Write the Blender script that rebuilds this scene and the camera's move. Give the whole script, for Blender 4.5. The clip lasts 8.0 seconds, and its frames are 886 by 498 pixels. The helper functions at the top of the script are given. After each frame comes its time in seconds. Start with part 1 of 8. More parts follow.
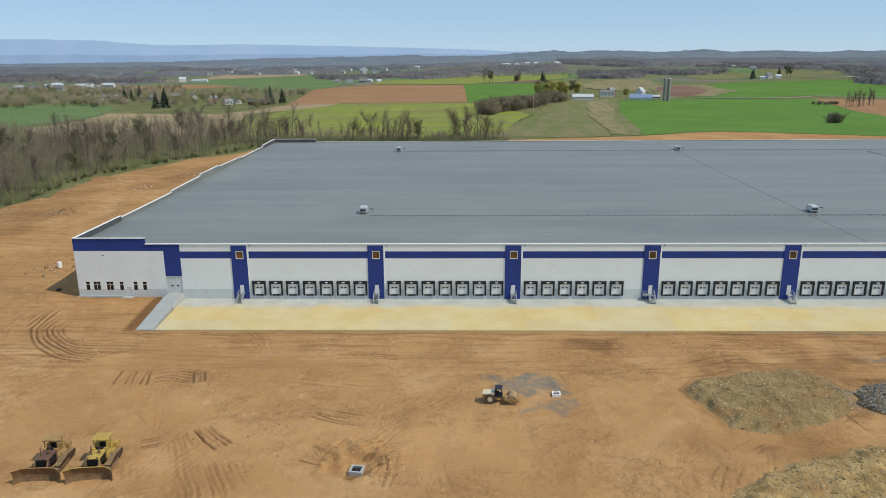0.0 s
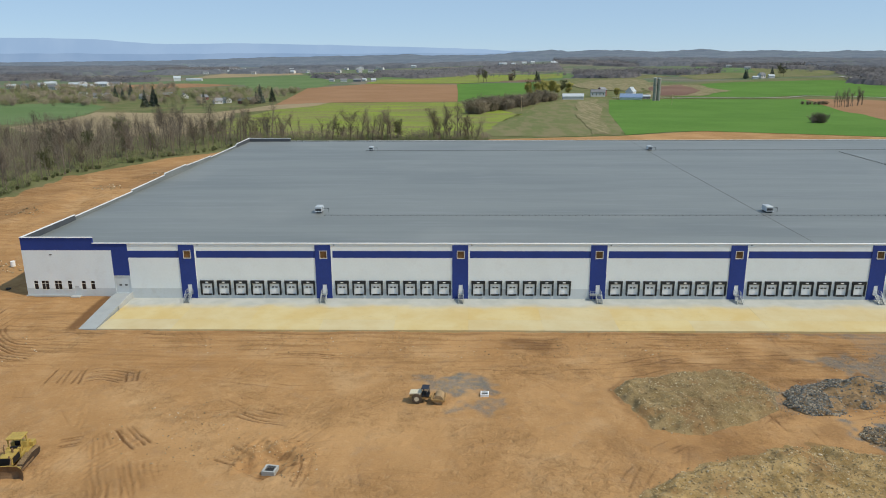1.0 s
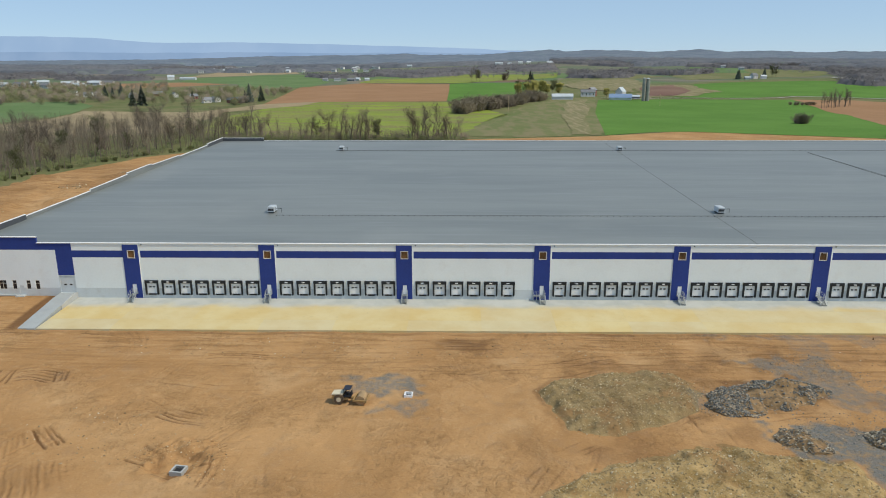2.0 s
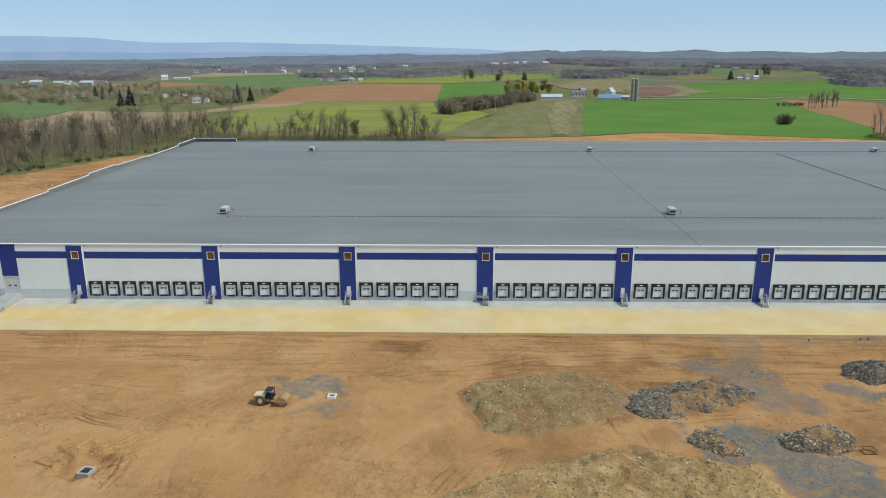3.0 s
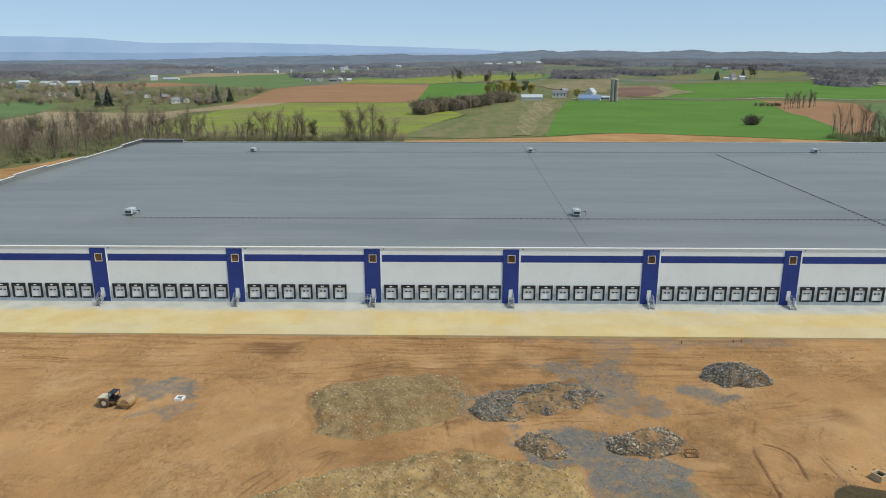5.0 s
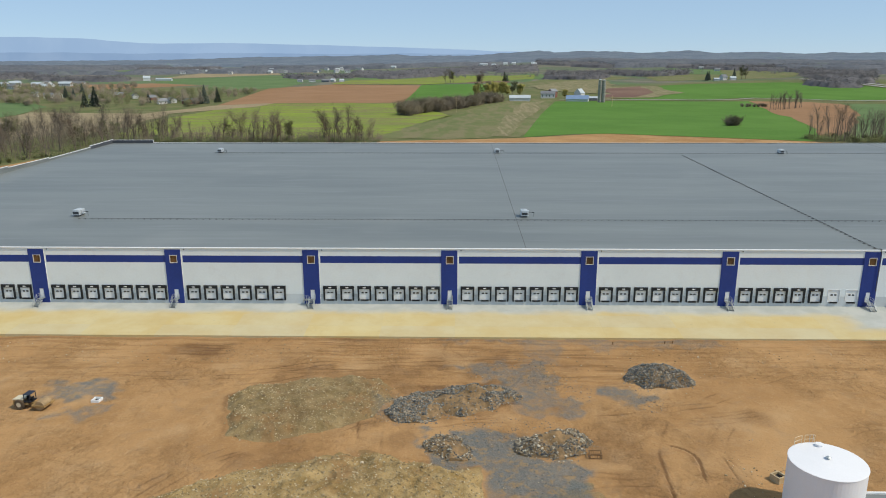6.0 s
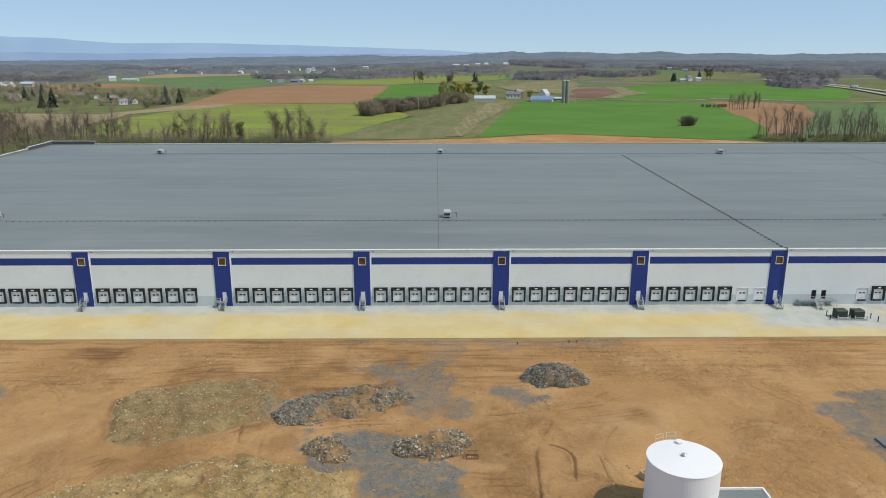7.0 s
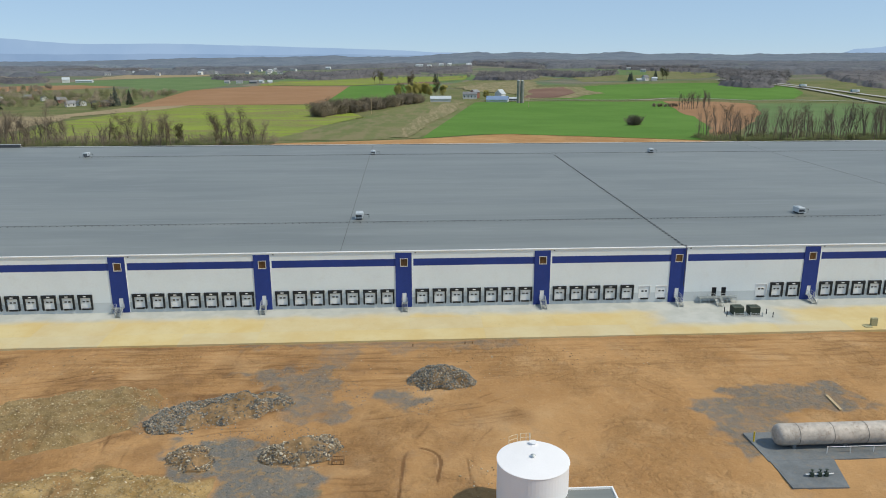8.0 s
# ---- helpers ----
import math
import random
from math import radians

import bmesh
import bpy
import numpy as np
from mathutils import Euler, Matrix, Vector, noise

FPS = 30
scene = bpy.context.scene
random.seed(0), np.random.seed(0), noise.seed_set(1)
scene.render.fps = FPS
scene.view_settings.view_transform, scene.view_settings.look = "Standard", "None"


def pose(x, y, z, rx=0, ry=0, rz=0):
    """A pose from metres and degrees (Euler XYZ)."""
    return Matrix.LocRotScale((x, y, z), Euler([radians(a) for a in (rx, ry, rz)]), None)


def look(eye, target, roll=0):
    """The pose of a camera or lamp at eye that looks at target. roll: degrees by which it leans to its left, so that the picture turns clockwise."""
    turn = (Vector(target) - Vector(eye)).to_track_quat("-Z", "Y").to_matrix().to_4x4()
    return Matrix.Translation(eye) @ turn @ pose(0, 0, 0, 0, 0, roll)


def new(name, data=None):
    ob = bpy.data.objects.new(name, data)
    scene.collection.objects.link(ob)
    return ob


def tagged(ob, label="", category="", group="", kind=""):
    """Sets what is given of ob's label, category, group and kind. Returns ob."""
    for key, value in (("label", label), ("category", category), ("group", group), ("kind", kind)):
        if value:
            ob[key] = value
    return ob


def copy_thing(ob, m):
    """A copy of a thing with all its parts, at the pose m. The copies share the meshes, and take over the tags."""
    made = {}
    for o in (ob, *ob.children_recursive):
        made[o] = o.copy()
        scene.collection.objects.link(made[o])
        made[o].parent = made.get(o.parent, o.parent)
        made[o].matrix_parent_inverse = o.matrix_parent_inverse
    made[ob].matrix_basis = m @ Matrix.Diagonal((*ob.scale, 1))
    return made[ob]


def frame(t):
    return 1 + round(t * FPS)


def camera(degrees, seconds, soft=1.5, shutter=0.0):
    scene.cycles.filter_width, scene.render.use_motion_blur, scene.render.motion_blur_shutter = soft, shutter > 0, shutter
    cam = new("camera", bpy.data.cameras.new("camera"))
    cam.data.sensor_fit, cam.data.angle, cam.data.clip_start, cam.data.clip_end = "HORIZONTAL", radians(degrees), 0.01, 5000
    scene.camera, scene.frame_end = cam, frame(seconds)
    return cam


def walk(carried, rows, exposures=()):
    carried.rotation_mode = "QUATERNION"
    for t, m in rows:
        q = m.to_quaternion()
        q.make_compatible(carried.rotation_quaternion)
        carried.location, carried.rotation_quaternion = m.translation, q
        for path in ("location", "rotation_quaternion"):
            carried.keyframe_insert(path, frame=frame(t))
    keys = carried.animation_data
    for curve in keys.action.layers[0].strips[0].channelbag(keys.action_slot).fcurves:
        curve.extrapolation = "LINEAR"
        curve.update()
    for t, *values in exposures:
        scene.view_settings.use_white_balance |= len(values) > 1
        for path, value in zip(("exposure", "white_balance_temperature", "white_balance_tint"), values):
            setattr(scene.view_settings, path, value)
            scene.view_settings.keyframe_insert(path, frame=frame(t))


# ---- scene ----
cam = camera(63.5, 8.0, soft=1.0)
PATH = [
    (0, (49.813, -152.795, 51.863), (49.765, -150.862, 51.353), -0.4),
    (0.5, (55.483, -152.661, 51.864), (55.434, -150.728, 51.353), -0.4),
    (1, (61.414, -152.532, 51.895), (61.367, -150.599, 51.383), -0.3),
    (1.5, (67.452, -152.395, 51.948), (67.406, -150.463, 51.435), -0.2),
    (3, (86.077, -151.984, 52.256), (86.034, -150.051, 51.743), -0.1),
    (3.5, (92.085, -151.817, 52.317), (92.04, -149.884, 51.804), -0.2),
    (4, (98.366, -151.621, 52.406), (98.323, -149.689, 51.893), -0.1),
    (4.5, (104.678, -151.462, 52.474), (104.633, -149.53, 51.961), -0.1),
    (6, (124.377, -150.843, 52.58), (124.335, -148.91, 52.069), -0.1),
    (6.5, (131.323, -150.678, 52.58), (131.296, -148.745, 52.069), -0.1),
    (7, (138.664, -150.503, 52.574), (138.684, -148.569, 52.064), -0.0),
    (7.5, (146.004, -150.249, 52.591), (146.093, -148.317, 52.081), -0.1),
    (8, (153.488, -149.966, 52.585), (153.592, -148.034, 52.076), -0.1),
]
walk(cam, [(t, look(eye, target, roll)) for t, eye, target, roll in PATH])

# ---- light ----
SUN_EL, SUN_SIDE = 52.0, 19.0   # sun high over the building's far end, a little to the dock side
world = bpy.data.worlds.new("sky")
scene.world = world
world.use_nodes = True
wn = world.node_tree
sky = wn.nodes.new("ShaderNodeTexSky")
sky.sky_type, sky.sun_disc = "NISHITA", False
sky.sun_elevation, sky.sun_rotation = radians(SUN_EL), radians(90 + SUN_SIDE)
sky.altitude, sky.air_density, sky.dust_density, sky.ozone_density = 900, 0.7, 0.0, 4.0
haze = wn.nodes.new("ShaderNodeMix")      # a thin even veil of spring haze over the whole sky
haze.data_type = "RGBA"
haze.inputs[0].default_value = 0.72
haze.inputs[7].default_value = (3.05, 4.35, 5.75, 1.0)
wn.links.new(sky.outputs["Color"], haze.inputs[6])
wn.links.new(haze.outputs[2], wn.nodes["Background"].inputs["Color"])
wn.nodes["Background"].inputs["Strength"].default_value = 0.125
sun_data = bpy.data.lights.new("sun", "SUN")
sun_data.energy, sun_data.angle, sun_data.color = 3.3, radians(0.8), (1.0, 0.905, 0.74)
sun = new("sun", sun_data)
sun_dir = Vector((math.cos(radians(SUN_EL)) * math.cos(radians(SUN_SIDE)), -math.cos(radians(SUN_EL)) * math.sin(radians(SUN_SIDE)), math.sin(radians(SUN_EL))))
sun.matrix_world = look(sun_dir * 200, (0, 0, 0))


# ---- materials ----
def link(t, a, b):
    t.links.new(a, b)


def put(t, sock, v):
    if isinstance(v, bpy.types.NodeSocket):
        t.links.new(v, sock)
    else:
        sock.default_value = v


def rgb(c):
    return (c[0], c[1], c[2], 1.0)


def position(t, sx=1.0, sy=1.0, sz=1.0, rot=0.0):
    g = t.nodes.new("ShaderNodeNewGeometry")
    m = t.nodes.new("ShaderNodeMapping")
    m.inputs["Scale"].default_value = (sx, sy, sz)
    m.inputs["Rotation"].default_value = (0, 0, radians(rot))
    link(t, g.outputs["Position"], m.inputs["Vector"])
    return m.outputs["Vector"]


def noisy(t, scale, detail=3.0, vec=None, rough=0.55, distort=0.0):
    n = t.nodes.new("ShaderNodeTexNoise")
    n.inputs["Scale"].default_value, n.inputs["Detail"].default_value = scale, detail
    n.inputs["Roughness"].default_value, n.inputs["Distortion"].default_value = rough, distort
    link(t, vec if vec else position(t), n.inputs["Vector"])
    return n.outputs["Fac"]


def ramp(t, fac, a, b, lo=0.0, hi=1.0):
    """fac spread from lo..hi to a..b."""
    m = t.nodes.new("ShaderNodeMapRange")
    m.interpolation_type = "SMOOTHSTEP"
    put(t, m.inputs["Value"], fac)
    m.inputs["From Min"].default_value, m.inputs["From Max"].default_value = a, b
    m.inputs["To Min"].default_value, m.inputs["To Max"].default_value = lo, hi
    return m.outputs["Result"]


def blend(t, fac, a, b, mode="MIX"):
    m = t.nodes.new("ShaderNodeMix")
    m.data_type, m.blend_type = "RGBA", mode
    put(t, m.inputs["Factor"], fac)
    put(t, m.inputs[6], a if isinstance(a, bpy.types.NodeSocket) else rgb(a))
    put(t, m.inputs[7], b if isinstance(b, bpy.types.NodeSocket) else rgb(b))
    return m.outputs[2]


def calc(t, op, a, b=0.0):
    m = t.nodes.new("ShaderNodeMath")
    m.operation = op
    put(t, m.inputs[0], a)
    put(t, m.inputs[1], b)
    return m.outputs[0]


def attr(t, name):
    a = t.nodes.new("ShaderNodeAttribute")
    a.attribute_name = name
    return a.outputs["Fac"]


def base(name, rough=0.7, metal=0.0, spec=0.3):
    m = bpy.data.materials.new(name)
    m.use_nodes = True
    t = m.node_tree
    p = t.nodes["Principled BSDF"]
    p.inputs["Roughness"].default_value, p.inputs["Metallic"].default_value = rough, metal
    p.inputs["Specular IOR Level"].default_value = spec
    return m, t, p


def bump(t, p, height, strength=0.3, dist=0.1):
    b = t.nodes.new("ShaderNodeBump")
    b.inputs["Strength"].default_value, b.inputs["Distance"].default_value = strength, dist
    put(t, b.inputs["Height"], height)
    link(t, b.outputs["Normal"], p.inputs["Normal"])


def shade(c, k):
    return (c[0] * k, c[1] * k, c[2] * k)


def plain(name, c, rough=0.7, metal=0.0, coarse=0.4, fine=6.0, var=0.18, dirt=None, amount=0.3, bumps=0.15, vary=0.0, spec=0.3):
    """A surface with grain at two scales, a dirt colour in patches and, with vary, a shift from object to object."""
    m, t, p = base(name, rough, metal, spec)
    a = ramp(t, noisy(t, coarse, 4), 0.3, 0.7)
    col = blend(t, a, shade(c, 1 - var), shade(c, 1 + var))
    f = ramp(t, noisy(t, fine, 3), 0.35, 0.65)
    col = blend(t, 0.35, col, blend(t, f, shade(c, 1 - var), shade(c, 1 + var)))
    if dirt:
        d = ramp(t, noisy(t, coarse * 2.3, 6, rough=0.7), 0.5, 0.72, 0.0, amount)
        col = blend(t, d, col, dirt)
    if vary:
        o = t.nodes.new("ShaderNodeObjectInfo")
        col = blend(t, 1.0, col, blend(t, o.outputs["Random"], (1 - vary,) * 3, (1 + vary, 1 + vary * 0.9, 1 + vary * 0.8)), "MULTIPLY")
    link(t, col, p.inputs["Base Color"])
    if bumps:
        bump(t, p, noisy(t, fine, 4), bumps, 0.05)
    return m


def foliage(name, c, c2, island=True):
    m, t, p = base(name, 0.8, 0, 0.1)
    g = t.nodes.new("ShaderNodeNewGeometry")
    o = t.nodes.new("ShaderNodeObjectInfo")
    k = calc(t, "ADD", calc(t, "MULTIPLY", g.outputs["Random Per Island"], 0.6), calc(t, "MULTIPLY", o.outputs["Random"], 0.4))
    col = blend(t, k, c, c2)
    n = ramp(t, noisy(t, 0.02, 3), 0.35, 0.65)
    col = blend(t, n, col, blend(t, 1.0, col, (0.72, 0.72, 0.78), "MULTIPLY"))
    link(t, col, p.inputs["Base Color"])
    return m


def canopy_mat(name, c, c2):
    """Tree tops run together: clumps and single crowns."""
    m, t, p = base(name, 0.95, 0, 0.02)
    col = blend(t, ramp(t, noisy(t, 0.011, 4, rough=0.6), 0.36, 0.64), c, c2)
    col = blend(t, ramp(t, noisy(t, 0.12, 3, rough=0.6), 0.45, 0.66, 0, 0.55), col, shade(c, 0.72))
    col = blend(t, ramp(t, noisy(t, 0.03, 3), 0.58, 0.7, 0, 0.5), col, (c2[0] * 0.95, c2[1] * 1.12, c2[2] * 0.85))
    link(t, col, p.inputs["Base Color"])
    return m


def field_mat(name, c, c2, rot=0.0, fine=0.5, weeds=None, run=(0.018, 0.034)):
    """Farmland: broad patches, fine growth and weeds that run across or along it."""
    m, t, p = base(name, 0.95, 0, 0.05)
    col = blend(t, ramp(t, noisy(t, 0.014, 5, rough=0.62), 0.36, 0.64), c, c2)
    streak = noisy(t, 1.0, 3, position(t, 0.012, 0.055, 1, rot))
    col = blend(t, ramp(t, streak, 0.42, 0.62, 0, 0.3), col, shade(c2, 0.8))
    if weeds:
        col = blend(t, ramp(t, noisy(t, 1.0, 5, position(t, *run, 1, rot), 0.66), 0.46, 0.60, 0, 0.9), col, weeds)
    col = blend(t, ramp(t, noisy(t, fine, 3), 0.4, 0.66, 0, 0.45), col, shade(c, 1.25))
    link(t, col, p.inputs["Base Color"])
    bump(t, p, noisy(t, fine, 3), 0.5, 0.5)
    return m


def ground_mat():
    """Graded clay with gravel spread on it, rubble soil, and rough grass outside the site."""
    m, t, p = base("ground", 0.95, 0, 0.08)
    big = noisy(t, 0.045, 5, rough=0.6)
    mid = noisy(t, 0.35, 5, rough=0.65)
    fine = noisy(t, 3.0, 4, rough=0.7)
    clay = blend(t, ramp(t, big, 0.34, 0.66), (0.368, 0.206, 0.087), (0.462, 0.272, 0.122))
    clay = blend(t, ramp(t, noisy(t, 0.09, 3, rough=0.5), 0.54, 0.7, 0, 0.55), clay, (0.48, 0.31, 0.16))
    clay = blend(t, ramp(t, noisy(t, 0.022, 5, rough=0.62, distort=0.6), 0.48, 0.66, 0, 0.45), clay, (0.350, 0.188, 0.076))
    clay = blend(t, ramp(t, noisy(t, 0.16, 6, rough=0.7, distort=0.8), 0.5, 0.72, 0, 0.45), clay, (0.50, 0.315, 0.155))
    rough = ramp(t, noisy(t, 0.05, 4, rough=0.6), 0.42, 0.6)
    clay = blend(t, calc(t, "MULTIPLY", rough, ramp(t, mid, 0.44, 0.66, 0, 0.55)), clay, (0.30, 0.168, 0.070))
    along = noisy(t, 1.0, 5, position(t, 0.07, 0.85, 1, 1), 0.65)
    streaks = attr(t, "streaks")
    clay = blend(t, calc(t, "MULTIPLY", streaks, ramp(t, along, 0.5, 0.62, 0, 0.85)), clay, (0.245, 0.132, 0.055))
    clay = blend(t, calc(t, "MULTIPLY", streaks, ramp(t, along, 0.44, 0.34, 0, 0.45)), clay, (0.52, 0.34, 0.175))
    clod = noisy(t, 0.9, 5, rough=0.66, distort=0.5)
    clay = blend(t, calc(t, "MULTIPLY", rough, ramp(t, clod, 0.52, 0.66, 0, 0.45)), clay, (0.235, 0.128, 0.054))
    clay = blend(t, ramp(t, clod, 0.42, 0.32, 0, 0.3), clay, (0.52, 0.345, 0.18))
    clay = blend(t, ramp(t, fine, 0.55, 0.7, 0, 0.28), clay, (0.52, 0.355, 0.19))
    clay = blend(t, ramp(t, fine, 0.45, 0.31, 0, 0.28), clay, (0.25, 0.14, 0.06))
    # damp clay, together with shade painted in ruts and along edges
    damp = calc(t, "MULTIPLY", attr(t, "damp"), ramp(t, noisy(t, 2.5, 3, rough=0.6), 0.28, 0.6, 0.8, 1.1))
    clay = blend(t, ramp(t, damp, 0.03, 0.72, 0, 0.88), clay, (0.150, 0.078, 0.036))
    # pale clay on rut berms, painted as their highlight
    clay = blend(t, ramp(t, attr(t, "dry"), 0.05, 0.9, 0, 0.6), clay, (0.58, 0.39, 0.22))
    # rubble soil
    soil = blend(t, ramp(t, mid, 0.35, 0.65), (0.222, 0.158, 0.072), (0.315, 0.228, 0.112))
    soil = blend(t, attr(t, "yellow"), soil, blend(t, ramp(t, mid, 0.35, 0.65), (0.285, 0.188, 0.072), (0.43, 0.305, 0.142)))
    soil = blend(t, ramp(t, noisy(t, 5.0, 3, rough=0.75), 0.58, 0.68, 0, 0.85), soil, (0.44, 0.37, 0.25))
    soil = blend(t, ramp(t, noisy(t, 4.0, 3, rough=0.75), 0.42, 0.32, 0, 0.7), soil, (0.12, 0.085, 0.045))
    soil = blend(t, ramp(t, noisy(t, 0.16, 4), 0.52, 0.66, 0, 0.7), soil, (0.30, 0.172, 0.074))
    soil = blend(t, ramp(t, damp, 0.03, 0.72, 0, 0.8), soil, (0.150, 0.085, 0.040))
    edge = calc(t, "ADD", attr(t, "rubble"), calc(t, "MULTIPLY", calc(t, "SUBTRACT", noisy(t, 0.5, 6, rough=0.65), 0.5), 0.8))
    col = blend(t, ramp(t, edge, 0.42, 0.58), clay, soil)
    # crushed stone
    stone = blend(t, ramp(t, noisy(t, 6.0, 2, rough=0.8), 0.4, 0.6), (0.098, 0.112, 0.114), (0.178, 0.190, 0.184))
    stone = blend(t, ramp(t, noisy(t, 0.7, 5, rough=0.65), 0.48, 0.64, 0, 0.75), stone, (0.30, 0.205, 0.105))
    edge = calc(t, "ADD", attr(t, "gravel"), calc(t, "MULTIPLY", calc(t, "SUBTRACT", noisy(t, 0.3, 6, rough=0.7, distort=0.6), 0.5), 1.5))
    col = blend(t, ramp(t, edge, -0.05, 1.2, 0, 0.9), col, stone)
    # rough grass
    grass = blend(t, ramp(t, noisy(t, 0.03, 5, rough=0.65), 0.35, 0.62), (0.118, 0.138, 0.052), (0.185, 0.170, 0.084))
    grass = blend(t, ramp(t, noisy(t, 0.4, 4), 0.4, 0.65, 0, 0.6), grass, (0.112, 0.145, 0.050))
    edge = calc(t, "ADD", attr(t, "mud"), calc(t, "MULTIPLY", calc(t, "SUBTRACT", noisy(t, 0.12, 6, rough=0.65), 0.5), 0.5))
    col = blend(t, ramp(t, edge, 0.44, 0.56), grass, col)
    # ground far out: farmland plots, with haze blue painted over them by distance
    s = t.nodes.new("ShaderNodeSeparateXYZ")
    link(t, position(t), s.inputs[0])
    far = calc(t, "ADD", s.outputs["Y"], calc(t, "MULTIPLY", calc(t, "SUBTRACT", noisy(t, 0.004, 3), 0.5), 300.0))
    plots = t.nodes.new("ShaderNodeTexVoronoi")
    plots.distance, plots.inputs["Scale"].default_value = "CHEBYCHEV", 1.0
    link(t, position(t, 0.0062, 0.0036, 1, 14), plots.inputs["Vector"])
    pick = t.nodes.new("ShaderNodeSeparateColor")
    link(t, plots.outputs["Color"], pick.inputs[0])
    plot = blend(t, ramp(t, pick.outputs[0], 0.30, 0.34), (0.118, 0.158, 0.088), (0.150, 0.150, 0.104))
    plot = blend(t, ramp(t, pick.outputs[0], 0.62, 0.66), plot, (0.205, 0.180, 0.138))
    plot = blend(t, ramp(t, pick.outputs[0], 0.84, 0.88), plot, (0.122, 0.182, 0.082))
    plot = blend(t, ramp(t, noisy(t, 0.03, 4), 0.4, 0.65, 0, 0.4), plot, (0.130, 0.134, 0.110))
    # distance haze blended into the plot colour
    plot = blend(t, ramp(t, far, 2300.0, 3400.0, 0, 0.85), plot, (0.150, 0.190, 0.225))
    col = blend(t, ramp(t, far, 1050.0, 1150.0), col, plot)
    link(t, col, p.inputs["Base Color"])
    h = calc(t, "ADD", calc(t, "MULTIPLY", mid, 0.5), calc(t, "ADD", calc(t, "MULTIPLY", fine, 0.15), calc(t, "MULTIPLY", calc(t, "MULTIPLY", along, streaks), 0.7)))
    bump(t, p, calc(t, "ADD", h, calc(t, "MULTIPLY", calc(t, "MULTIPLY", clod, rough), 0.8)), 1.0, 0.6)
    return m


def apron_mat():
    """New concrete with a yellow curing stain that leaves the strip at the wall clean."""
    m, t, p = base("apron_concrete", 0.85, 0, 0.15)
    g = t.nodes.new("ShaderNodeNewGeometry")
    s = t.nodes.new("ShaderNodeSeparateXYZ")
    link(t, g.outputs["Position"], s.inputs[0])
    o = t.nodes.new("ShaderNodeObjectInfo")
    grey = blend(t, ramp(t, noisy(t, 0.25, 5), 0.35, 0.65), (0.41, 0.425, 0.395), (0.48, 0.49, 0.455))
    stain = blend(t, ramp(t, noisy(t, 0.12, 5, rough=0.6), 0.3, 0.7), (0.56, 0.42, 0.180), (0.60, 0.50, 0.265))
    pour = t.nodes.new("ShaderNodeMapRange")
    d = calc(t, "ADD", calc(t, "MULTIPLY", s.outputs["Y"], -1.0), calc(t, "MULTIPLY", calc(t, "SUBTRACT", noisy(t, 0.14, 4), 0.5), 5.0))
    k = ramp(t, d, 2.8, 6.5)
    k = calc(t, "MULTIPLY", k, ramp(t, o.outputs["Random"], 0.0, 1.0, 0.75, 1.0))
    west = calc(t, "SUBTRACT", s.outputs["X"], calc(t, "MULTIPLY", s.outputs["Y"], -0.4))
    k = calc(t, "MULTIPLY", k, ramp(t, calc(t, "ADD", west, calc(t, "MULTIPLY", noisy(t, 0.2, 3), 4.0)), -20.0, -14.5))
    bay = calc(t, "ABSOLUTE", calc(t, "SUBTRACT", s.outputs["X"], 221.0))
    far = calc(t, "MULTIPLY", ramp(t, calc(t, "ADD", bay, calc(t, "MULTIPLY", noisy(t, 0.2, 4), 8.0)), 14.0, 22.0), 1.0)
    deep = ramp(t, d, 11.0, 14.5)
    k = calc(t, "MULTIPLY", k, calc(t, "MAXIMUM", far, deep))
    col = blend(t, k, grey, stain)
    col = blend(t, ramp(t, noisy(t, 1.4, 5, rough=0.7), 0.56, 0.74, 0, 0.3), col, (0.33, 0.28, 0.20))
    link(t, col, p.inputs["Base Color"])
    bump(t, p, noisy(t, 8.0, 3), 0.1, 0.02)
    return m


def roof_mat():
    m, t, p = base("roof_membrane", 0.50, 0, 0.55)
    a = noisy(t, 1.0, 5, position(t, 0.012, 0.085, 1), 0.6)
    col = blend(t, ramp(t, a, 0.32, 0.68), (0.152, 0.166, 0.162), (0.194, 0.208, 0.200))
    b = noisy(t, 1.0, 4, position(t, 0.05, 0.4, 1), 0.6)
    col = blend(t, ramp(t, b, 0.5, 0.72, 0, 0.4), col, (0.235, 0.248, 0.248))
    s = t.nodes.new("ShaderNodeTexWave")
    s.wave_type, s.bands_direction = "BANDS", "Y"
    s.inputs["Scale"].default_value, s.inputs["Distortion"].default_value = 0.105, 0.15
    link(t, position(t), s.inputs["Vector"])
    col = blend(t, ramp(t, s.outputs["Fac"], 0.965, 1.0, 0, 0.12), col, (0.09, 0.095, 0.10))
    col = blend(t, ramp(t, noisy(t, 0.03, 4), 0.55, 0.75, 0, 0.35), col, (0.25, 0.258, 0.245))
    link(t, col, p.inputs["Base Color"])
    bump(t, p, noisy(t, 1.5, 3), 0.08, 0.05)
    return m


def glass_mat(name, c, vary=0.0):
    m, t, p = base(name, 0.08, 0, 0.5)
    col = blend(t, ramp(t, noisy(t, 0.9, 3), 0.35, 0.65), shade(c, 0.7), shade(c, 1.3))
    if vary:
        o = t.nodes.new("ShaderNodeObjectInfo")
        col = blend(t, ramp(t, o.outputs["Random"], 0.1, 0.9), col, blend(t, 0.5, (0.035, 0.033, 0.026), col))
    link(t, col, p.inputs["Base Color"])
    return m


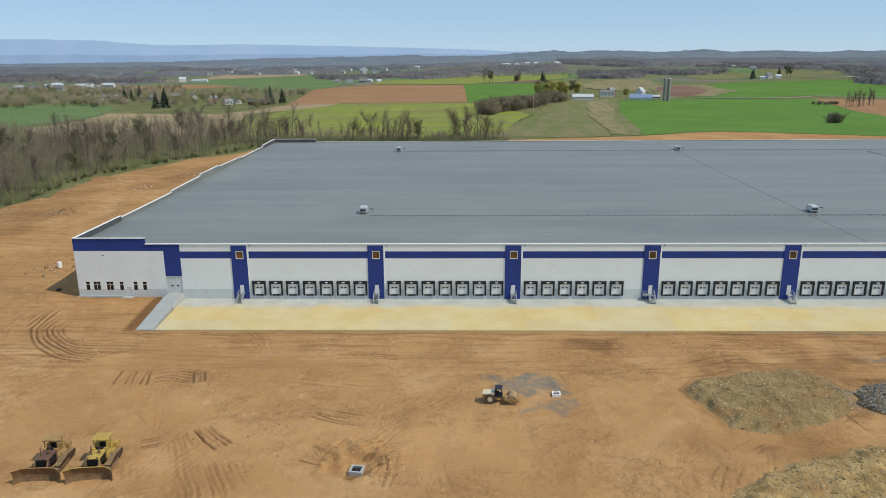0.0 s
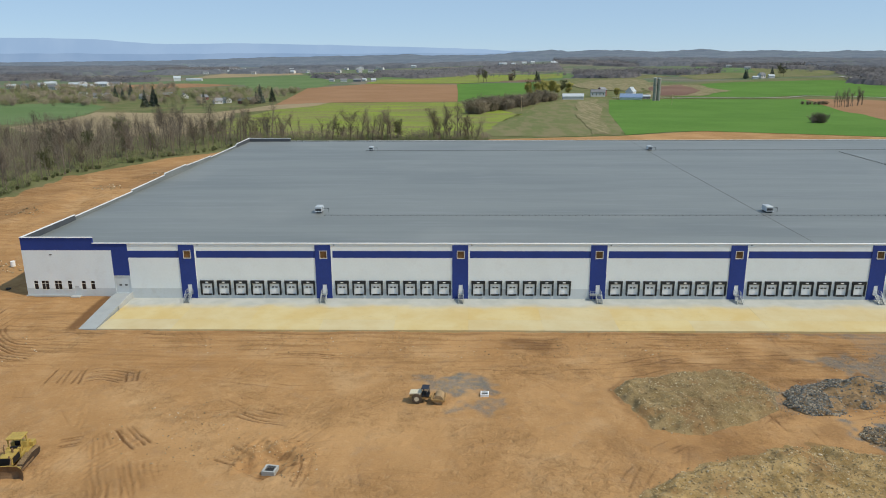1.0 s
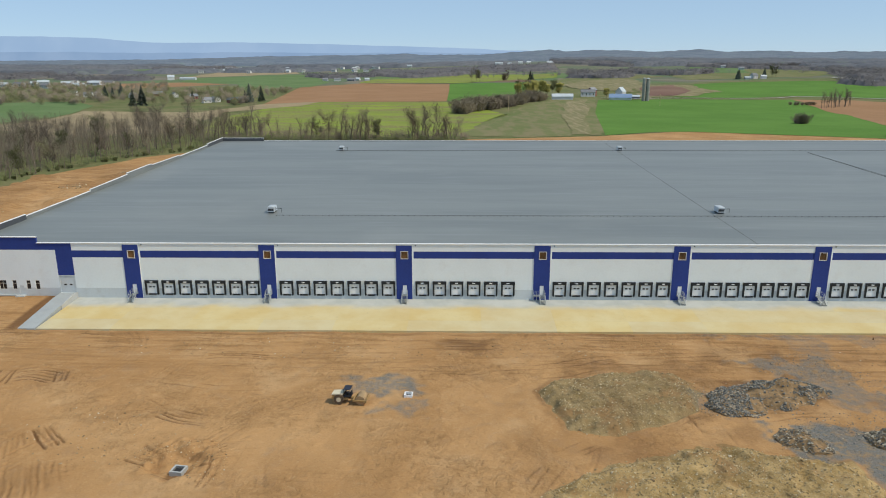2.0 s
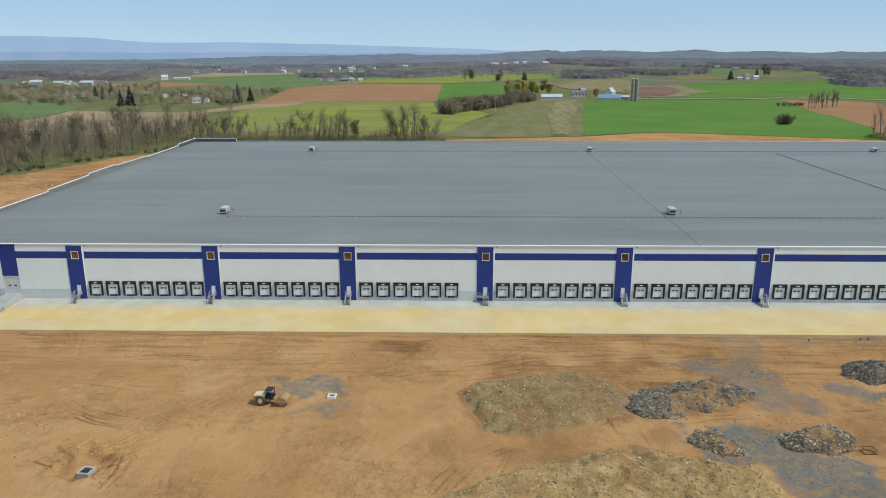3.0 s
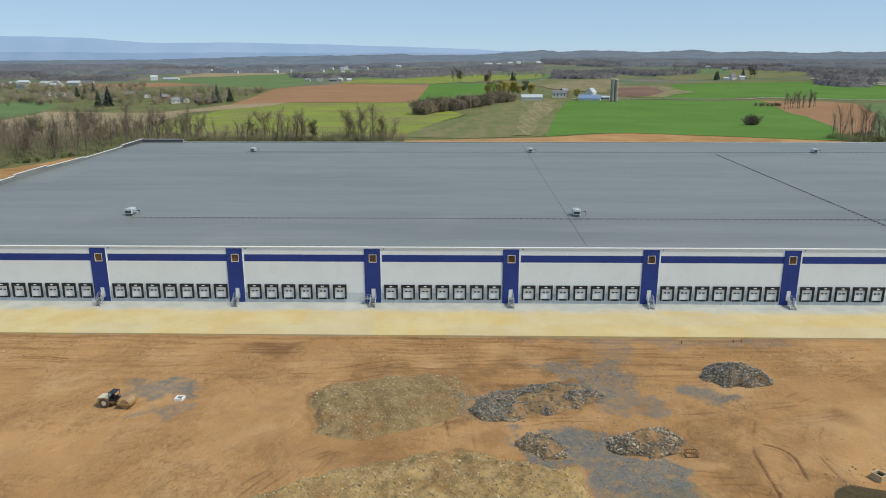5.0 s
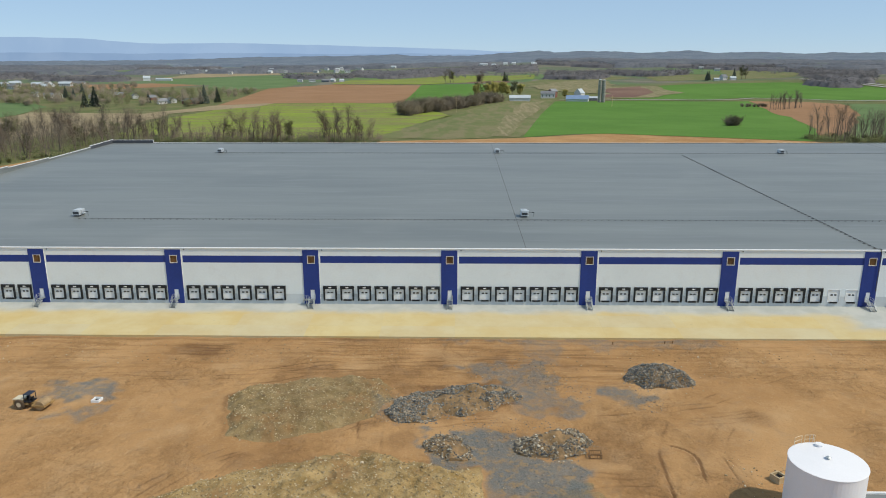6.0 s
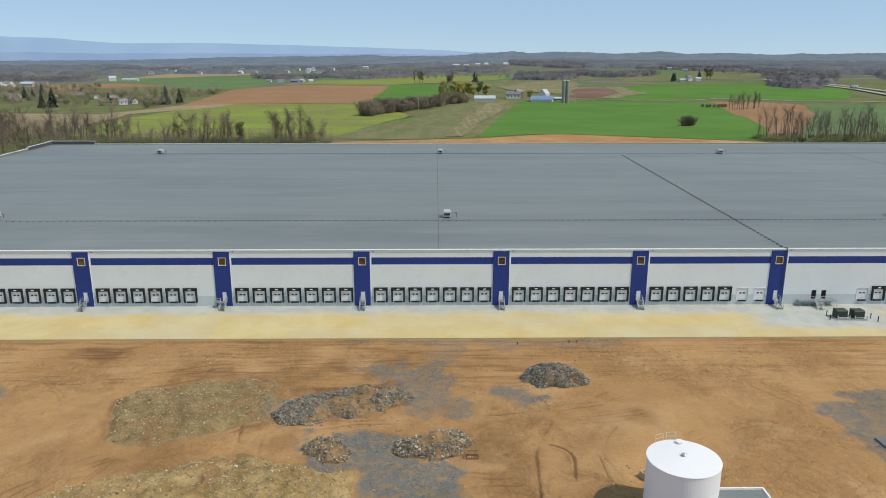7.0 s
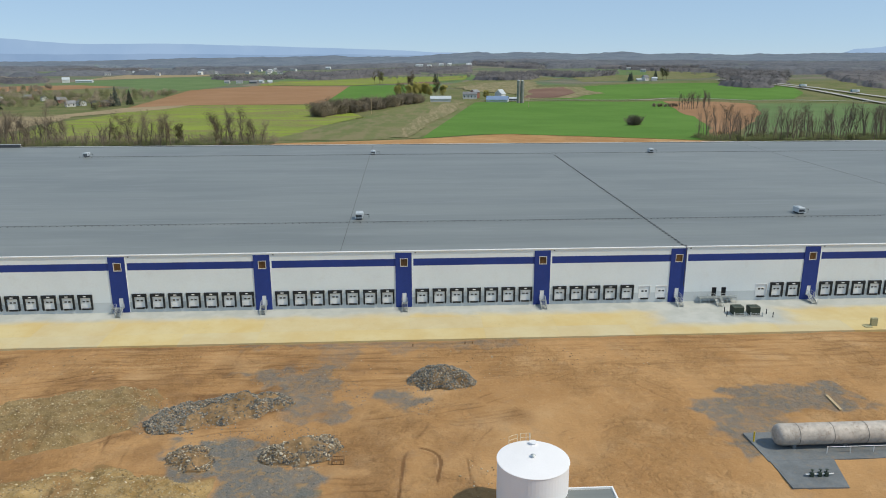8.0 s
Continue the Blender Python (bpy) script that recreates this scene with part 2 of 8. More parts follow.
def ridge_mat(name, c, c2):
    """Mountains a long way off, their haze blue painted as plain emission."""
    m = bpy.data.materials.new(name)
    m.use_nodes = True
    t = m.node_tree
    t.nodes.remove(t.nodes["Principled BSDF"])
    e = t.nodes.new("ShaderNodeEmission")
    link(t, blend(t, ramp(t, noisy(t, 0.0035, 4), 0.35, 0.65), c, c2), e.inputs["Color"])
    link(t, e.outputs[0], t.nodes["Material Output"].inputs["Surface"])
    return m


M_GROUND, M_APRON, M_ROOF = ground_mat(), apron_mat(), roof_mat()
M_WHITE = plain("white_wall_paint", (0.745, 0.79, 0.79), 0.75, coarse=0.12, fine=2.5, var=0.035, dirt=(0.62, 0.61, 0.58), amount=0.25, bumps=0.05)
M_BLUE = plain("blue_wall_paint", (0.020, 0.044, 0.218), 0.6, coarse=0.15, fine=2.5, var=0.10, dirt=(0.04, 0.05, 0.22), amount=0.3, bumps=0.05)
M_GREYWALL = plain("grey_wall_paint", (0.56, 0.595, 0.60), 0.75, coarse=0.15, fine=2.5, var=0.05, dirt=(0.44, 0.42, 0.37), amount=0.35, bumps=0.05)
M_CAP = plain("white_coping_metal", (0.80, 0.80, 0.79), 0.45, 0.0, var=0.03, bumps=0.0)
M_LINER = plain("parapet_membrane", (0.075, 0.082, 0.092), 0.7, coarse=0.2, var=0.15)
M_BLACK = plain("black_dock_foam", (0.018, 0.020, 0.021), 0.7, coarse=1.0, var=0.25, bumps=0.3)
M_DOOR = plain("white_door_panel", (0.78, 0.79, 0.78), 0.5, coarse=0.6, var=0.04, bumps=0.0, vary=0.03)
M_LITE = glass_mat("dark_door_glass", (0.02, 0.022, 0.024))
M_BROWNGLASS = glass_mat("brown_glass", (0.16, 0.085, 0.035), 1.0)
M_GLASS = glass_mat("office_glass", (0.018, 0.020, 0.024))
M_FRAME = plain("light_window_frame", (0.62, 0.60, 0.55), 0.5, var=0.05, bumps=0.0)
M_STEEL = plain("galvanised_steel", (0.50, 0.53, 0.53), 0.45, 0.5, coarse=1.0, var=0.12, bumps=0.05)
M_GRATE = plain("steel_grating", (0.30, 0.33, 0.33), 0.55, 0.5, coarse=2.0, var=0.2)
M_CONC = plain("pale_concrete", (0.42, 0.43, 0.42), 0.85, coarse=0.5, fine=5, var=0.10, dirt=(0.40, 0.35, 0.27), amount=0.4)
M_DARKCONC = plain("damp_concrete", (0.15, 0.165, 0.175), 0.85, coarse=0.4, fine=5, var=0.2, dirt=(0.26, 0.20, 0.13), amount=0.5)
M_BOXTAN = plain("dusty_concrete", (0.46, 0.36, 0.22), 0.85, coarse=0.8, fine=5, var=0.12, dirt=(0.36, 0.24, 0.12), amount=0.5)
M_UNIT = plain("rooftop_unit_sheet", (0.55, 0.58, 0.60), 0.45, 0.3, coarse=0.8, var=0.06, bumps=0.0)
M_UNITDARK = plain("rooftop_unit_coil", (0.06, 0.065, 0.07), 0.6, 0.3, var=0.2)
M_PIPE = plain("roof_pipe", (0.075, 0.077, 0.08), 0.6, 0.2, var=0.2, bumps=0.0)
M_BLOCKING = plain("pipe_support_block", (0.13, 0.13, 0.13), 0.8, var=0.2)
M_SEALANT = plain("roof_joint_strip", (0.115, 0.113, 0.11), 0.75, var=0.2)
M_TRANSF = plain("dark_green_cabinet", (0.035, 0.050, 0.036), 0.5, coarse=0.8, var=0.15, bumps=0.0)
M_TAN = plain("tan_box_board", (0.36, 0.34, 0.20), 0.8, var=0.12)
M_CATYELLOW = plain("worn_yellow_paint", (0.42, 0.30, 0.075), 0.7, coarse=1.0, var=0.18, dirt=(0.24, 0.15, 0.07), amount=0.9)
M_OLDYELLOW = plain("muddy_faded_paint", (0.34, 0.215, 0.085), 0.7, coarse=1.5, var=0.25, dirt=(0.17, 0.10, 0.06), amount=0.85)
M_OXIDE = plain("maroon_hood", (0.12, 0.065, 0.055), 0.65, coarse=1.5, var=0.2, dirt=(0.26, 0.17, 0.10), amount=0.5)
M_MUDSTEEL = plain("mud_worn_steel", (0.19, 0.115, 0.06), 0.7, 0.2, coarse=0.9, var=0.3, dirt=(0.10, 0.065, 0.045), amount=0.7, bumps=0.3)
M_TRACK = plain("track_steel", (0.075, 0.052, 0.036), 0.7, 0.3, coarse=1.5, var=0.3)
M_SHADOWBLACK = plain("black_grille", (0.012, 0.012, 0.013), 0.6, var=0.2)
M_TYRE = plain("dusty_tyre", (0.12, 0.085, 0.055), 0.9, coarse=1.5, var=0.3)
M_RAMP = plain("grey_ramp_concrete", (0.34, 0.365, 0.37), 0.85, coarse=0.4, fine=5, var=0.08, dirt=(0.40, 0.36, 0.28), amount=0.3)
M_CREAM = plain("cream_hood_paint", (0.62, 0.55, 0.40), 0.5, coarse=1.5, var=0.08, dirt=(0.33, 0.23, 0.12), amount=0.4)
M_NAVY = plain("navy_canopy", (0.022, 0.026, 0.040), 0.5, var=0.15)
M_SHOE = plain("dusty_track_shoe", (0.36, 0.255, 0.145), 0.75, 0.1, coarse=1.5, var=0.2, dirt=(0.20, 0.13, 0.08), amount=0.5)
M_DRUM = plain("mud_caked_drum", (0.36, 0.25, 0.135), 0.75, 0.1, coarse=1.2, var=0.2)
M_TANK = plain("white_tank_paint", (0.80, 0.79, 0.80), 0.5, coarse=0.2, var=0.03, bumps=0.0)
M_RAIL = plain("cream_tank_rail", (0.66, 0.55, 0.38), 0.5, var=0.08, bumps=0.0)
M_WRAP = plain("silver_tank_wrap", (0.44, 0.40, 0.355), 0.55, 0.0, coarse=0.5, fine=2.2, var=0.22, dirt=(0.23, 0.18, 0.135), amount=0.8, bumps=0.7)
M_WOOD = plain("pale_timber", (0.52, 0.40, 0.24), 0.8, coarse=1.0, var=0.15)
M_RUST = plain("rusty_bars", (0.20, 0.115, 0.055), 0.85, var=0.3)
M_YELLOWPOST = plain("yellow_post_paint", (0.55, 0.42, 0.03), 0.6, var=0.1)


def rock_mat(name, a, b, c):
    m, t, p = base(name, 0.85, 0, 0.2)
    g = t.nodes.new("ShaderNodeNewGeometry")
    r = g.outputs["Random Per Island"]
    col = blend(t, ramp(t, r, 0.0, 0.75), a, b)
    col = blend(t, ramp(t, r, 0.72, 0.95), col, c)
    col = blend(t, ramp(t, noisy(t, 2.2, 4), 0.4, 0.7, 0, 0.5), col, shade(b, 0.7))
    link(t, col, p.inputs["Base Color"])
    bump(t, p, noisy(t, 4.0, 3), 0.5, 0.1)
    return m


M_BLUEROCK = rock_mat("blue_grey_rock", (0.070, 0.080, 0.086), (0.225, 0.212, 0.180), (0.44, 0.38, 0.28))
M_TANROCK = rock_mat("tan_rock", (0.16, 0.11, 0.06), (0.34, 0.26, 0.15), (0.60, 0.52, 0.38))
M_PALEROCK = rock_mat("pale_rock", (0.21, 0.15, 0.075), (0.40, 0.31, 0.17), (0.56, 0.47, 0.31))
M_CLOD = rock_mat("clay_clods", (0.27, 0.155, 0.068), (0.42, 0.26, 0.12), (0.56, 0.42, 0.25))
M_MIXROCK = rock_mat("mixed_rock", (0.08, 0.085, 0.09), (0.27, 0.22, 0.15), (0.52, 0.47, 0.36))
M_PILESOIL = plain("pile_soil", (0.238, 0.152, 0.074), 0.95, coarse=0.7, fine=4, var=0.4, dirt=(0.14, 0.12, 0.09), amount=0.9, bumps=1.0)
M_BARK = plain("grey_bark", (0.165, 0.136, 0.110), 0.9, coarse=0.3, fine=3, var=0.25, vary=0.2)
M_BUDS = foliage("bare_twigs_and_buds", (0.150, 0.120, 0.086), (0.225, 0.187, 0.135))
M_WOODTWIG = foliage("wood_twigs", (0.128, 0.110, 0.076), (0.188, 0.162, 0.114))
M_HEDGE = foliage("hedge_twigs", (0.225, 0.192, 0.132), (0.300, 0.250, 0.172))
M_SPRING = foliage("spring_leaves", (0.145, 0.150, 0.070), (0.205, 0.205, 0.095))
M_BRIGHT = foliage("bright_spring_leaves", (0.340, 0.315, 0.095), (0.430, 0.395, 0.125))
M_EVERGREEN = foliage("evergreen_needles", (0.098, 0.122, 0.096), (0.132, 0.156, 0.115))
M_SCRUB = foliage("scrub", (0.125, 0.150, 0.058), (0.190, 0.200, 0.088))
# bare woods beyond the fields, some distance haze mixed into their grey-brown
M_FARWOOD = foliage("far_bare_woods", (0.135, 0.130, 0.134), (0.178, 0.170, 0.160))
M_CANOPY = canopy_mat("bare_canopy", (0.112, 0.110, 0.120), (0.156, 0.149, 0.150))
# distant woods: aerial haze mixed into the base colour, bluer farther off
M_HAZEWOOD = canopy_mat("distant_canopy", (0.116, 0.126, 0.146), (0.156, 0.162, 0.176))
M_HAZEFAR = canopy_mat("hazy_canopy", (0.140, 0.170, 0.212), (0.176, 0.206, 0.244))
M_GREEN = field_mat("winter_wheat", (0.086, 0.176, 0.035), (0.112, 0.212, 0.045))
# pasture green, paled and blued in its colour as distance haze
M_GREEN2 = field_mat("far_pasture", (0.108, 0.168, 0.066), (0.138, 0.196, 0.086))
M_YGREEN = field_mat("yellow_green_meadow", (0.222, 0.285, 0.044), (0.172, 0.205, 0.056), rot=12, weeds=(0.190, 0.150, 0.088), run=(0.012, 0.045))
M_OLIVE = field_mat("olive_stubble", (0.128, 0.152, 0.058), (0.170, 0.172, 0.080), rot=60, weeds=(0.215, 0.180, 0.105), run=(0.09, 0.022))
M_DRYGRASS = field_mat("dry_grass", (0.215, 0.190, 0.105), (0.160, 0.160, 0.075), rot=75, weeds=(0.285, 0.235, 0.145), run=(0.30, 0.02))
M_PLOUGH = field_mat("ploughed_red_earth", (0.27, 0.155, 0.082), (0.31, 0.185, 0.105))
M_TANFIELD = field_mat("tan_stubble", (0.31, 0.245, 0.15), (0.26, 0.215, 0.13))
M_MAROON = field_mat("maroon_earth", (0.165, 0.098, 0.078), (0.22, 0.145, 0.105))
M_HOUSEWHITE = plain("white_siding", (0.58, 0.59, 0.58), 0.7, coarse=0.2, var=0.06, bumps=0.0, vary=0.1)
M_HOUSEGREY = plain("grey_roofing", (0.20, 0.21, 0.225), 0.8, coarse=0.2, var=0.15, bumps=0.0, vary=0.25)
M_BRICKRED = plain("red_brick_wall", (0.24, 0.12, 0.09), 0.8, coarse=0.4, var=0.15, bumps=0.0)
M_BARNBLUE = plain("blue_barn_roof", (0.20, 0.28, 0.42), 0.5, 0.1, coarse=0.2, var=0.1, bumps=0.0)
M_SHEDROOF = plain("pale_metal_roof", (0.52, 0.56, 0.58), 0.5, 0.2, coarse=0.2, var=0.08, bumps=0.0)
M_SILO = plain("silo_concrete", (0.30, 0.285, 0.255), 0.85, coarse=0.15, fine=1.0, var=0.2)
M_ASPHALT = plain("asphalt", (0.16, 0.16, 0.16), 0.9, coarse=0.05, var=0.1)
M_ROADPALE = plain("pale_road", (0.36, 0.35, 0.33), 0.9, coarse=0.05, var=0.1)
# backdrop ridges glow in the blue of the haze, without lamps
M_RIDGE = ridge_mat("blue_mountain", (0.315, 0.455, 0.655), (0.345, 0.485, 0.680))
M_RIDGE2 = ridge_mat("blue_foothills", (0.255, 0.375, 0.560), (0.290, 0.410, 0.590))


# ---- builders ----
def part(name, bm, material, parent, label="", smooth=False):
    """Links a bmesh as one mesh object under a thing or a part."""
    me = bpy.data.meshes.new(name)
    bm.to_mesh(me)
    bm.free()
    for mt in material if isinstance(material, (list, tuple)) else [material]:
        me.materials.append(mt)
    if smooth:
        me.polygons.foreach_set("use_smooth", [True] * len(me.polygons))
    ob = new(name, me)
    ob.parent = parent
    if label:
        ob["label"] = label
    return ob


def again(ob, x=0.0, y=0.0, z=0.0, parent=None):
    """The same mesh once more, as an object of its own."""
    o = new(ob.name.split(".")[0], ob.data)
    o.parent = parent if parent else ob.parent
    o.location = (x, y, z)
    if "label" in ob:
        o["label"] = ob["label"]
    return o


def thing(name, loc, label, category, group="", rz=0.0, kind=""):
    e = new(name)
    e.matrix_world = pose(*loc, 0, 0, rz)
    return tagged(e, label, category, group, kind)


def bx(bm, x0, x1, y0, y1, z0, z1, mi=0, m=None):
    vs = [bm.verts.new((x, y, z)) for z in (z0, z1) for y in (y0, y1) for x in (x0, x1)]
    if m is not None:
        for v in vs:
            v.co = m @ v.co
    out = []
    for q in ((0, 2, 3, 1), (4, 5, 7, 6), (0, 1, 5, 4), (2, 6, 7, 3), (0, 4, 6, 2), (1, 3, 7, 5)):
        f = bm.faces.new([vs[i] for i in q])
        f.material_index = mi
        out.append(f)
    return out


def rounded(bm, r, seg=2):
    bmesh.ops.bevel(bm, geom=list(bm.edges), offset=r, segments=seg, affect="EDGES", profile=0.6)
    return bm


def tube(bm, p0, p1, r0, r1=None, n=8, mi=0, caps=True):
    p0, p1 = Vector(p0), Vector(p1)
    r1 = r0 if r1 is None else r1
    q = (p1 - p0).to_track_quat("Z", "Y")
    rings = []
    for p, r in ((p0, r0), (p1, r1)):
        rings.append([bm.verts.new(p + q @ Vector((r * math.cos(2 * math.pi * i / n), r * math.sin(2 * math.pi * i / n), 0))) for i in range(n)])
    for i in range(n):
        f = bm.faces.new((rings[0][i], rings[0][(i + 1) % n], rings[1][(i + 1) % n], rings[1][i]))
        f.material_index = mi
    if caps:
        bm.faces.new(rings[0][::-1]).material_index = mi
        bm.faces.new(rings[1]).material_index = mi


def prism(bm, profile, x0, x1, mi=0, m=None):
    """A profile of (y, z) points pushed along x."""
    a = [bm.verts.new((x0, y, z)) for y, z in profile]
    b = [bm.verts.new((x1, y, z)) for y, z in profile]
    if m is not None:
        for v in a + b:
            v.co = m @ v.co
    n = len(profile)
    bm.faces.new(a[::-1]).material_index = mi
    bm.faces.new(b).material_index = mi
    for i in range(n):
        bm.faces.new((a[i], a[(i + 1) % n], b[(i + 1) % n], b[i])).material_index = mi
    bmesh.ops.recalc_face_normals(bm, faces=bm.faces)


def sstep(a, b, v):
    k = np.clip((v - a) / (b - a), 0.0, 1.0)
    return k * k * (3 - 2 * k)


TABLE = np.random.RandomState(7).rand(256, 256)


def vnoise(x, y, size, seed=0):
    """Smooth random heights, -1 to 1, with hills about `size` metres wide."""
    u, v = np.asarray(x, float) / size + seed * 17.3, np.asarray(y, float) / size + seed * 9.1
    i, j = np.floor(u).astype(int), np.floor(v).astype(int)
    a, b = u - i, v - j
    a, b = a * a * (3 - 2 * a), b * b * (3 - 2 * b)
    i0, i1, j0, j1 = i % 256, (i + 1) % 256, j % 256, (j + 1) % 256
    top = TABLE[i0, j0] * (1 - a) + TABLE[i1, j0] * a
    bot = TABLE[i0, j1] * (1 - a) + TABLE[i1, j1] * a
    return 2 * (top * (1 - b) + bot * b) - 1


# ---- the lie of the land ----
X_WEST, X_EAST, Y_BACK = -36.7, 457.2, 180.5    # the warehouse's outer walls; its dock wall stands on y = 0
BAY = 30.48
APRON_EDGE, APRON_WEST = -17.2, -16.4


def land(x, y):
    """Broad ground height without the small lumps."""
    x, y = np.asarray(x, float), np.asarray(y, float)
    back = np.interp(y, [150, 200, 265, 335, 540, 700, 1100, 1600, 2400, 3300, 4600], [4.5, 5, 6, 5.5, 2, 3.5, 7, 10, 16, 30, 48])
    back = back + np.clip((x - 250) / 310, 0, 1.5) * np.clip((y - 700) / 500, 0, 1) * 12
    back = back + 14 * sstep(1500, 2300, y) * sstep(-500, 200, x) * (1 - 0.85 * sstep(350, 900, x))
    west = np.interp(y, [-60, -30, -18, -4, 0, 20, 50, 100, 180], [-1.3, -1.25, -0.9, 0.35, 0.5, 2.2, 4.2, 5.2, 5.0])
    west = west + 2.2 * np.exp(-((x + 84) / 22) ** 2 - ((y - 82) / 30) ** 2) + 1.5 * np.exp(-((x + 62) / 14) ** 2 - ((y - 125) / 35) ** 2)
    low = np.full_like(x, -1.3) + 0.10 * sstep(-30, -19, y)
    z = low + (west - low) * sstep(-14.0, -18.0, x)
    return z + (back - z) * sstep(150, 200, y)


def spot(x, y, cx, cy, rx, ry, rot=0.0):
    c, s = math.cos(radians(rot)), math.sin(radians(rot))
    u, v = ((x - cx) * c + (y - cy) * s) / rx, (-(x - cx) * s + (y - cy) * c) / ry
    return np.clip(1.25 - 0.75 * (np.abs(u) ** 2.8 + np.abs(v) ** 2.8) ** (1 / 2.8), 0, 1)


# crushed stone spread on the clay: how thick it lies, and its outline
GRAVEL = [(0.75, [(123.4, -28.5), (131, -30.5), (140, -28), (142.4, -40.3), (145, -44.4), (142, -49.2), (135, -49.3), (132.8, -42.5), (130, -36)]),
          (0.45, [(136, -19), (146, -16.8), (143, -29), (137, -29)]),
          (1.05, [(119, -55.2), (127.8, -54.2), (136.1, -54.4), (137, -60), (142, -65), (140, -71.5), (130.5, -71.5), (126.7, -64.6), (120.5, -62.6)]),
          (0.75, [(126.5, -64), (142, -64), (141, -75), (129, -75)]),
          (0.85, [(147.1, -37), (153.3, -37.5), (153.8, -40.1), (158.5, -41.1), (152.8, -48.6), (150, -47.2)]),
          (0.5, [(103, -17), (176, -17), (176, -21), (141, -22.4), (125, -19)]),
          (0.85, [(53.6, -38.8), (64.5, -38.3), (67.8, -43.8), (62, -45.4), (54, -44)]),
          (0.65, [(60.5, -48), (68, -47.6), (68.5, -51.4), (61, -51.8)]),
          (0.8, [(198, -44.5), (212, -40), (228, -40), (228, -49), (213, -50), (212, -62), (201, -62), (199, -52)]),
          (0.5, [(110, -42.5), (116, -42.5), (115, -50.5), (109.5, -50.5)])]
MOUND_WEST = [(87.4, -43), (89.8, -39.3), (96, -37.8), (104, -35.3), (111, -36), (114, -44), (110.2, -50.4), (103.6, -54.8), (97.4, -57.6), (90.6, -56.1), (88, -50)]
MOUND_NEAR = [(81, -77), (86, -71), (91.7, -66.2), (98.9, -63.6), (104.2, -62.4), (108.2, -60.9), (114.4, -61.6), (119.6, -62.5), (127, -64.2), (128, -72), (120, -83), (82, -83)]
SOIL_EAST = [(131, -71), (140, -68), (149, -70), (147, -79), (130, -79)]


def area(x, y, outline, ragged=1.4):
    """Distance inside an outline (negative outside), its rim made ragged."""
    u = x + ragged * vnoise(x + 0.5 * y, y - 0.5 * x, 4.6, 41) + 0.6 * ragged * vnoise(x - 0.6 * y, y + 0.6 * x, 1.7, 42)
    v = y + ragged * vnoise(x + 0.7 * y, y - 0.7 * x, 4.1, 43) + 0.6 * ragged * vnoise(x - 0.4 * y, y + 0.4 * x, 1.5, 44)
    best, inside = np.full_like(u, 1e9), np.zeros(u.shape, bool)
    for (x0, y0), (x1, y1) in zip(outline, outline[1:] + outline[:1]):
        dx, dy = x1 - x0, y1 - y0
        k = np.clip(((u - x0) * dx + (v - y0) * dy) / (dx * dx + dy * dy), 0, 1)
        best = np.minimum(best, np.hypot(u - x0 - k * dx, v - y0 - k * dy))
        if y0 != y1:
            inside ^= ((y0 > v) != (y1 > v)) & (u < (x1 - x0) * (v - y0) / (y1 - y0) + x0)
    return np.where(inside, best, -best)


# ---- ruts: a line, how many grooves, their spacing, depth and how dark the damp and painted shade in them are ----
TRAILS = []


def trail(line, n=2, gap=1.5, deep=0.16, dark=0.8, broken=0.3):
    """Wheel or crawler ruts along a line of points, rounded off between them."""
    pts = [np.array(p, float) for p in line]
    pts = [2 * pts[0] - pts[1]] + pts + [2 * pts[-1] - pts[-2]]
    out = []
    for i in range(1, len(pts) - 2):
        a, b, c, d = pts[i - 1:i + 3]
        for k in np.arange(0, 1, 0.25 if len(line) > 2 else 0.5):
            out.append(0.5 * (2 * b + (c - a) * k + (2 * a - 5 * b + 4 * c - d) * k * k + (3 * b - a - 3 * c + d) * k ** 3))
    out.append(pts[-2])
    TRAILS.append((np.array(out), n, gap, deep, dark, broken))


# west end: curving tracks, the torn-up patch, tracks to the ramp
trail([(-41, -8), (-36, -17), (-31, -23.5), (-25, -28), (-18, -30.5)], 5, 1.0, 0.34, 1.4, -0.2)
trail([(-37, -11), (-31, -20), (-26, -24.5), (-19.5, -26)], 4, 0.95, 0.22, 1.1, 0.1)
trail([(-46, -14), (-40, -24), (-33, -31), (-24, -36)], 2, 1.8, 0.12, 0.45)
trail([(-9.6, -35.2), (-8.6, -42.2)], 2, 1.5, 0.42, 1.4, -0.3)
trail([(-6.4, -35.2), (-5.2, -42.4)], 3, 1.3, 0.45, 1.5, -0.3)
trail([(-4.6, -38.6), (-0.5, -37.6), (4.4, -39.2)], 6, 0.95, 0.34, 1.3, -0.3)
trail([(3.6, -36.2), (5.0, -41)], 3, 0.9, 0.34, 1.2, -0.3)
trail([(-25, -43.5), (-22.5, -40.5), (-20, -38)], 2, 1.4, 0.2, 0.8, 0.0)
trail([(-24, -24), (-19.4, -20.7), (-12, -19.6), (-3, -19.8), (18, -21.5), (33, -21.6)], 2, 1.1, 0.12, 0.75, 0.45)
trail([(-13, -46), (-5, -46.5), (-1, -45)], 2, 1.2, 0.14, 0.5)
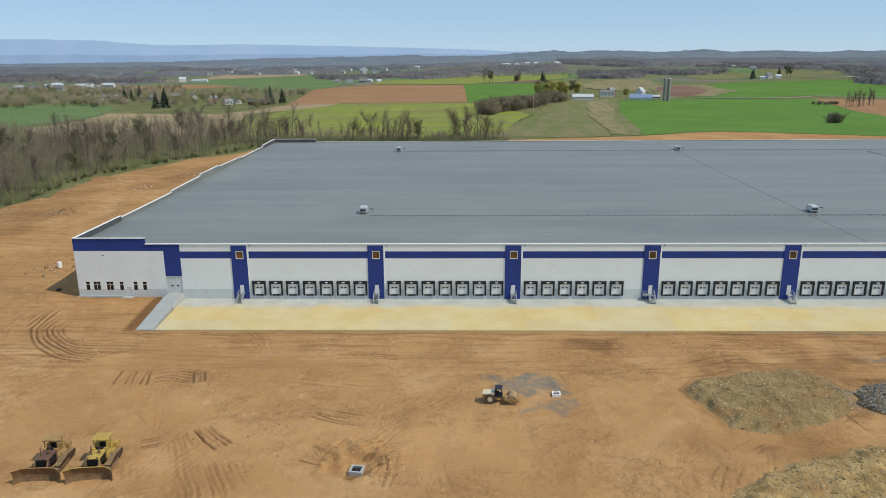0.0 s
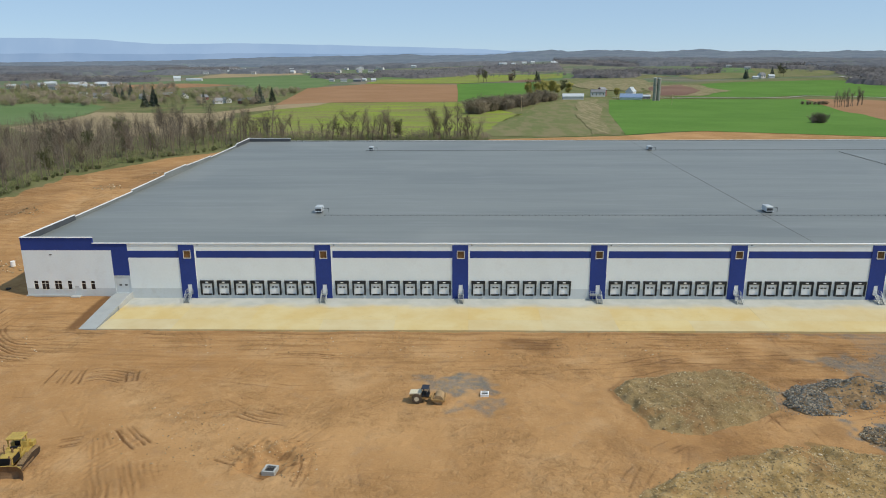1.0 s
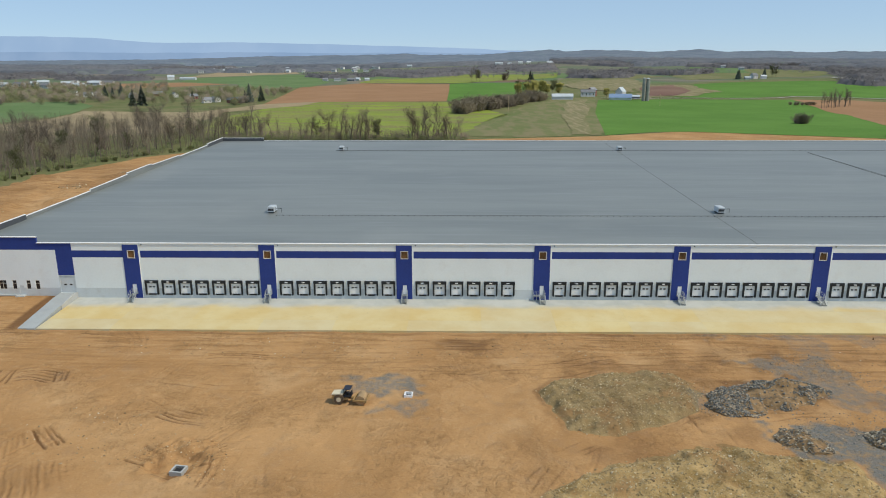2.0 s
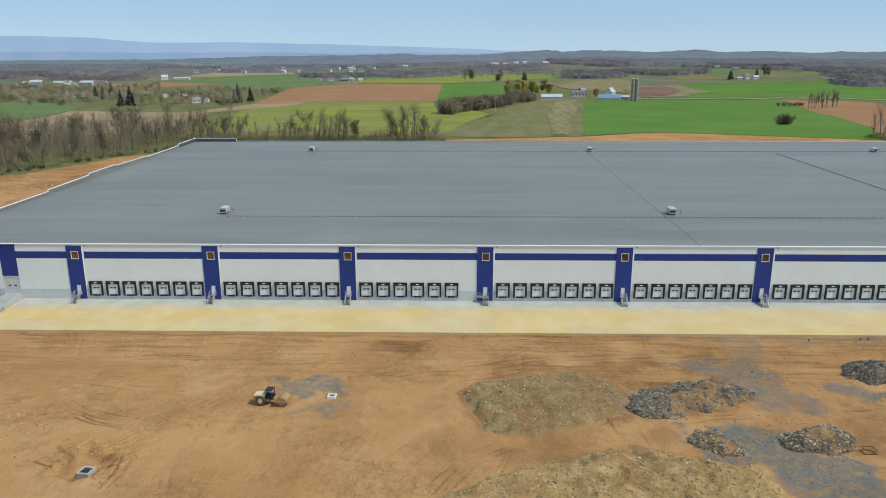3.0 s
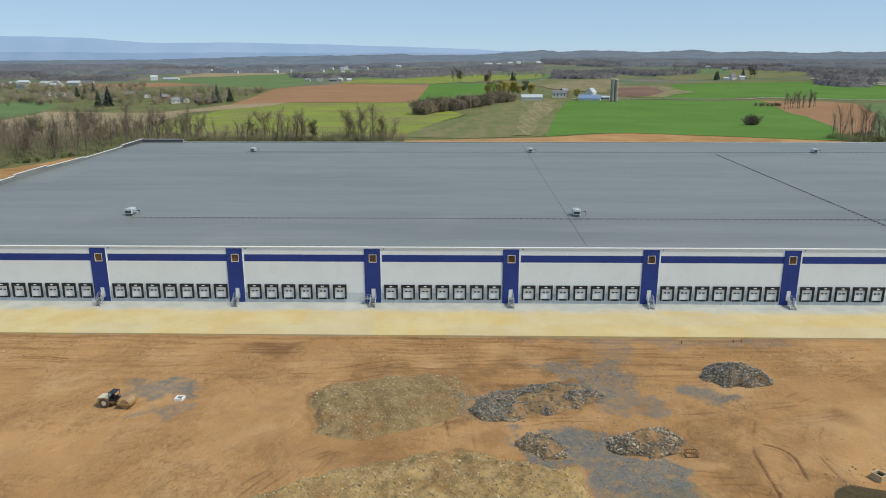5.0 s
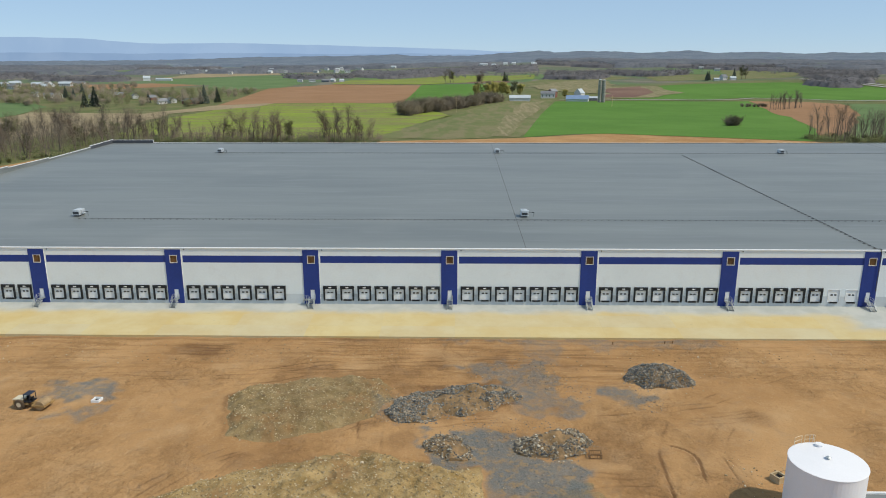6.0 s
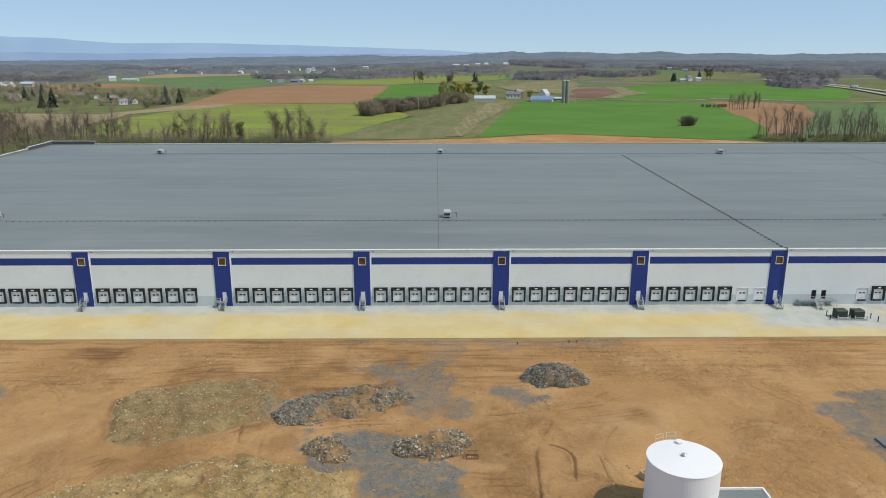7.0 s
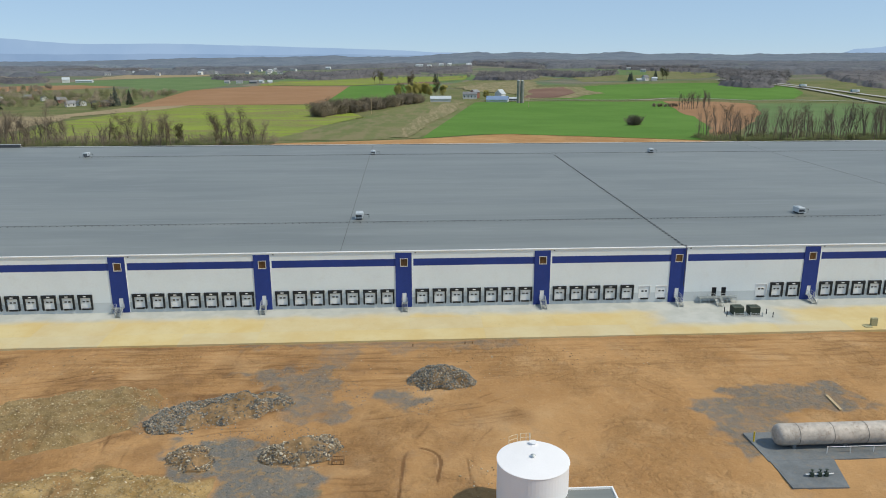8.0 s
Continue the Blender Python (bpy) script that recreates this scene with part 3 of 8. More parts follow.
# streaks along the apron
trail([(26, -29.4), (32, -29.2), (39, -29.5)], 3, 0.9, 0.28, 1.3, -0.1)
trail([(14, -31), (30, -32), (48, -31)], 3, 1.5, 0.08, 0.5, 0.5)
trail([(21.5, -37.8), (29.5, -37.8)], 3, 1.1, 0.12, 0.7, 0.3)
trail([(8, -40.4), (19, -39.2), (33, -42.5), (42, -42)], 2, 1.7, 0.12, 0.6, 0.2)
trail([(60, -36.5), (80, -36), (92.5, -34.2), (104.5, -30), (124, -27), (150, -25.5)], 4, 1.7, 0.10, 0.6, 0.35)
trail([(68, -23.5), (82, -23.5)], 4, 1.4, 0.08, 0.75, 0.35)
trail([(150, -24), (182, -26), (215, -24)], 3, 1.6, 0.07, 0.4, 0.5)
trail([(165, -44), (182, -33), (204, -28)], 2, 1.9, 0.10, 0.4, 0.3)
# the fan of furrows by the dozers
trail([(2.5, -57.5), (6.5, -65), (12.5, -79)], 11, 0.85, 0.2, 0.6, 0.55)
trail([(9, -57), (13.5, -65), (20, -79)], 10, 0.8, 0.2, 0.6, 0.55)
trail([(15, -60), (19, -68), (24, -77)], 7, 0.9, 0.2, 0.6, 0.5)
trail([(16, -59), (12, -66), (9, -78)], 5, 0.95, 0.2, 0.6, 0.5)
trail([(7.4, -57), (6.5, -66), (3.5, -76)], 4, 0.9, 0.12, 0.45, 0.3)
trail([(10.4, -56), (13.5, -59.5), (16.4, -62.4)], 4, 0.8, 0.42, 1.4, -0.2)
trail([(3.4, -61.5), (6.6, -60.4)], 4, 0.9, 0.36, 1.2, -0.1)
trail([(2.2, -63.4), (6.4, -61.2)], 2, 1.5, 0.2, 0.7, 0.1)
trail([(-2, -50), (3, -55), (4, -60)], 2, 1.7, 0.12, 0.4)
trail([(23.5, -45.5), (29, -49.5), (35.5, -54.5)], 3, 1.5, 0.16, 0.7, 0.25)
trail([(27, -50.4), (31, -52.6), (36, -53.6)], 6, 0.85, 0.30, 1.0, 0.1)
# spoil round the dug drain
trail([(27.5, -64.2), (31.4, -66.4)], 2, 1.0, 0.34, 1.1, 0.0)
trail([(29, -60.4), (31.5, -63), (34, -64.9)], 2, 1.2, 0.46, 1.3, 0.0)
trail([(39.6, -62.4), (40.6, -67), (39.8, -72.5)], 2, 1.1, 0.16, 0.8, 0.3)
# long faint ruts up the middle of the site
trail([(42.5, -56), (43.2, -64), (44, -76)], 1, 1.6, 0.07, 0.45, 0.3)
trail([(45, -51), (46.8, -61.6), (49.5, -76)], 1, 1.5, 0.09, 0.6, 0.25)
trail([(50.6, -57), (52.4, -74)], 1, 1.5, 0.08, 0.6, 0.25)
trail([(64, -58), (60.7, -64), (57, -75)], 2, 1.6, 0.08, 0.55, 0.3)
trail([(72, -48), (73, -58), (69, -72)], 2, 1.9, 0.06, 0.3, 0.4)
# lanes round the soil mounds, and shade lines painted at the west mound
# shade painted on the mound's west slope
trail([(87.0, -42), (87.4, -50), (89.5, -57.5)], 1, 1.6, 0.05, 0.7, 0.4)
trail([(95, -59), (88.5, -63), (84, -70), (79, -78)], 3, 1.4, 0.09, 0.85, 0.3)
# shade painted along the mound's near foot
trail([(90, -57.4), (98, -58.6), (105, -55.8), (111.5, -51)], 1, 1.3, 0.10, 0.7, 0.3)
trail([(108.3, -50.4), (110.1, -60.7), (112.4, -74)], 1, 1.7, 0.1, 0.55, 0.2)
trail([(112.7, -55.3), (113.3, -62.4), (115, -74)], 1, 1.7, 0.1, 0.5, 0.2)
trail([(116, -53), (132, -50.4), (150, -49), (166, -44)], 2, 1.8, 0.12, 0.5, 0.3)
# loops where the machines turned, by the tank
trail([(156.5, -50), (153.4, -58), (152.4, -66.7), (151, -78)], 1, 1.2, 0.11, 1.0, 0.1)
trail([(154, -57.6), (157, -60), (157.4, -66), (158.5, -78)], 1, 1.4, 0.12, 1.1, 0.05)
trail([(147, -52), (146.5, -62), (148, -78)], 2, 1.9, 0.06, 0.3, 0.4)
trail([(165.5, -51), (162, -58), (163, -70)], 2, 1.7, 0.10, 0.5, 0.35)
trail([(179.6, -44.6), (180.4, -47.6)], 2, 1.2, 0.16, 0.8, 0.0)
trail([(193, -37), (198.6, -46)], 3, 1.3, 0.14, 0.5, 0.2)
trail([(176, -56), (188, -52), (199, -53)], 2, 1.8, 0.10, 0.5, 0.3)
_r = random.Random(77)
for _ in range(150):      # short streaks left by the grader, all along the apron side
    x0, y0, ln = _r.uniform(-20, 230), -19.5 - 20 * _r.random() ** 1.2, _r.uniform(4, 16)
    trail([(x0, y0), (x0 + ln, y0 + _r.uniform(-0.8, 0.8))], _r.choice((1, 2, 3, 4)), _r.uniform(0.5, 0.9), 0.07, _r.uniform(0.15, 0.5), 0.45)
for _ in range(64):      # wheel tracks wandering over the site
    x0, y0, a = _r.uniform(-30, 225), _r.uniform(-76, -26), _r.choice((0, 0, math.pi, 1.3, 1.8)) + _r.uniform(-0.5, 0.5)
    b, ln = a + _r.uniform(-0.6, 0.6), _r.uniform(10, 26)
    p1 = (x0 + ln * math.cos(a), y0 + ln * 0.6 * math.sin(a))
    trail([(x0, y0), p1, (p1[0] + ln * math.cos(b), p1[1] + ln * 0.6 * math.sin(b))], _r.choice((2, 2, 4)), _r.choice((0.7, 1.0, 1.9)), 0.09, _r.uniform(0.15, 0.4), 0.35)
for _ in range(130):      # clods and scuffs
    x0, y0, a = _r.uniform(-30, 230), _r.uniform(-80, -24), _r.uniform(0, math.pi)
    trail([(x0, y0), (x0 + 1.8 * math.cos(a), y0 + 1.8 * math.sin(a))], _r.choice((1, 2, 3)), 0.6, _r.uniform(0.08, 0.2), _r.uniform(0.15, 0.45), 0.2)
trail([(91, -46), (100, -43.5), (108, -47), (114, -51)], 2, 1.9, 0.16, 0.3, 0.1)
trail([(93, -41), (101, -40.5), (110, -44)], 2, 1.7, 0.13, 0.25, 0.2)


def ruts(x, y):
    """Height of all trails, damp and painted shade in their grooves, painted highlights on their berms."""
    dz, damp, dry = np.zeros_like(x), np.zeros_like(x), np.zeros_like(x)
    for line, n, gap, deep, dark, broken in TRAILS:
        half = n * gap / 2
        lo, hi = line.min(0) - half - 2, line.max(0) + half + 2
        sel = (x > lo[0]) & (x < hi[0]) & (y > lo[1]) & (y < hi[1])
        if not sel.any():
            continue
        u, v = x[sel], y[sel]
        best, side, far = np.full_like(u, 1e9), np.zeros_like(u), np.zeros_like(u)
        run = 0.0
        for (x0, y0), (x1, y1) in zip(line[:-1], line[1:]):
            dx, dy = x1 - x0, y1 - y0
            ln = math.hypot(dx, dy)
            k = np.clip(((u - x0) * dx + (v - y0) * dy) / (ln * ln), 0, 1)
            d = np.hypot(u - x0 - k * dx, v - y0 - k * dy)
            near = d < best
            s = ((u - x0) * dy - (v - y0) * dx) / ln
            side, far, best = np.where(near, s, side), np.where(near, run + k * ln, far), np.where(near, d, best)
            run += ln
        side = side + 0.35 * vnoise(u, v, 7.0, 45) + 0.06 * vnoise(u, v, 2.2, 46)
        k = sstep(half + 0.25, half - 0.25, np.maximum(np.abs(side), best - 0.2)) * sstep(0, min(1.5, run * 0.16), far) * sstep(0, min(1.5, run * 0.16), run - far)
        k = k * sstep(broken - 0.9, broken - 0.3, vnoise(u, v, 5.0, 47) - broken * 0.4)
        q = side / gap + (0 if n % 2 else 0.5)
        i = np.round(q)
        f = q - i + 0.3 * vnoise(i * 13.7 + 5 * gap, far, 5.0, 48)
        force = np.clip(0.7 + 0.7 * vnoise(i * 9.1 + 31 * deep + run, far, 6.0, 49), 0, 1.1) * k
        groove = np.exp(-(f * gap / 0.17) ** 2)
        berm = np.exp(-((np.abs(f * gap) - 0.36) / 0.14) ** 2)
        dz[sel] -= deep * force * (0.9 * groove - 0.35 * berm)
        # the groove's shade is painted in with its damp
        damp[sel] = np.maximum(damp[sel], dark * (0.10 * k + 0.62 * force * groove))
        # highlight painted along both berms
        dry[sel] = np.maximum(dry[sel], 0.45 * dark * force * berm)
    return dz, damp, dry


def height(x, y):
    z = land(x, y)
    calm = sstep(262, 250, y)
    z = z + calm * (0.14 * vnoise(x, y, 9, 1) + 0.07 * vnoise(x, y, 3.4, 2) + 0.035 * vnoise(x, y, 1.3, 3))
    # churned ground: soft ridges in patches
    churn = sstep(0.1, 0.6, vnoise(x, y, 17, 31) + 0.5 * vnoise(x, y, 6, 32))
    ridged = 1 - 2 * np.abs(vnoise(x * 0.6 + y * 0.5, y - 0.2 * x, 2.1, 33))
    fine = 1 - 2 * np.abs(vnoise(x + 0.4 * y, y * 0.8, 1.15, 34))
    z = z + calm * churn * (0.07 * ridged + 0.05 * fine)
    z = z + 0.55 * vnoise(x, y, 24, 4) * sstep(-40, -60, x) * sstep(0, 30, y) * calm
    # the uneven earth bank west of the building
    bank = sstep(-44, -52, x) * sstep(40, 60, y) * sstep(150, 130, y)
    z = z + bank * (1.5 * (1 - 2 * np.abs(vnoise(x, y, 19, 65))) + 0.7 * vnoise(x, y, 7, 66) + 0.3 * vnoise(x, y, 3.2, 67))
    # heaps of rubble soil
    m = area(x, y, MOUND_WEST, 0.9)
    lumps = 0.22 * vnoise(x, y, 2.2, 5) + 0.16 * (1 - 2 * np.abs(vnoise(x, y, 1.6, 6))) + 0.08 * vnoise(x, y, 0.7, 16)
    z = z + 1.1 * sstep(-0.2, 2.4, m) * (1 + 0.2 * vnoise(x, y, 7, 17)) + lumps * sstep(0.0, 1.2, m)
    m = area(x, y, MOUND_NEAR, 1.2)
    z = z + 1.0 * sstep(-0.2, 3.4, m) * (1 + 0.25 * vnoise(x, y, 6, 18)) + 1.2 * lumps * sstep(0.0, 1.2, m)
    # the dug hole round the drain box
    d = np.hypot((x - 35.8), (y + 66.2) * 1.1) + 1.6 * vnoise(x, y, 3.4, 19) + 0.7 * vnoise(x, y, 1.3, 20)
    torn = sstep(7.5, 4.0, np.hypot(x - 35.4, y + 65.2))
    z = z - 0.85 * sstep(4.2, 2.2, d) + torn * (0.30 * (1 - 2 * np.abs(vnoise(x + 0.3 * y, y, 2.3, 9))) + 0.20 * (1 - 2 * np.abs(vnoise(x - 0.5 * y, y, 1.1, 10))))
    rut, damp, dry = ruts(x, y)
    z = z + rut
    # cut away under the warehouse and its apron
    inside = ((x > X_WEST + 0.3) & (y > 0.3) & (y < Y_BACK - 0.3) & (x < X_EAST - 0.3)) | ((x > APRON_WEST + 0.3) & (y > APRON_EDGE + 0.3) & (y < 1) & (x < X_EAST))
    return np.where(inside, -2.5, z), damp, dry


def growing(start, first, limit, rate=1.12):
    out, step = [], first
    v = start
    while abs(v) < limit:
        v += step
        step *= rate
        out.append(v)
    return out


def ground_sheet():
    fx = list(np.arange(-44, 234.01, 0.26))
    fy = list(np.arange(-80, -17.2, 0.24))
    xs = growing(-44, -0.8, 4700, 1.06)[::-1] + fx + growing(234, 0.8, 4700, 1.06)
    ys = growing(-80, -0.8, 900, 1.15)[::-1] + fy + [-15, -11, -7, -3.5, -0.5, 0.9] + list(np.arange(3, 300, 3.0)) + growing(300, 3.2, 4650, 1.05)
    X, Y = np.meshgrid(np.array(xs), np.array(ys))
    Z, damp, dry = height(X, Y)
    ny, nx = X.shape
    co = np.stack([X, Y, Z], -1).reshape(-1, 3)
    idx = np.arange(nx * ny).reshape(ny, nx)
    quads = np.stack([idx[:-1, :-1], idx[:-1, 1:], idx[1:, 1:], idx[1:, :-1]], -1).reshape(-1, 4)
    me = bpy.data.meshes.new("ground")
    me.from_pydata(co.tolist(), [], quads.tolist())
    me.polygons.foreach_set("use_smooth", [True] * len(me.polygons))
    # cover: the cleared site, stone, rubble soil, damp with painted shade, rut highlights, wheel tracks
    west_edge = np.interp(Y, [-200, 60, 72, 83, 111, 139, 173, 199, 218, 262, 290], [-140, -112, -100, -90, -95, -100, -94, -84, -66, -50, -20])
    mud = sstep(-3, 3, X - west_edge) * sstep(3, -3, Y - np.interp(X, [-60, -10, 40, 100, 160, 220, 275, 320, 345, 600], [240, 262, 268, 280, 294, 326, 303, 280, 268, 262]))
    g = np.zeros_like(X)
    for thick, outline in GRAVEL:
        g = np.maximum(g, thick * sstep(-0.9, 1.3, area(X, Y, outline, 2.2)))
    west, near, east = area(X, Y, MOUND_WEST, 0.9), area(X, Y, MOUND_NEAR, 1.2), area(X, Y, SOIL_EAST, 2.0)
    r = np.maximum(np.maximum(sstep(-0.5, 0.5, west), sstep(-0.6, 0.8, near)), 0.7 * sstep(-1.5, 1.5, east))
    # damp round the dug drain, and shade painted down the mound's west side
    damp = damp + 0.45 * sstep(5.0, 2.5, np.hypot(X - 35.8, Y + 65.8)) * np.clip(0.5 + vnoise(X, Y, 1.5, 55), 0, 1) + 0.3 * np.exp(-((west + 0.6) / 0.7) ** 2) * sstep(93, 88, X)
    damp = damp + 0.35 * sstep(-1.0, 2.5, area(X, Y, [(67, -20.5), (83, -20), (81, -28), (69, -27)], 2.0)) + 0.3 * sstep(4.5, 1.0, np.hypot(X - 171, Y + 49))
    # shade painted west of the ramp and along the apron edge; damp western bank
    damp = damp + 0.8 * sstep(2.2, 0.4, np.abs(X + 17.6)) * sstep(-19, -16, Y) * sstep(1, -1, Y) + 0.25 * sstep(1.2, 0.2, np.abs(Y + 18.3)) + 0.34 * sstep(-30, -60, X) * np.clip(0.5 + 0.8 * vnoise(X, Y, 21, 56) + 0.4 * vnoise(X, Y, 7, 57), 0, 1)
    damp = damp + 0.55 * sstep(0.5, 2.0, area(X, Y, [(112, -51), (120, -37), (134, -36), (136, -46), (128, -52)], 2.0)) * (0.5 + 0.5 * vnoise(X, Y, 2.2, 51))
    damp = damp + 0.34 * sstep(0.2, 0.8, spot(X, Y, 124, -50, 46, 30)) * np.clip(0.45 + 0.7 * vnoise(X, Y, 5.5, 53) + 0.4 * vnoise(X, Y, 1.9, 54), 0, 1)
    streaks = sstep(-44, -31, Y) * (0.6 + 0.4 * vnoise(X, Y, 16, 52))
    for name, v in (("mud", mud), ("gravel", g), ("rubble", r), ("damp", np.clip(damp, 0, 1)), ("dry", dry), ("streaks", streaks), ("yellow", sstep(-0.5, 1.0, near))):
        a = me.attributes.new(name, "FLOAT", "POINT")
        a.data.foreach_set("value", v.reshape(-1).astype(np.float32))
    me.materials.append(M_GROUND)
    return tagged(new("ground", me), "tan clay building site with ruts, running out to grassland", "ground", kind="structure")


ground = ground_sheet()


def ground_z(x, y):
    return float(height(np.array([float(x)]), np.array([float(y)]))[0][0])


def draped(name, corners, material, label, lift=0.35, step=16.0, ragged=0.0):
    """A field: an outline laid over the land, its edge wavering by `ragged` metres."""
    bm = bmesh.new()
    if ragged:
        out = []
        for (xa, ya), (xb, yb) in zip(corners, corners[1:] + corners[:1]):
            n = max(1, int(math.hypot(xb - xa, yb - ya) / 14))
            for i in range(n):
                px, py = xa + (xb - xa) * i / n, ya + (yb - ya) * i / n
                out.append((px + ragged * float(vnoise(px, py, 38, 61) + 0.5 * vnoise(px, py, 15, 63)), py + ragged * float(vnoise(px, py, 38, 62) + 0.5 * vnoise(px, py, 15, 64))))
        corners = out
    mx, my = sum(c[0] for c in corners) / len(corners), sum(c[1] for c in corners) / len(corners)
    grown = []
    for x, y in corners:
        d = math.hypot(x - mx, y - my)
        grown.append((x + (x - mx) / d * 2.5, y + (y - my) / d * 2.5))
    corners = grown
    bm.faces.new([bm.verts.new((x, y, 0)) for x, y in corners])
    xs, ys = [c[0] for c in corners], [c[1] for c in corners]
    for lo, hi, axis in ((min(xs), max(xs), 0), (min(ys), max(ys), 1)):
        n = int((hi - lo) / step)
        for i in range(1, n + 1):
            co, no = [0, 0, 0], [0, 0, 0]
            co[axis], no[axis] = lo + (hi - lo) * i / (n + 1), 1
            bmesh.ops.bisect_plane(bm, geom=list(bm.verts) + list(bm.edges) + list(bm.faces), plane_co=co, plane_no=no)
    for v in bm.verts:
        v.co.z = float(land(np.array([v.co.x]), np.array([v.co.y]))[0]) + lift * 0.4
    bmesh.ops.triangulate(bm, faces=list(bm.faces))
    bmesh.ops.recalc_face_normals(bm, faces=list(bm.faces))
    if sum(f.normal.z for f in bm.faces) < 0:
        bmesh.ops.reverse_faces(bm, faces=list(bm.faces))
    me = bpy.data.meshes.new(name)
    bm.to_mesh(me)
    bm.free()
    me.materials.append(material)
    return tagged(new(name, me), label, "field", kind="structure")


# ---- farmland behind the warehouse ----
draped("field_wheat", [(166, 300), (200, 322), (225, 325), (275, 303), (330, 278), (345, 290), (384, 392), (418, 491), (430, 558), (468, 722), (416, 720), (351, 733), (284, 730), (241, 727), (205, 540)], M_GREEN, "bright green field of young winter wheat", 0.5)
draped("field_stubble", [(74, 296), (120, 290), (164, 300), (203, 540), (240, 752), (205, 772), (180, 735), (150, 650), (118, 540), (92, 400)], M_OLIVE, "olive stubble field with dry grass", 0.45, ragged=2.5)
draped("field_meadow", [(-98, 320), (-30, 285), (40, 284), (72, 296), (90, 400), (114, 520), (100, 560), (88, 650), (55, 700), (-90, 690), (-126, 620), (-135, 480)], M_YGREEN, "yellow-green meadow with weedy patches", 0.45, ragged=4)
draped("field_ploughed", [(-146, 660), (-90, 702), (57, 710), (56, 950), (54, 1180), (-111, 1225), (-150, 1140), (-190, 1060), (-160, 800)], M_PLOUGH, "ploughed red-brown field", 0.5)
draped("field_pasture", [(60, 712), (98, 725), (150, 860), (200, 1000), (225, 1270), (57, 1207)], M_GREEN, "green pasture strip", 0.5)
draped("field_east", [(331, 776), (402, 928), (454, 1035), (515, 1050), (642, 1034), (716, 970), (732, 916), (699, 825), (639, 741), (583, 730), (495, 782), (427, 753)], M_GREEN, "green field beyond the farm road", 0.5)
draped("field_red_earth", [(469, 720), (528, 714), (559, 681), (506, 552), (406, 371), (354, 290), (353, 305), (385, 392), (419, 491), (431, 558)], M_PLOUGH, "bare red earth field", 0.8, ragged=4)
draped("field_far_east", [(562, 680), (670, 671), (702, 651), (600, 420), (450, 279), (362, 281), (408, 371), (510, 552)], M_GREEN2, "green field by the highway", 0.6, ragged=4)
draped("field_maroon", [(315, 789), (350, 798), (400, 887), (412, 1016), (354, 986)], M_MAROON, "dark maroon bare earth", 2.2, ragged=6)
draped("field_tan_patch", [(300, 762), (376, 798), (430, 873), (436, 1010), (360, 1033), (330, 900)], M_DRYGRASS, "tan dry grass round bare earth", 1.3, ragged=7)
draped("field_tan_rise", [(262, 996), (312, 880), (352, 1000), (372, 1061), (404, 1262), (332, 1280), (249, 1131)], M_DRYGRASS, "tan grass rise behind the farm", 1.6, ragged=9)
draped("field_dry_edge", [(146, 306), (158, 306), (176, 434), (206, 600), (226, 735), (196, 690), (172, 540)], M_DRYGRASS, "worn tan edge of the stubble field", 1.3, ragged=3)
draped("field_bright_strip", [(-116, 1240), (60, 1215), (183, 1386), (291, 1514), (320, 1700), (84, 1700), (9, 1537), (-111, 1462)], M_YGREEN, "yellow-green pasture strip", 1.3, ragged=6)
draped("field_green_rise", [(568, 1440), (642, 1304), (735, 1590), (706, 1880)], M_GREEN2, "green rise in front of the woods", 1.3, ragged=6)
draped("field_tan_west", [(-271, 377), (-196, 285), (-111, 285), (-135, 416), (-158, 545), (-302, 565), (-276, 468)], M_TANFIELD, "tan stubble field", 0.45, ragged=6)
draped("field_green_west", [(-330, 400), (-289, 405), (-287, 485), (-330, 640), (-390, 711), (-460, 690), (-520, 640)], M_GREEN2, "green field beside the woods", 0.5)
draped("field_lane", [(-158, 548), (-100, 640), (-90, 690), (-100, 694), (-150, 655), (-182, 540), (-210, 420), (-195, 420)], M_TANFIELD, "dry earth lane between fields", 0.8, ragged=2)
draped("field_green_far", [(-480, 1300), (-340, 1210), (-270, 985), (-180, 1070), (-180, 1265), (-330, 1830), (-560, 1560)], M_GREEN2, "green field below the village", 0.5)
draped("field_brown_far", [(-475, 1000), (-352, 1200), (-480, 1290), (-600, 1200)], M_PLOUGH, "brown ploughed field", 0.6, ragged=6)
draped("field_tan_far", [(-590, 1560), (-690, 2420), (-500, 2400), (-380, 1900)], M_TANFIELD, "pale stubble field", 0.8, ragged=10)
draped("field_pasture_far", [(-110, 1260), (80, 1290), (215, 1400), (330, 1480), (330, 1760), (60, 1640), (-120, 1640)], M_GREEN2, "pasture in front of the woods", 0.6)
draped("field_brown_rise", [(100, 1300), (205, 1290), (235, 1380), (140, 1420)], M_MAROON, "small brown field", 1.0, ragged=8)
draped("field_olive_rise", [(235, 1100), (330, 1010), (345, 1240), (470, 1300), (460, 1480), (330, 1480), (240, 1300)], M_OLIVE, "olive rise behind the farm", 0.7, ragged=10)
draped("field_hill_east", [(480, 1150), (700, 1130), (800, 1300), (760, 1560), (520, 1560)], M_OLIVE, "olive hillside pasture", 0.7, ragged=10)


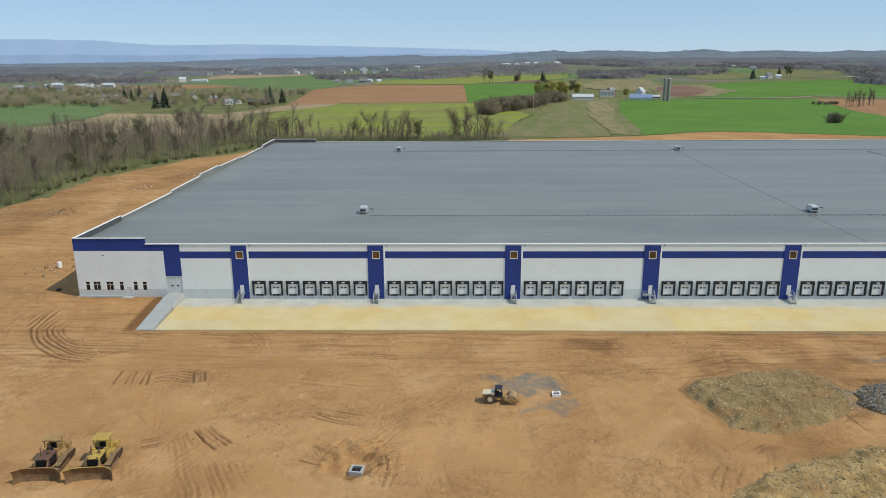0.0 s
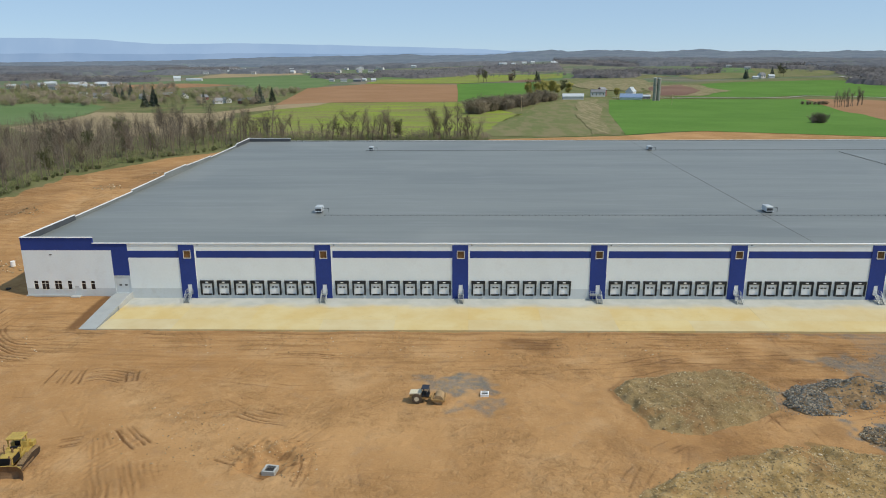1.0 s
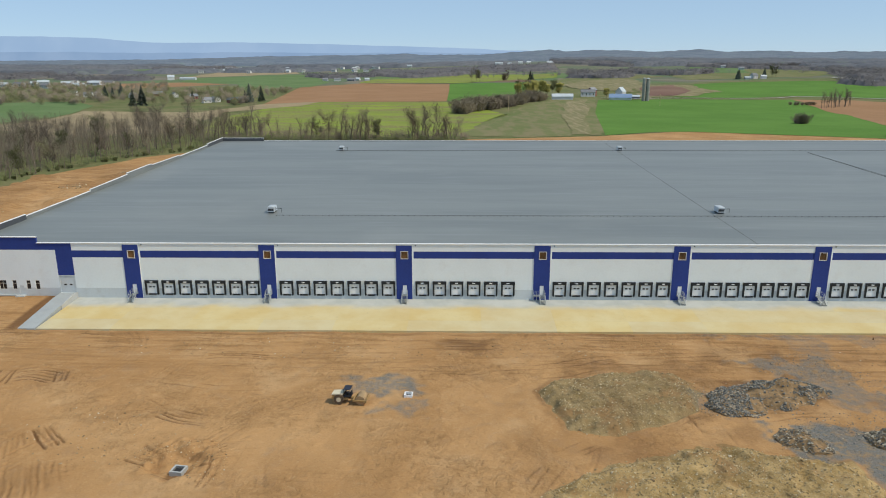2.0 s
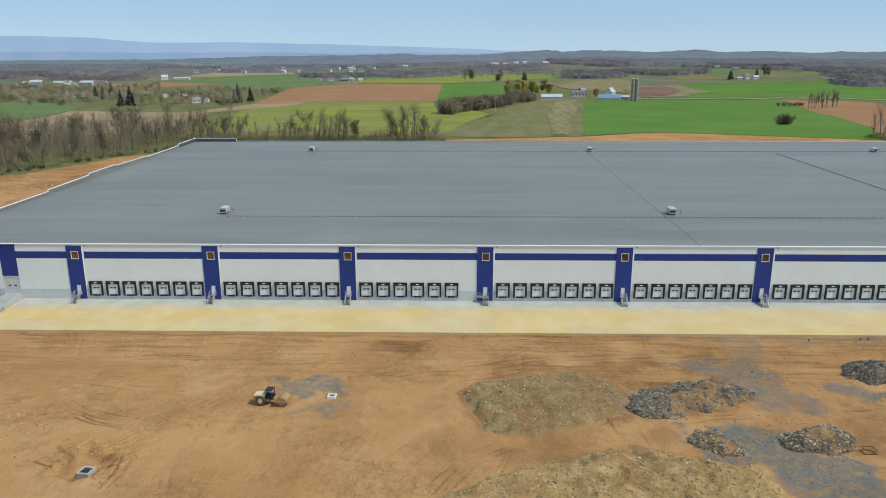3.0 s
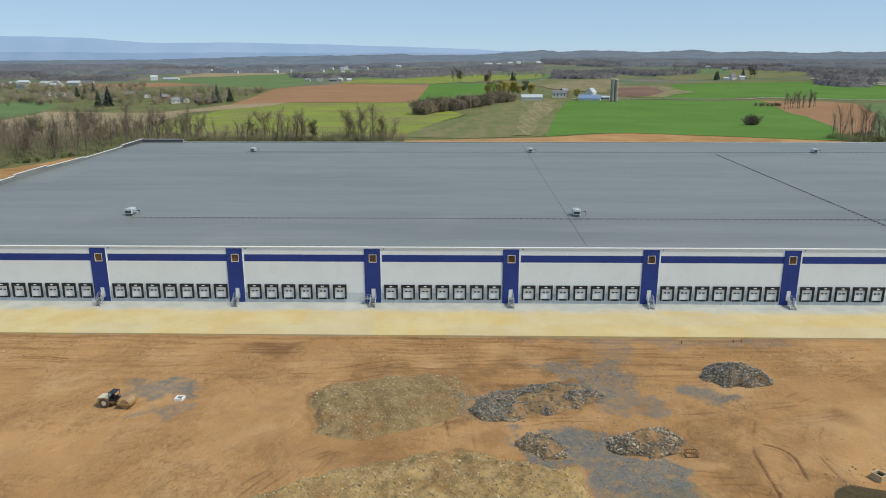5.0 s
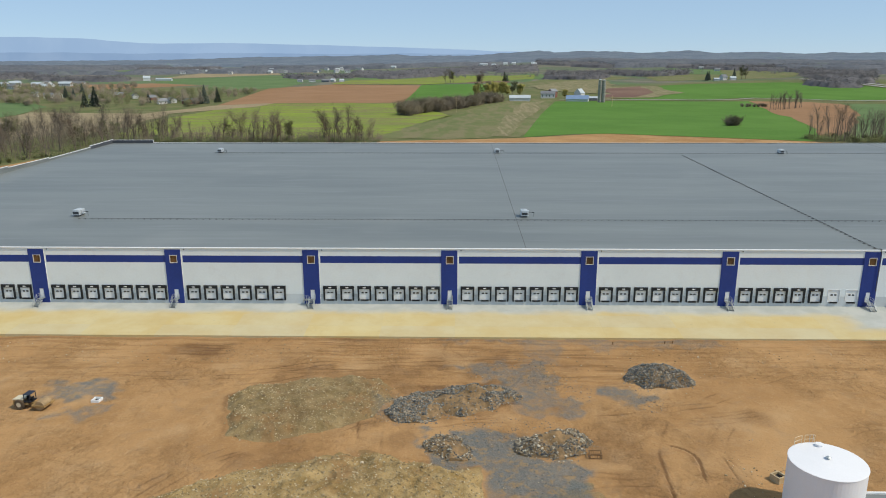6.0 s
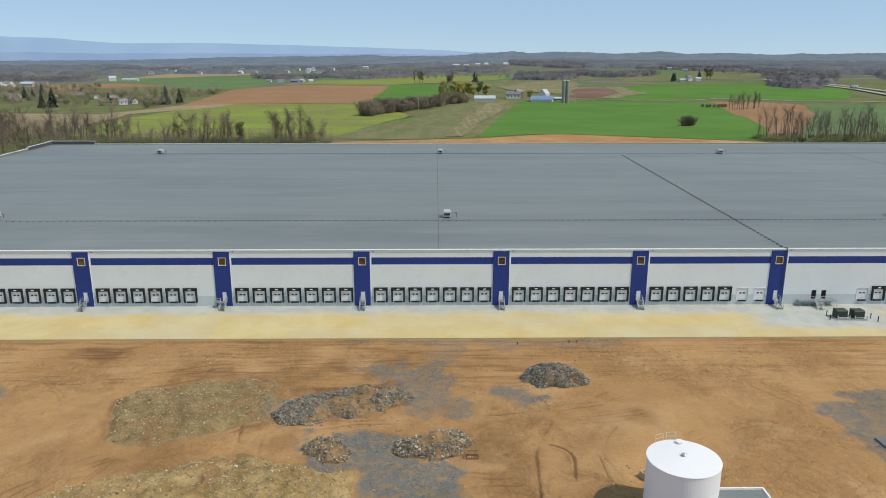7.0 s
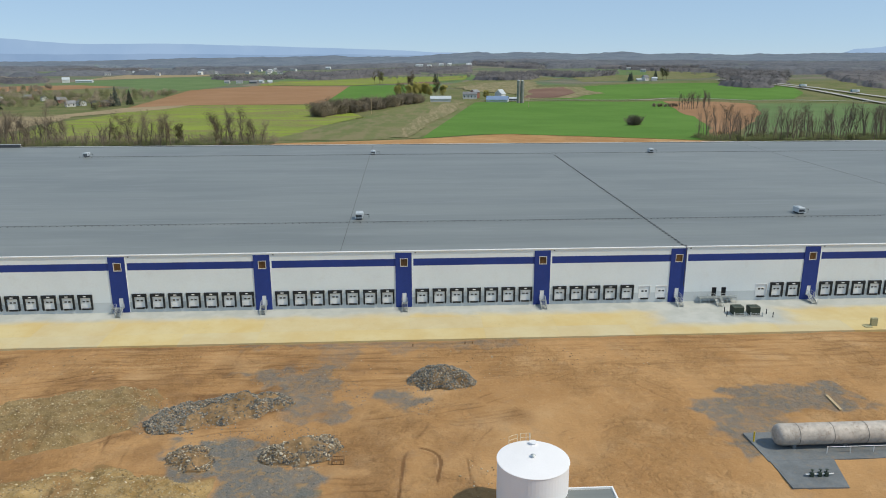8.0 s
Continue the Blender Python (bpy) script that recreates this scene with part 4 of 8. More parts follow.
def ribbon(name, pts, width, material, label, lift):
    """A road laid over the land along a line."""
    bm = bmesh.new()
    rows = []
    for i, (x, y) in enumerate(pts):
        a, b = pts[max(i - 1, 0)], pts[min(i + 1, len(pts) - 1)]
        d = Vector((b[0] - a[0], b[1] - a[1])).normalized()
        n = Vector((-d.y, d.x)) * width / 2
        row = []
        for s in (-1, 1):
            px, py = x + n.x * s, y + n.y * s
            row.append(bm.verts.new((px, py, float(land(np.array([px]), np.array([py]))[0]) + lift)))
        rows.append(row)
    for a, b in zip(rows, rows[1:]):
        bm.faces.new((a[0], b[0], b[1], a[1]))
    bmesh.ops.recalc_face_normals(bm, faces=list(bm.faces))
    me = bpy.data.meshes.new(name)
    bm.to_mesh(me)
    bm.free()
    me.materials.append(material)
    return tagged(new(name, me), label, "road", kind="structure")


def densely(pts, step=30.0):
    out = []
    for (x0, y0), (x1, y1) in zip(pts, pts[1:]):
        n = max(1, int(math.hypot(x1 - x0, y1 - y0) / step))
        out += [(x0 + (x1 - x0) * i / n, y0 + (y1 - y0) * i / n) for i in range(n)]
    return out + [pts[-1]]


ribbon("road_farm", densely([(250, 760), (286, 741), (318, 748), (354, 748), (421, 738), (459, 742), (489, 762), (534, 751), (576, 722), (629, 722), (678, 708), (721, 689), (760, 640)]), 4.0, M_ROADPALE, "pale farm road between green fields", 1.0)
ribbon("road_highway", densely([(690, 1080), (725, 955), (735, 892), (728, 793), (717, 704), (707, 660), (695, 560), (690, 420)]), 9.0, M_ROADPALE, "pale concrete highway carriageway", 1.6)
ribbon("road_highway_far", densely([(712, 1080), (741, 983), (757, 892), (762, 793), (765, 740), (758, 660), (745, 520), (735, 400)]), 9.0, M_ROADPALE, "pale concrete highway carriageway", 1.6)


def ridge(name, x0, x1, y, tops, material, label):
    bm = bmesh.new()
    n = 160
    prev = None
    for i in range(n + 1):
        x = x0 + (x1 - x0) * i / n
        z = np.interp(x, [t[0] for t in tops], [t[1] for t in tops]) + 3.5 * float(vnoise(x, y, 160, 3)) + 1.5 * float(vnoise(x, y, 50, 4))
        row = [bm.verts.new((x, y - 60, 20)), bm.verts.new((x, y, max(z, 20))), bm.verts.new((x, y + 60, 20))]
        if prev:
            bm.faces.new((prev[0], row[0], row[1], prev[1]))
            bm.faces.new((prev[1], row[1], row[2], prev[2]))
        prev = row
    me = bpy.data.meshes.new(name)
    bm.to_mesh(me)
    bm.free()
    me.materials.append(material)
    return tagged(new(name, me), label, "mountain", kind="structure")


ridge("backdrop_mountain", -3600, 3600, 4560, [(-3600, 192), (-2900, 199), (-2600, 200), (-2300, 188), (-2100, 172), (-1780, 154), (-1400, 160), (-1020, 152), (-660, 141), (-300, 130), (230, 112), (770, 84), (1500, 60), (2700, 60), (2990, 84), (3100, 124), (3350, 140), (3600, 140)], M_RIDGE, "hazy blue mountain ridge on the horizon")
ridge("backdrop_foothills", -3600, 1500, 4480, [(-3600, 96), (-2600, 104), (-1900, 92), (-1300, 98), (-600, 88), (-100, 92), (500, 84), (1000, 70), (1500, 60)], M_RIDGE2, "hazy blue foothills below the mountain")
HILLS = [(-3600, 40), (-1600, 52), (-1056, 66), (-797, 70), (-402, 73), (-247, 81), (-92, 73), (215, 75), (369, 89), (552, 98), (675, 91), (828, 97), (980, 94), (1133, 88), (1285, 93), (1360, 99), (1437, 93), (1498, 85), (1649, 87), (1800, 92), (1891, 84), (2043, 80), (2162, 89), (2253, 82), (2397, 86), (2588, 91), (2873, 92), (3600, 90)]


def hill_range(name, y0, crest, share, material, label, cell=13.0):
    """Wooded hills whose crest follows HILLS, uneven with crowns."""
    X, Y = np.meshgrid(np.arange(-3600, 3600, cell), np.append(np.arange(y0, crest, 3 * cell), [crest, crest + 60, crest + 200]))
    top = np.interp(X, [h[0] for h in HILLS], [h[1] for h in HILLS])
    flat = land(X, np.full_like(Y, y0)) + 4
    k = np.clip((Y - y0) / (crest - y0), 0, 1) ** 0.8
    Z = flat + np.maximum(top * share + flat * (1 - share) - flat, 0) * k + 3.0 * vnoise(X, Y, 26, 71) * k + 2.0 * vnoise(X, Y, 70, 72) * k
    Z = np.where(Y > crest + 100, 0, Z)
    idx = np.arange(X.size).reshape(X.shape)
    q = np.stack([idx[:-1, :-1], idx[:-1, 1:], idx[1:, 1:], idx[1:, :-1]], -1).reshape(-1, 4)
    me = bpy.data.meshes.new(name)
    me.from_pydata(np.stack([X, Y, Z], -1).reshape(-1, 3).tolist(), [], q.tolist())
    me.polygons.foreach_set("use_smooth", [True] * len(me.polygons))
    me.materials.append(material)
    return tagged(new(name, me), label, "hills", kind="structure")


# the hills' haze is in their canopy colour
hill_range("backdrop_hills", 3350, 3900, 1.0, M_HAZEFAR, "wooded hills on the horizon, tinted blue-grey as haze")


# ---- the warehouse ----
def roof_z(y):
    return 12.5 + 0.0158 * y


WALL_T = 0.3
Z_FOOT, Z_DADO, Z_BAND0, Z_BAND1, Z_TOP = -0.75, 2.27, 9.42, 11.02, 12.68


def wall_grid(bm, xs, zs, paint, openings, y0=0.0, y1=WALL_T):
    """A wall of cells between the lines xs and zs, with real openings; paint(x, z) gives each cell's material."""
    def solid(i, j):
        if i < 0 or j < 0 or i >= len(xs) - 1 or j >= len(zs) - 1:
            return False
        cx, cz = (xs[i] + xs[i + 1]) / 2, (zs[j] + zs[j + 1]) / 2
        return not any(a < cx < b and c < cz < d for a, b, c, d in openings)
    pts = {}

    def v(x, y, z):
        k = (round(x, 4), round(y, 4), round(z, 4))
        if k not in pts:
            pts[k] = bm.verts.new(k)
        return pts[k]
    for i in range(len(xs) - 1):
        for j in range(len(zs) - 1):
            if not solid(i, j):
                continue
            a, b, c, d = xs[i], xs[i + 1], zs[j], zs[j + 1]
            mi = paint((a + b) / 2, (c + d) / 2)
            faces = [((a, y0, c), (b, y0, c), (b, y0, d), (a, y0, d)), ((b, y1, c), (a, y1, c), (a, y1, d), (b, y1, d))]
            if not solid(i - 1, j):
                faces.append(((a, y1, c), (a, y0, c), (a, y0, d), (a, y1, d)))
            if not solid(i + 1, j):
                faces.append(((b, y0, c), (b, y1, c), (b, y1, d), (b, y0, d)))
            if not solid(i, j - 1):
                faces.append(((a, y1, c), (b, y1, c), (b, y0, c), (a, y0, c)))
            if not solid(i, j + 1):
                faces.append(((a, y0, d), (b, y0, d), (b, y1, d), (a, y1, d)))
            for f in faces:
                bm.faces.new([v(*p) for p in f]).material_index = mi


def lines(lo, hi, marks):
    return sorted({lo, hi, *[m for m in marks if lo < m < hi]})


warehouse = thing("warehouse", (0, 0, 0), "long white and blue warehouse with flat grey roof", "warehouse")
PAINTS = [M_WHITE, M_BLUE, M_GREYWALL]
DOCK_W, DOCK_H0, DOCK_H1 = 2.44, 1.05, 3.75


def dock_xs(k):
    """Left edges of the dock shelters in bay k and of its doors that have none."""
    x = BAY * (k - 1)
    sites = [x + 3.05 + 3.81 * i for i in range(7)]
    if k == 3:
        return sites[:6], []
    if k == 7:
        return sites[:5], [x + 22.3, x + 26.15]
    if k == 8:
        return sites[5:] , [x + 18.6]
    return sites, []


def bay_wall(k):
    """The white panels between two piers."""
    x0, x1 = BAY * (k - 1) + 2.38, BAY * k - 1.22
    docks, bare = dock_xs(k)
    holes = [(x + 0.3, x + 0.3 + DOCK_W, DOCK_H0, DOCK_H1) for x in docks + bare]
    if k == 8:
        holes += [(BAY * 7 + 8.75, BAY * 7 + 9.85, 1.05, 3.2), (BAY * 7 + 10.95, BAY * 7 + 12.05, 1.05, 3.2)]
    bm = bmesh.new()
    xs = lines(x0, x1, [h for q in holes for h in q[:2]])
    zs = lines(Z_FOOT, Z_TOP, [Z_DADO, Z_BAND0, Z_BAND1] + [h for q in holes for h in q[2:]])

    def paint(x, z):
        return 2 if z < Z_DADO else 1 if Z_BAND0 < z < Z_BAND1 and x > x0 + 0.3 else 0
    xs = lines(x0, x1, xs + [x0 + 0.3])
    wall_grid(bm, xs, zs, paint, holes)
    part("wall_panel", bm, PAINTS, warehouse, "white panel wall with a blue band and grey base")


def pier(k):
    """A blue pier with a small square window high up and an exit door at dock level."""
    x = BAY * (k - 1)
    bm = bmesh.new()
    win = (x - 0.12, x + 1.45, 9.35, 11.05)
    door = (x + 0.2, x + 1.12, 1.15, 3.25)
    xs = lines(x - 1.22, x + 2.38, [win[0], win[1], door[0], door[1], x + 2.33])
    zs = lines(Z_FOOT, Z_TOP, [-0.02, win[2], win[3], door[2], door[3], 12.42])
    wall_grid(bm, xs, zs, lambda u, z: 0 if z > 12.42 or u > x + 2.33 else 2 if z < -0.02 else 1, [win, door], -0.12, WALL_T)
    p = part("pier", bm, PAINTS, warehouse, "blue painted wall pier")
    bm = bmesh.new()
    wall_grid(bm, lines(win[0] - 0.06, win[1] + 0.06, [win[0] + 0.06, win[1] - 0.06]), lines(win[2] - 0.06, win[3] + 0.06, [win[2] + 0.06, win[3] - 0.06]), lambda u, z: 0, [(win[0] + 0.06, win[1] - 0.06, win[2] + 0.06, win[3] - 0.06)], -0.17, 0.0)
    part("window_frame", bm, M_FRAME, p, "pale metal window frame")
    bm = bmesh.new()
    bx(bm, win[0], win[1], 0.0, 0.03, win[2], win[3])
    part("pane", bm, M_BROWNGLASS, p, "brown tinted square pane")
    bm = bmesh.new()
    bx(bm, door[0] + 0.01, door[1] - 0.01, -0.06, 0.0, door[2], door[3] - 0.01)
    bx(bm, door[1] - 0.16, door[1] - 0.08, -0.1, -0.06, door[2] + 0.95, door[2] + 1.05)
    part("exit_door", bm, M_DOOR, p, "white metal exit door")


def door_profile(front, back):
    """A sectional leaf in four panels with grooves between them, as (y, z) points."""
    pts, step = [], (DOCK_H1 - DOCK_H0) / 4
    for i in range(4):
        z = DOCK_H0 + i * step
        pts += [(front, z + 0.002), (front, z + step - 0.05), (front + 0.03, z + step - 0.04), (front + 0.03, z + step - 0.01)]
    return pts[:-2] + [(front, DOCK_H1 - 0.01), (back, DOCK_H1 - 0.01), (back, DOCK_H0 + 0.002)]


def dock_master():
    """One dock door with black foam shelter, glazed leaf, leveller lip and bumpers, drawn from the shelter's left foot."""
    c = 0.3 + DOCK_W / 2
    bm = bmesh.new()
    prism(bm, door_profile(0.02, 0.09), 0.3, 0.3 + DOCK_W)
    leaf = part("dock_door", bm, M_DOOR, warehouse, "white sectional dock door")
    for s in (-1, 1):
        bm = bmesh.new()
        bx(bm, c + s * 0.39 - 0.25, c + s * 0.39 + 0.25, -0.005, 0.018, 2.45, 2.75)
        part("door_lite", bm, M_LITE, leaf, "dark glass vision panel")
    bm = bmesh.new()
    for s in (-1, 1):
        cx = c + s * 1.32
        prism(bm, [(-0.3, DOCK_H0 + 0.05), (-0.002, DOCK_H0 - 0.12), (-0.002, 4.1), (-0.26, 4.1)], cx - 0.18, cx + 0.18)
    prism(bm, [(-0.32, 3.5), (-0.002, 3.5), (-0.002, 4.16), (-0.24, 4.16)], c - 1.53, c + 1.53)
    part("dock_shelter", bm, M_BLACK, leaf, "black foam dock shelter")
    bm = bmesh.new()
    bx(bm, c - 0.32, c + 0.32, -0.34, -0.29, 3.72, 3.92)
    part("sign_plate", bm, M_CAP, leaf, "small white plate")
    bm = bmesh.new()
    prism(bm, [(-0.16, 0.72), (-0.002, 0.72), (-0.002, 1.06), (-0.3, 1.02)], c - 0.88, c + 0.88)
    part("leveller_lip", bm, M_SHADOWBLACK, leaf, "black leveller lip")
    for s in (-1, 1):
        bm = bmesh.new()
        bx(bm, c + s * 1.28 - 0.16, c + s * 1.28 + 0.16, -0.3, -0.002, 0.80, 1.16)
        part("dock_bumper", bm, M_BLACK, leaf, "black rubber dock bumper")
    return leaf


for k in range(1, 16):
    bay_wall(k)
for k in range(1, 16):
    pier(k)
DOCK = dock_master()
first = True
for k in range(1, 16):
    docks, bare = dock_xs(k)
    for x in docks:
        if first:
            DOCK.location.x, first = x, False
        else:
            copy_thing(DOCK, pose(x, 0, 0))
    for x in bare:
        bm = bmesh.new()
        prism(bm, door_profile(0.10, 0.15), x + 0.3, x + 0.3 + DOCK_W)
        leaf = part("dock_door", bm, M_DOOR, warehouse, "white sectional door without shelter")
        bm = bmesh.new()
        wall_grid(bm, [x + 0.2, x + 0.3, x + 0.3 + DOCK_W, x + 0.4 + DOCK_W], [DOCK_H0, DOCK_H1, DOCK_H1 + 0.12], lambda u, z: 0, [(x + 0.3, x + 0.3 + DOCK_W, DOCK_H0, DOCK_H1)], -0.05, 0.06)
        part("door_frame", bm, M_CAP, leaf, "white steel door frame")
        for s in (-1, 1):
            bm = bmesh.new()
            c = x + 0.3 + DOCK_W / 2
            bx(bm, c + s * 0.39 - 0.25, c + s * 0.39 + 0.25, 0.075, 0.098, 2.45, 2.75)
            part("door_lite", bm, M_LITE, leaf, "dark glass vision panel")
        bm = bmesh.new()
        prism(bm, [(-0.16, 0.72), (-0.002, 0.72), (-0.002, 1.06), (-0.3, 1.02)], c - 0.88, c + 0.88)
        part("leveller_lip", bm, M_SHADOWBLACK, leaf, "black leveller lip")
for a in (8.75, 10.95):
    bm = bmesh.new()
    bx(bm, BAY * 7 + a, BAY * 7 + a + 1.1, 0.14, 0.18, 1.05, 3.2)
    bx(bm, BAY * 7 + a + 0.9, BAY * 7 + a + 0.98, 0.09, 0.14, 2.0, 2.1)
    part("exit_door", bm, M_SHADOWBLACK, warehouse, "dark double exit door")

# office end: raised parapet, blue leg over the drive-in door, six windows and a door
OFFICE_WIN = [(-34.95, -34.0, 1), (-33.2, -31.55, 2), (-30.25, -28.6, 2), (-27.25, -26.3, 1), (-24.05, -23.1, 1), (-21.95, -21.0, 1)]
holes = [(a, b, 1.9, 3.98) for a, b, n in OFFICE_WIN] + [(-16.3, -12.95, 1.15, 5.05), (-25.75, -24.75, 0.6, 2.75)]
bm = bmesh.new()
xs = lines(X_WEST, -1.22, [h for q in holes for h in q[:2]] + [-20.35, -16.45, -12.72])
zs = lines(Z_FOOT, 14.0, [h for q in holes for h in q[2:]] + [Z_DADO, Z_BAND0, Z_BAND1, 11.12, 5.25, Z_TOP])


def office_paint(x, z):
    if x < -16.45:
        return 1 if z > 11.12 else 2 if z < Z_DADO else 0
    if x < -12.72:
        return 1 if z > 5.25 else 2
    return 1 if Z_BAND0 < z < Z_BAND1 else 2 if z < Z_DADO else 0


wall_grid(bm, xs, zs, office_paint, holes + [(-20.35, 0, Z_TOP, 20)])
part("wall_panel", bm, PAINTS, warehouse, "white office wall with a blue band on top")
for a, b, n in OFFICE_WIN:
    bm = bmesh.new()
    xs = lines(a, b, [a + 0.06, b - 0.06] + ([(a + b) / 2 - 0.04, (a + b) / 2 + 0.04] if n == 2 else []))
    zs = [1.9, 1.96, 3.24, 3.32, 3.92, 3.98]
    wall_grid(bm, xs, zs, lambda u, z: 0, [(xs[i], xs[i + 1], zs[j], zs[j + 1]) for i in range(1, len(xs) - 1, 2) for j in (1, 3)], 0.06, 0.14)
    w = part("window", bm, M_FRAME, warehouse, "light window frame")
    for i in range(1, len(xs) - 1, 2):
        bm = bmesh.new()
        bx(bm, xs[i], xs[i + 1], 0.09, 0.12, 1.96, 3.92)
        part("pane", bm, M_GLASS, w, "dark office window pane")
bm = bmesh.new()
bx(bm, -25.74, -24.76, 0.05, 0.1, 0.6, 2.74)
bx(bm, -24.95, -24.87, 0.0, 0.05, 1.6, 1.7)
part("exit_door", bm, M_GREYWALL, warehouse, "pale grey entrance door")
bm = bmesh.new()
bx(bm, -26.3, -24.2, -1.3, -0.01, 0.0, 0.62)
part("door_step", rounded(bm, 0.03, 1), M_CONC, warehouse, "concrete door step")
bm = bmesh.new()
bx(bm, X_WEST - 0.2, -26.4, -0.4, -0.01, 0.1, 0.62)
part("footing", bm, M_CONC, warehouse, "pale concrete footing strip")
bm = bmesh.new()
bx(bm, -30.45, -29.95, -0.08, -0.002, 10.05, 10.2)
part("wall_light", bm, M_UNITDARK, warehouse, "small dark wall light")
bm = bmesh.new()
bx(bm, -16.28, -12.97, 0.1, 0.15, 1.15, 5.04)
drive = part("drive_in_door", bm, M_GREYWALL, warehouse, "pale grey drive-in door")
for c in (-15.2, -13.9):
    bm = bmesh.new()
    bx(bm, c - 0.28, c + 0.28, 0.075, 0.098, 2.85, 3.15)
    part("door_lite", bm, M_LITE, drive, "dark glass vision panel")

# copings along the dock wall
for a, b, z in ((X_WEST, -20.35, 14.0), (-20.35, X_EAST, Z_TOP)):
    bm = bmesh.new()
    bx(bm, a - 0.06, b, -0.2, WALL_T + 0.05, z, z + 0.13)
    part("coping", bm, M_CAP, warehouse, "white metal coping")
for k in range(1, 16):
    bm = bmesh.new()
    x = BAY * (k - 1) + 3.0
    bx(bm, x, x + 0.22, -0.12, -0.002, 12.28, 12.48)
    part("overflow_scupper", bm, M_UNITDARK, warehouse, "small dark overflow scupper")

# west wall in steps, back wall, east wall
STEPS = [(WALL_T + 0.002, 23.4, 13.95, 14.1), (23.4, 56.5, 13.7, 14.14), (56.5, 81.2, 14.62, 15.22), (81.2, 100.5, 15.72, 16.05), (100.5, 126.8, 15.6, 15.63), (126.8, 159.7, 15.25, 15.84), (159.7, Y_BACK, 16.4, 16.9)]
for a, b, za, zb in STEPS:
    bm = bmesh.new()
    prism(bm, [(a, Z_FOOT), (b, Z_FOOT), (b, zb), (a, za)], X_WEST, X_WEST + WALL_T)
    w = part("wall_panel", bm, M_WHITE, warehouse, "white end wall panel")
    bm = bmesh.new()
    prism(bm, [(a - 0.05, za + 0.001), (b, zb + 0.001), (b, zb + 0.14), (a - 0.05, za + 0.14)], X_WEST - 0.08, X_WEST + WALL_T + 0.08)
    part("coping", bm, M_CAP, w, "white metal coping")
    bm = bmesh.new()
    prism(bm, [(a, roof_z(a)), (b, roof_z(b)), (b, zb), (a, za)], X_WEST + WALL_T + 0.003, X_WEST + WALL_T + 0.06)
    part("parapet_lining", bm, M_LINER if a < 1 or b > 170 else M_ROOF, w, "membrane turned up the parapet")
bm = bmesh.new()
bx(bm, X_WEST + WALL_T, -20.35, WALL_T + 0.003, WALL_T + 0.06, 12.4, 14.0)
part("parapet_lining", bm, M_LINER, warehouse, "dark membrane on the parapet")
for a, b, z in ((X_WEST + WALL_T + 0.06, -17.2, 16.75), (-17.2, X_EAST, 15.52)):
    bm = bmesh.new()
    bx(bm, a, b, Y_BACK - WALL_T, Y_BACK, Z_FOOT, z)
    w = part("wall_panel", bm, M_WHITE, warehouse, "white back wall")
    bm = bmesh.new()
    bx(bm, a, b, Y_BACK - WALL_T - 0.1, Y_BACK + 0.08, z + 0.001, z + 0.14)
    part("coping", bm, M_CAP, w, "white metal coping")
    bm = bmesh.new()
    bx(bm, a, b, Y_BACK - WALL_T - 0.06, Y_BACK - WALL_T - 0.003, roof_z(Y_BACK), z)
    part("parapet_lining", bm, M_LINER, w, "dark membrane on the parapet")
bm = bmesh.new()
bx(bm, X_EAST, X_EAST + WALL_T, 0, Y_BACK, Z_FOOT, 16.0)
part("wall_panel", bm, M_WHITE, warehouse, "white end wall panel")

# roof deck, its joints and pipes
bm = bmesh.new()
ya, yb = WALL_T + 0.06, Y_BACK - WALL_T - 0.06
prism(bm, [(ya, roof_z(ya) - 0.4), (yb, roof_z(yb) - 0.4), (yb, roof_z(yb)), (ya, roof_z(ya))], X_WEST + WALL_T + 0.06, X_EAST)
roof = part("roof", bm, M_ROOF, warehouse, "grey flat membrane roof with faint seams")


def roof_line(name, x0, y0, x1, y1, w, h, material, label, lift=0.0):
    bm = bmesh.new()
    d = Vector((x1 - x0, y1 - y0)).normalized()
    n = Vector((-d.y, d.x)) * w / 2
    rows = []
    for x, y in ((x0, y0), (x1, y1)):
        rows.append([bm.verts.new((x + s * n.x, y + s * n.y, roof_z(y) + lift + q)) for s, q in ((-1, 0.004), (1, 0.004), (1, h), (-1, h))])
    for i in range(4):
        bm.faces.new((rows[0][i], rows[0][(i + 1) % 4], rows[1][(i + 1) % 4], rows[1][i]))
    bm.faces.new(rows[0][::-1])
    bm.faces.new(rows[1])
    bmesh.ops.recalc_face_normals(bm, faces=list(bm.faces))
    return part(name, bm, material, roof, label)


roof_line("roof_joint", 139.3, 0.6, 139.3, 178, 0.12, 0.03, M_SEALANT, "thin dark roof joint")
roof_line("roof_joint", 309.0, 0.6, 309.0, 178, 0.16, 0.03, M_SEALANT, "thin dark roof joint")


def pipe_run(x0, y0, x1, y1, r, gap, label, block=0.06):
    """A pipe carried on blocks over the roof."""
    bm = bmesh.new()
    tube(bm, (x0, y0, roof_z(y0) + 0.2 + r), (x1, y1, roof_z(y1) + 0.2 + r), r, n=8)
    p = part("roof_pipe", bm, M_PIPE, roof, label)
    bm = bmesh.new()
    n = int(math.hypot(x1 - x0, y1 - y0) / gap)
    for i in range(n + 1):
        x, y = x0 + (x1 - x0) * i / n, y0 + (y1 - y0) * i / n
        z = roof_z(y)
        bx(bm, x - 1.6 * block, x + 1.6 * block, y - block, y + block, z + 0.004, z + 0.2)
    tagged(part("support_blocking", bm, M_BLOCKING, p, "dark pipe support blocks"), kind="stuff")


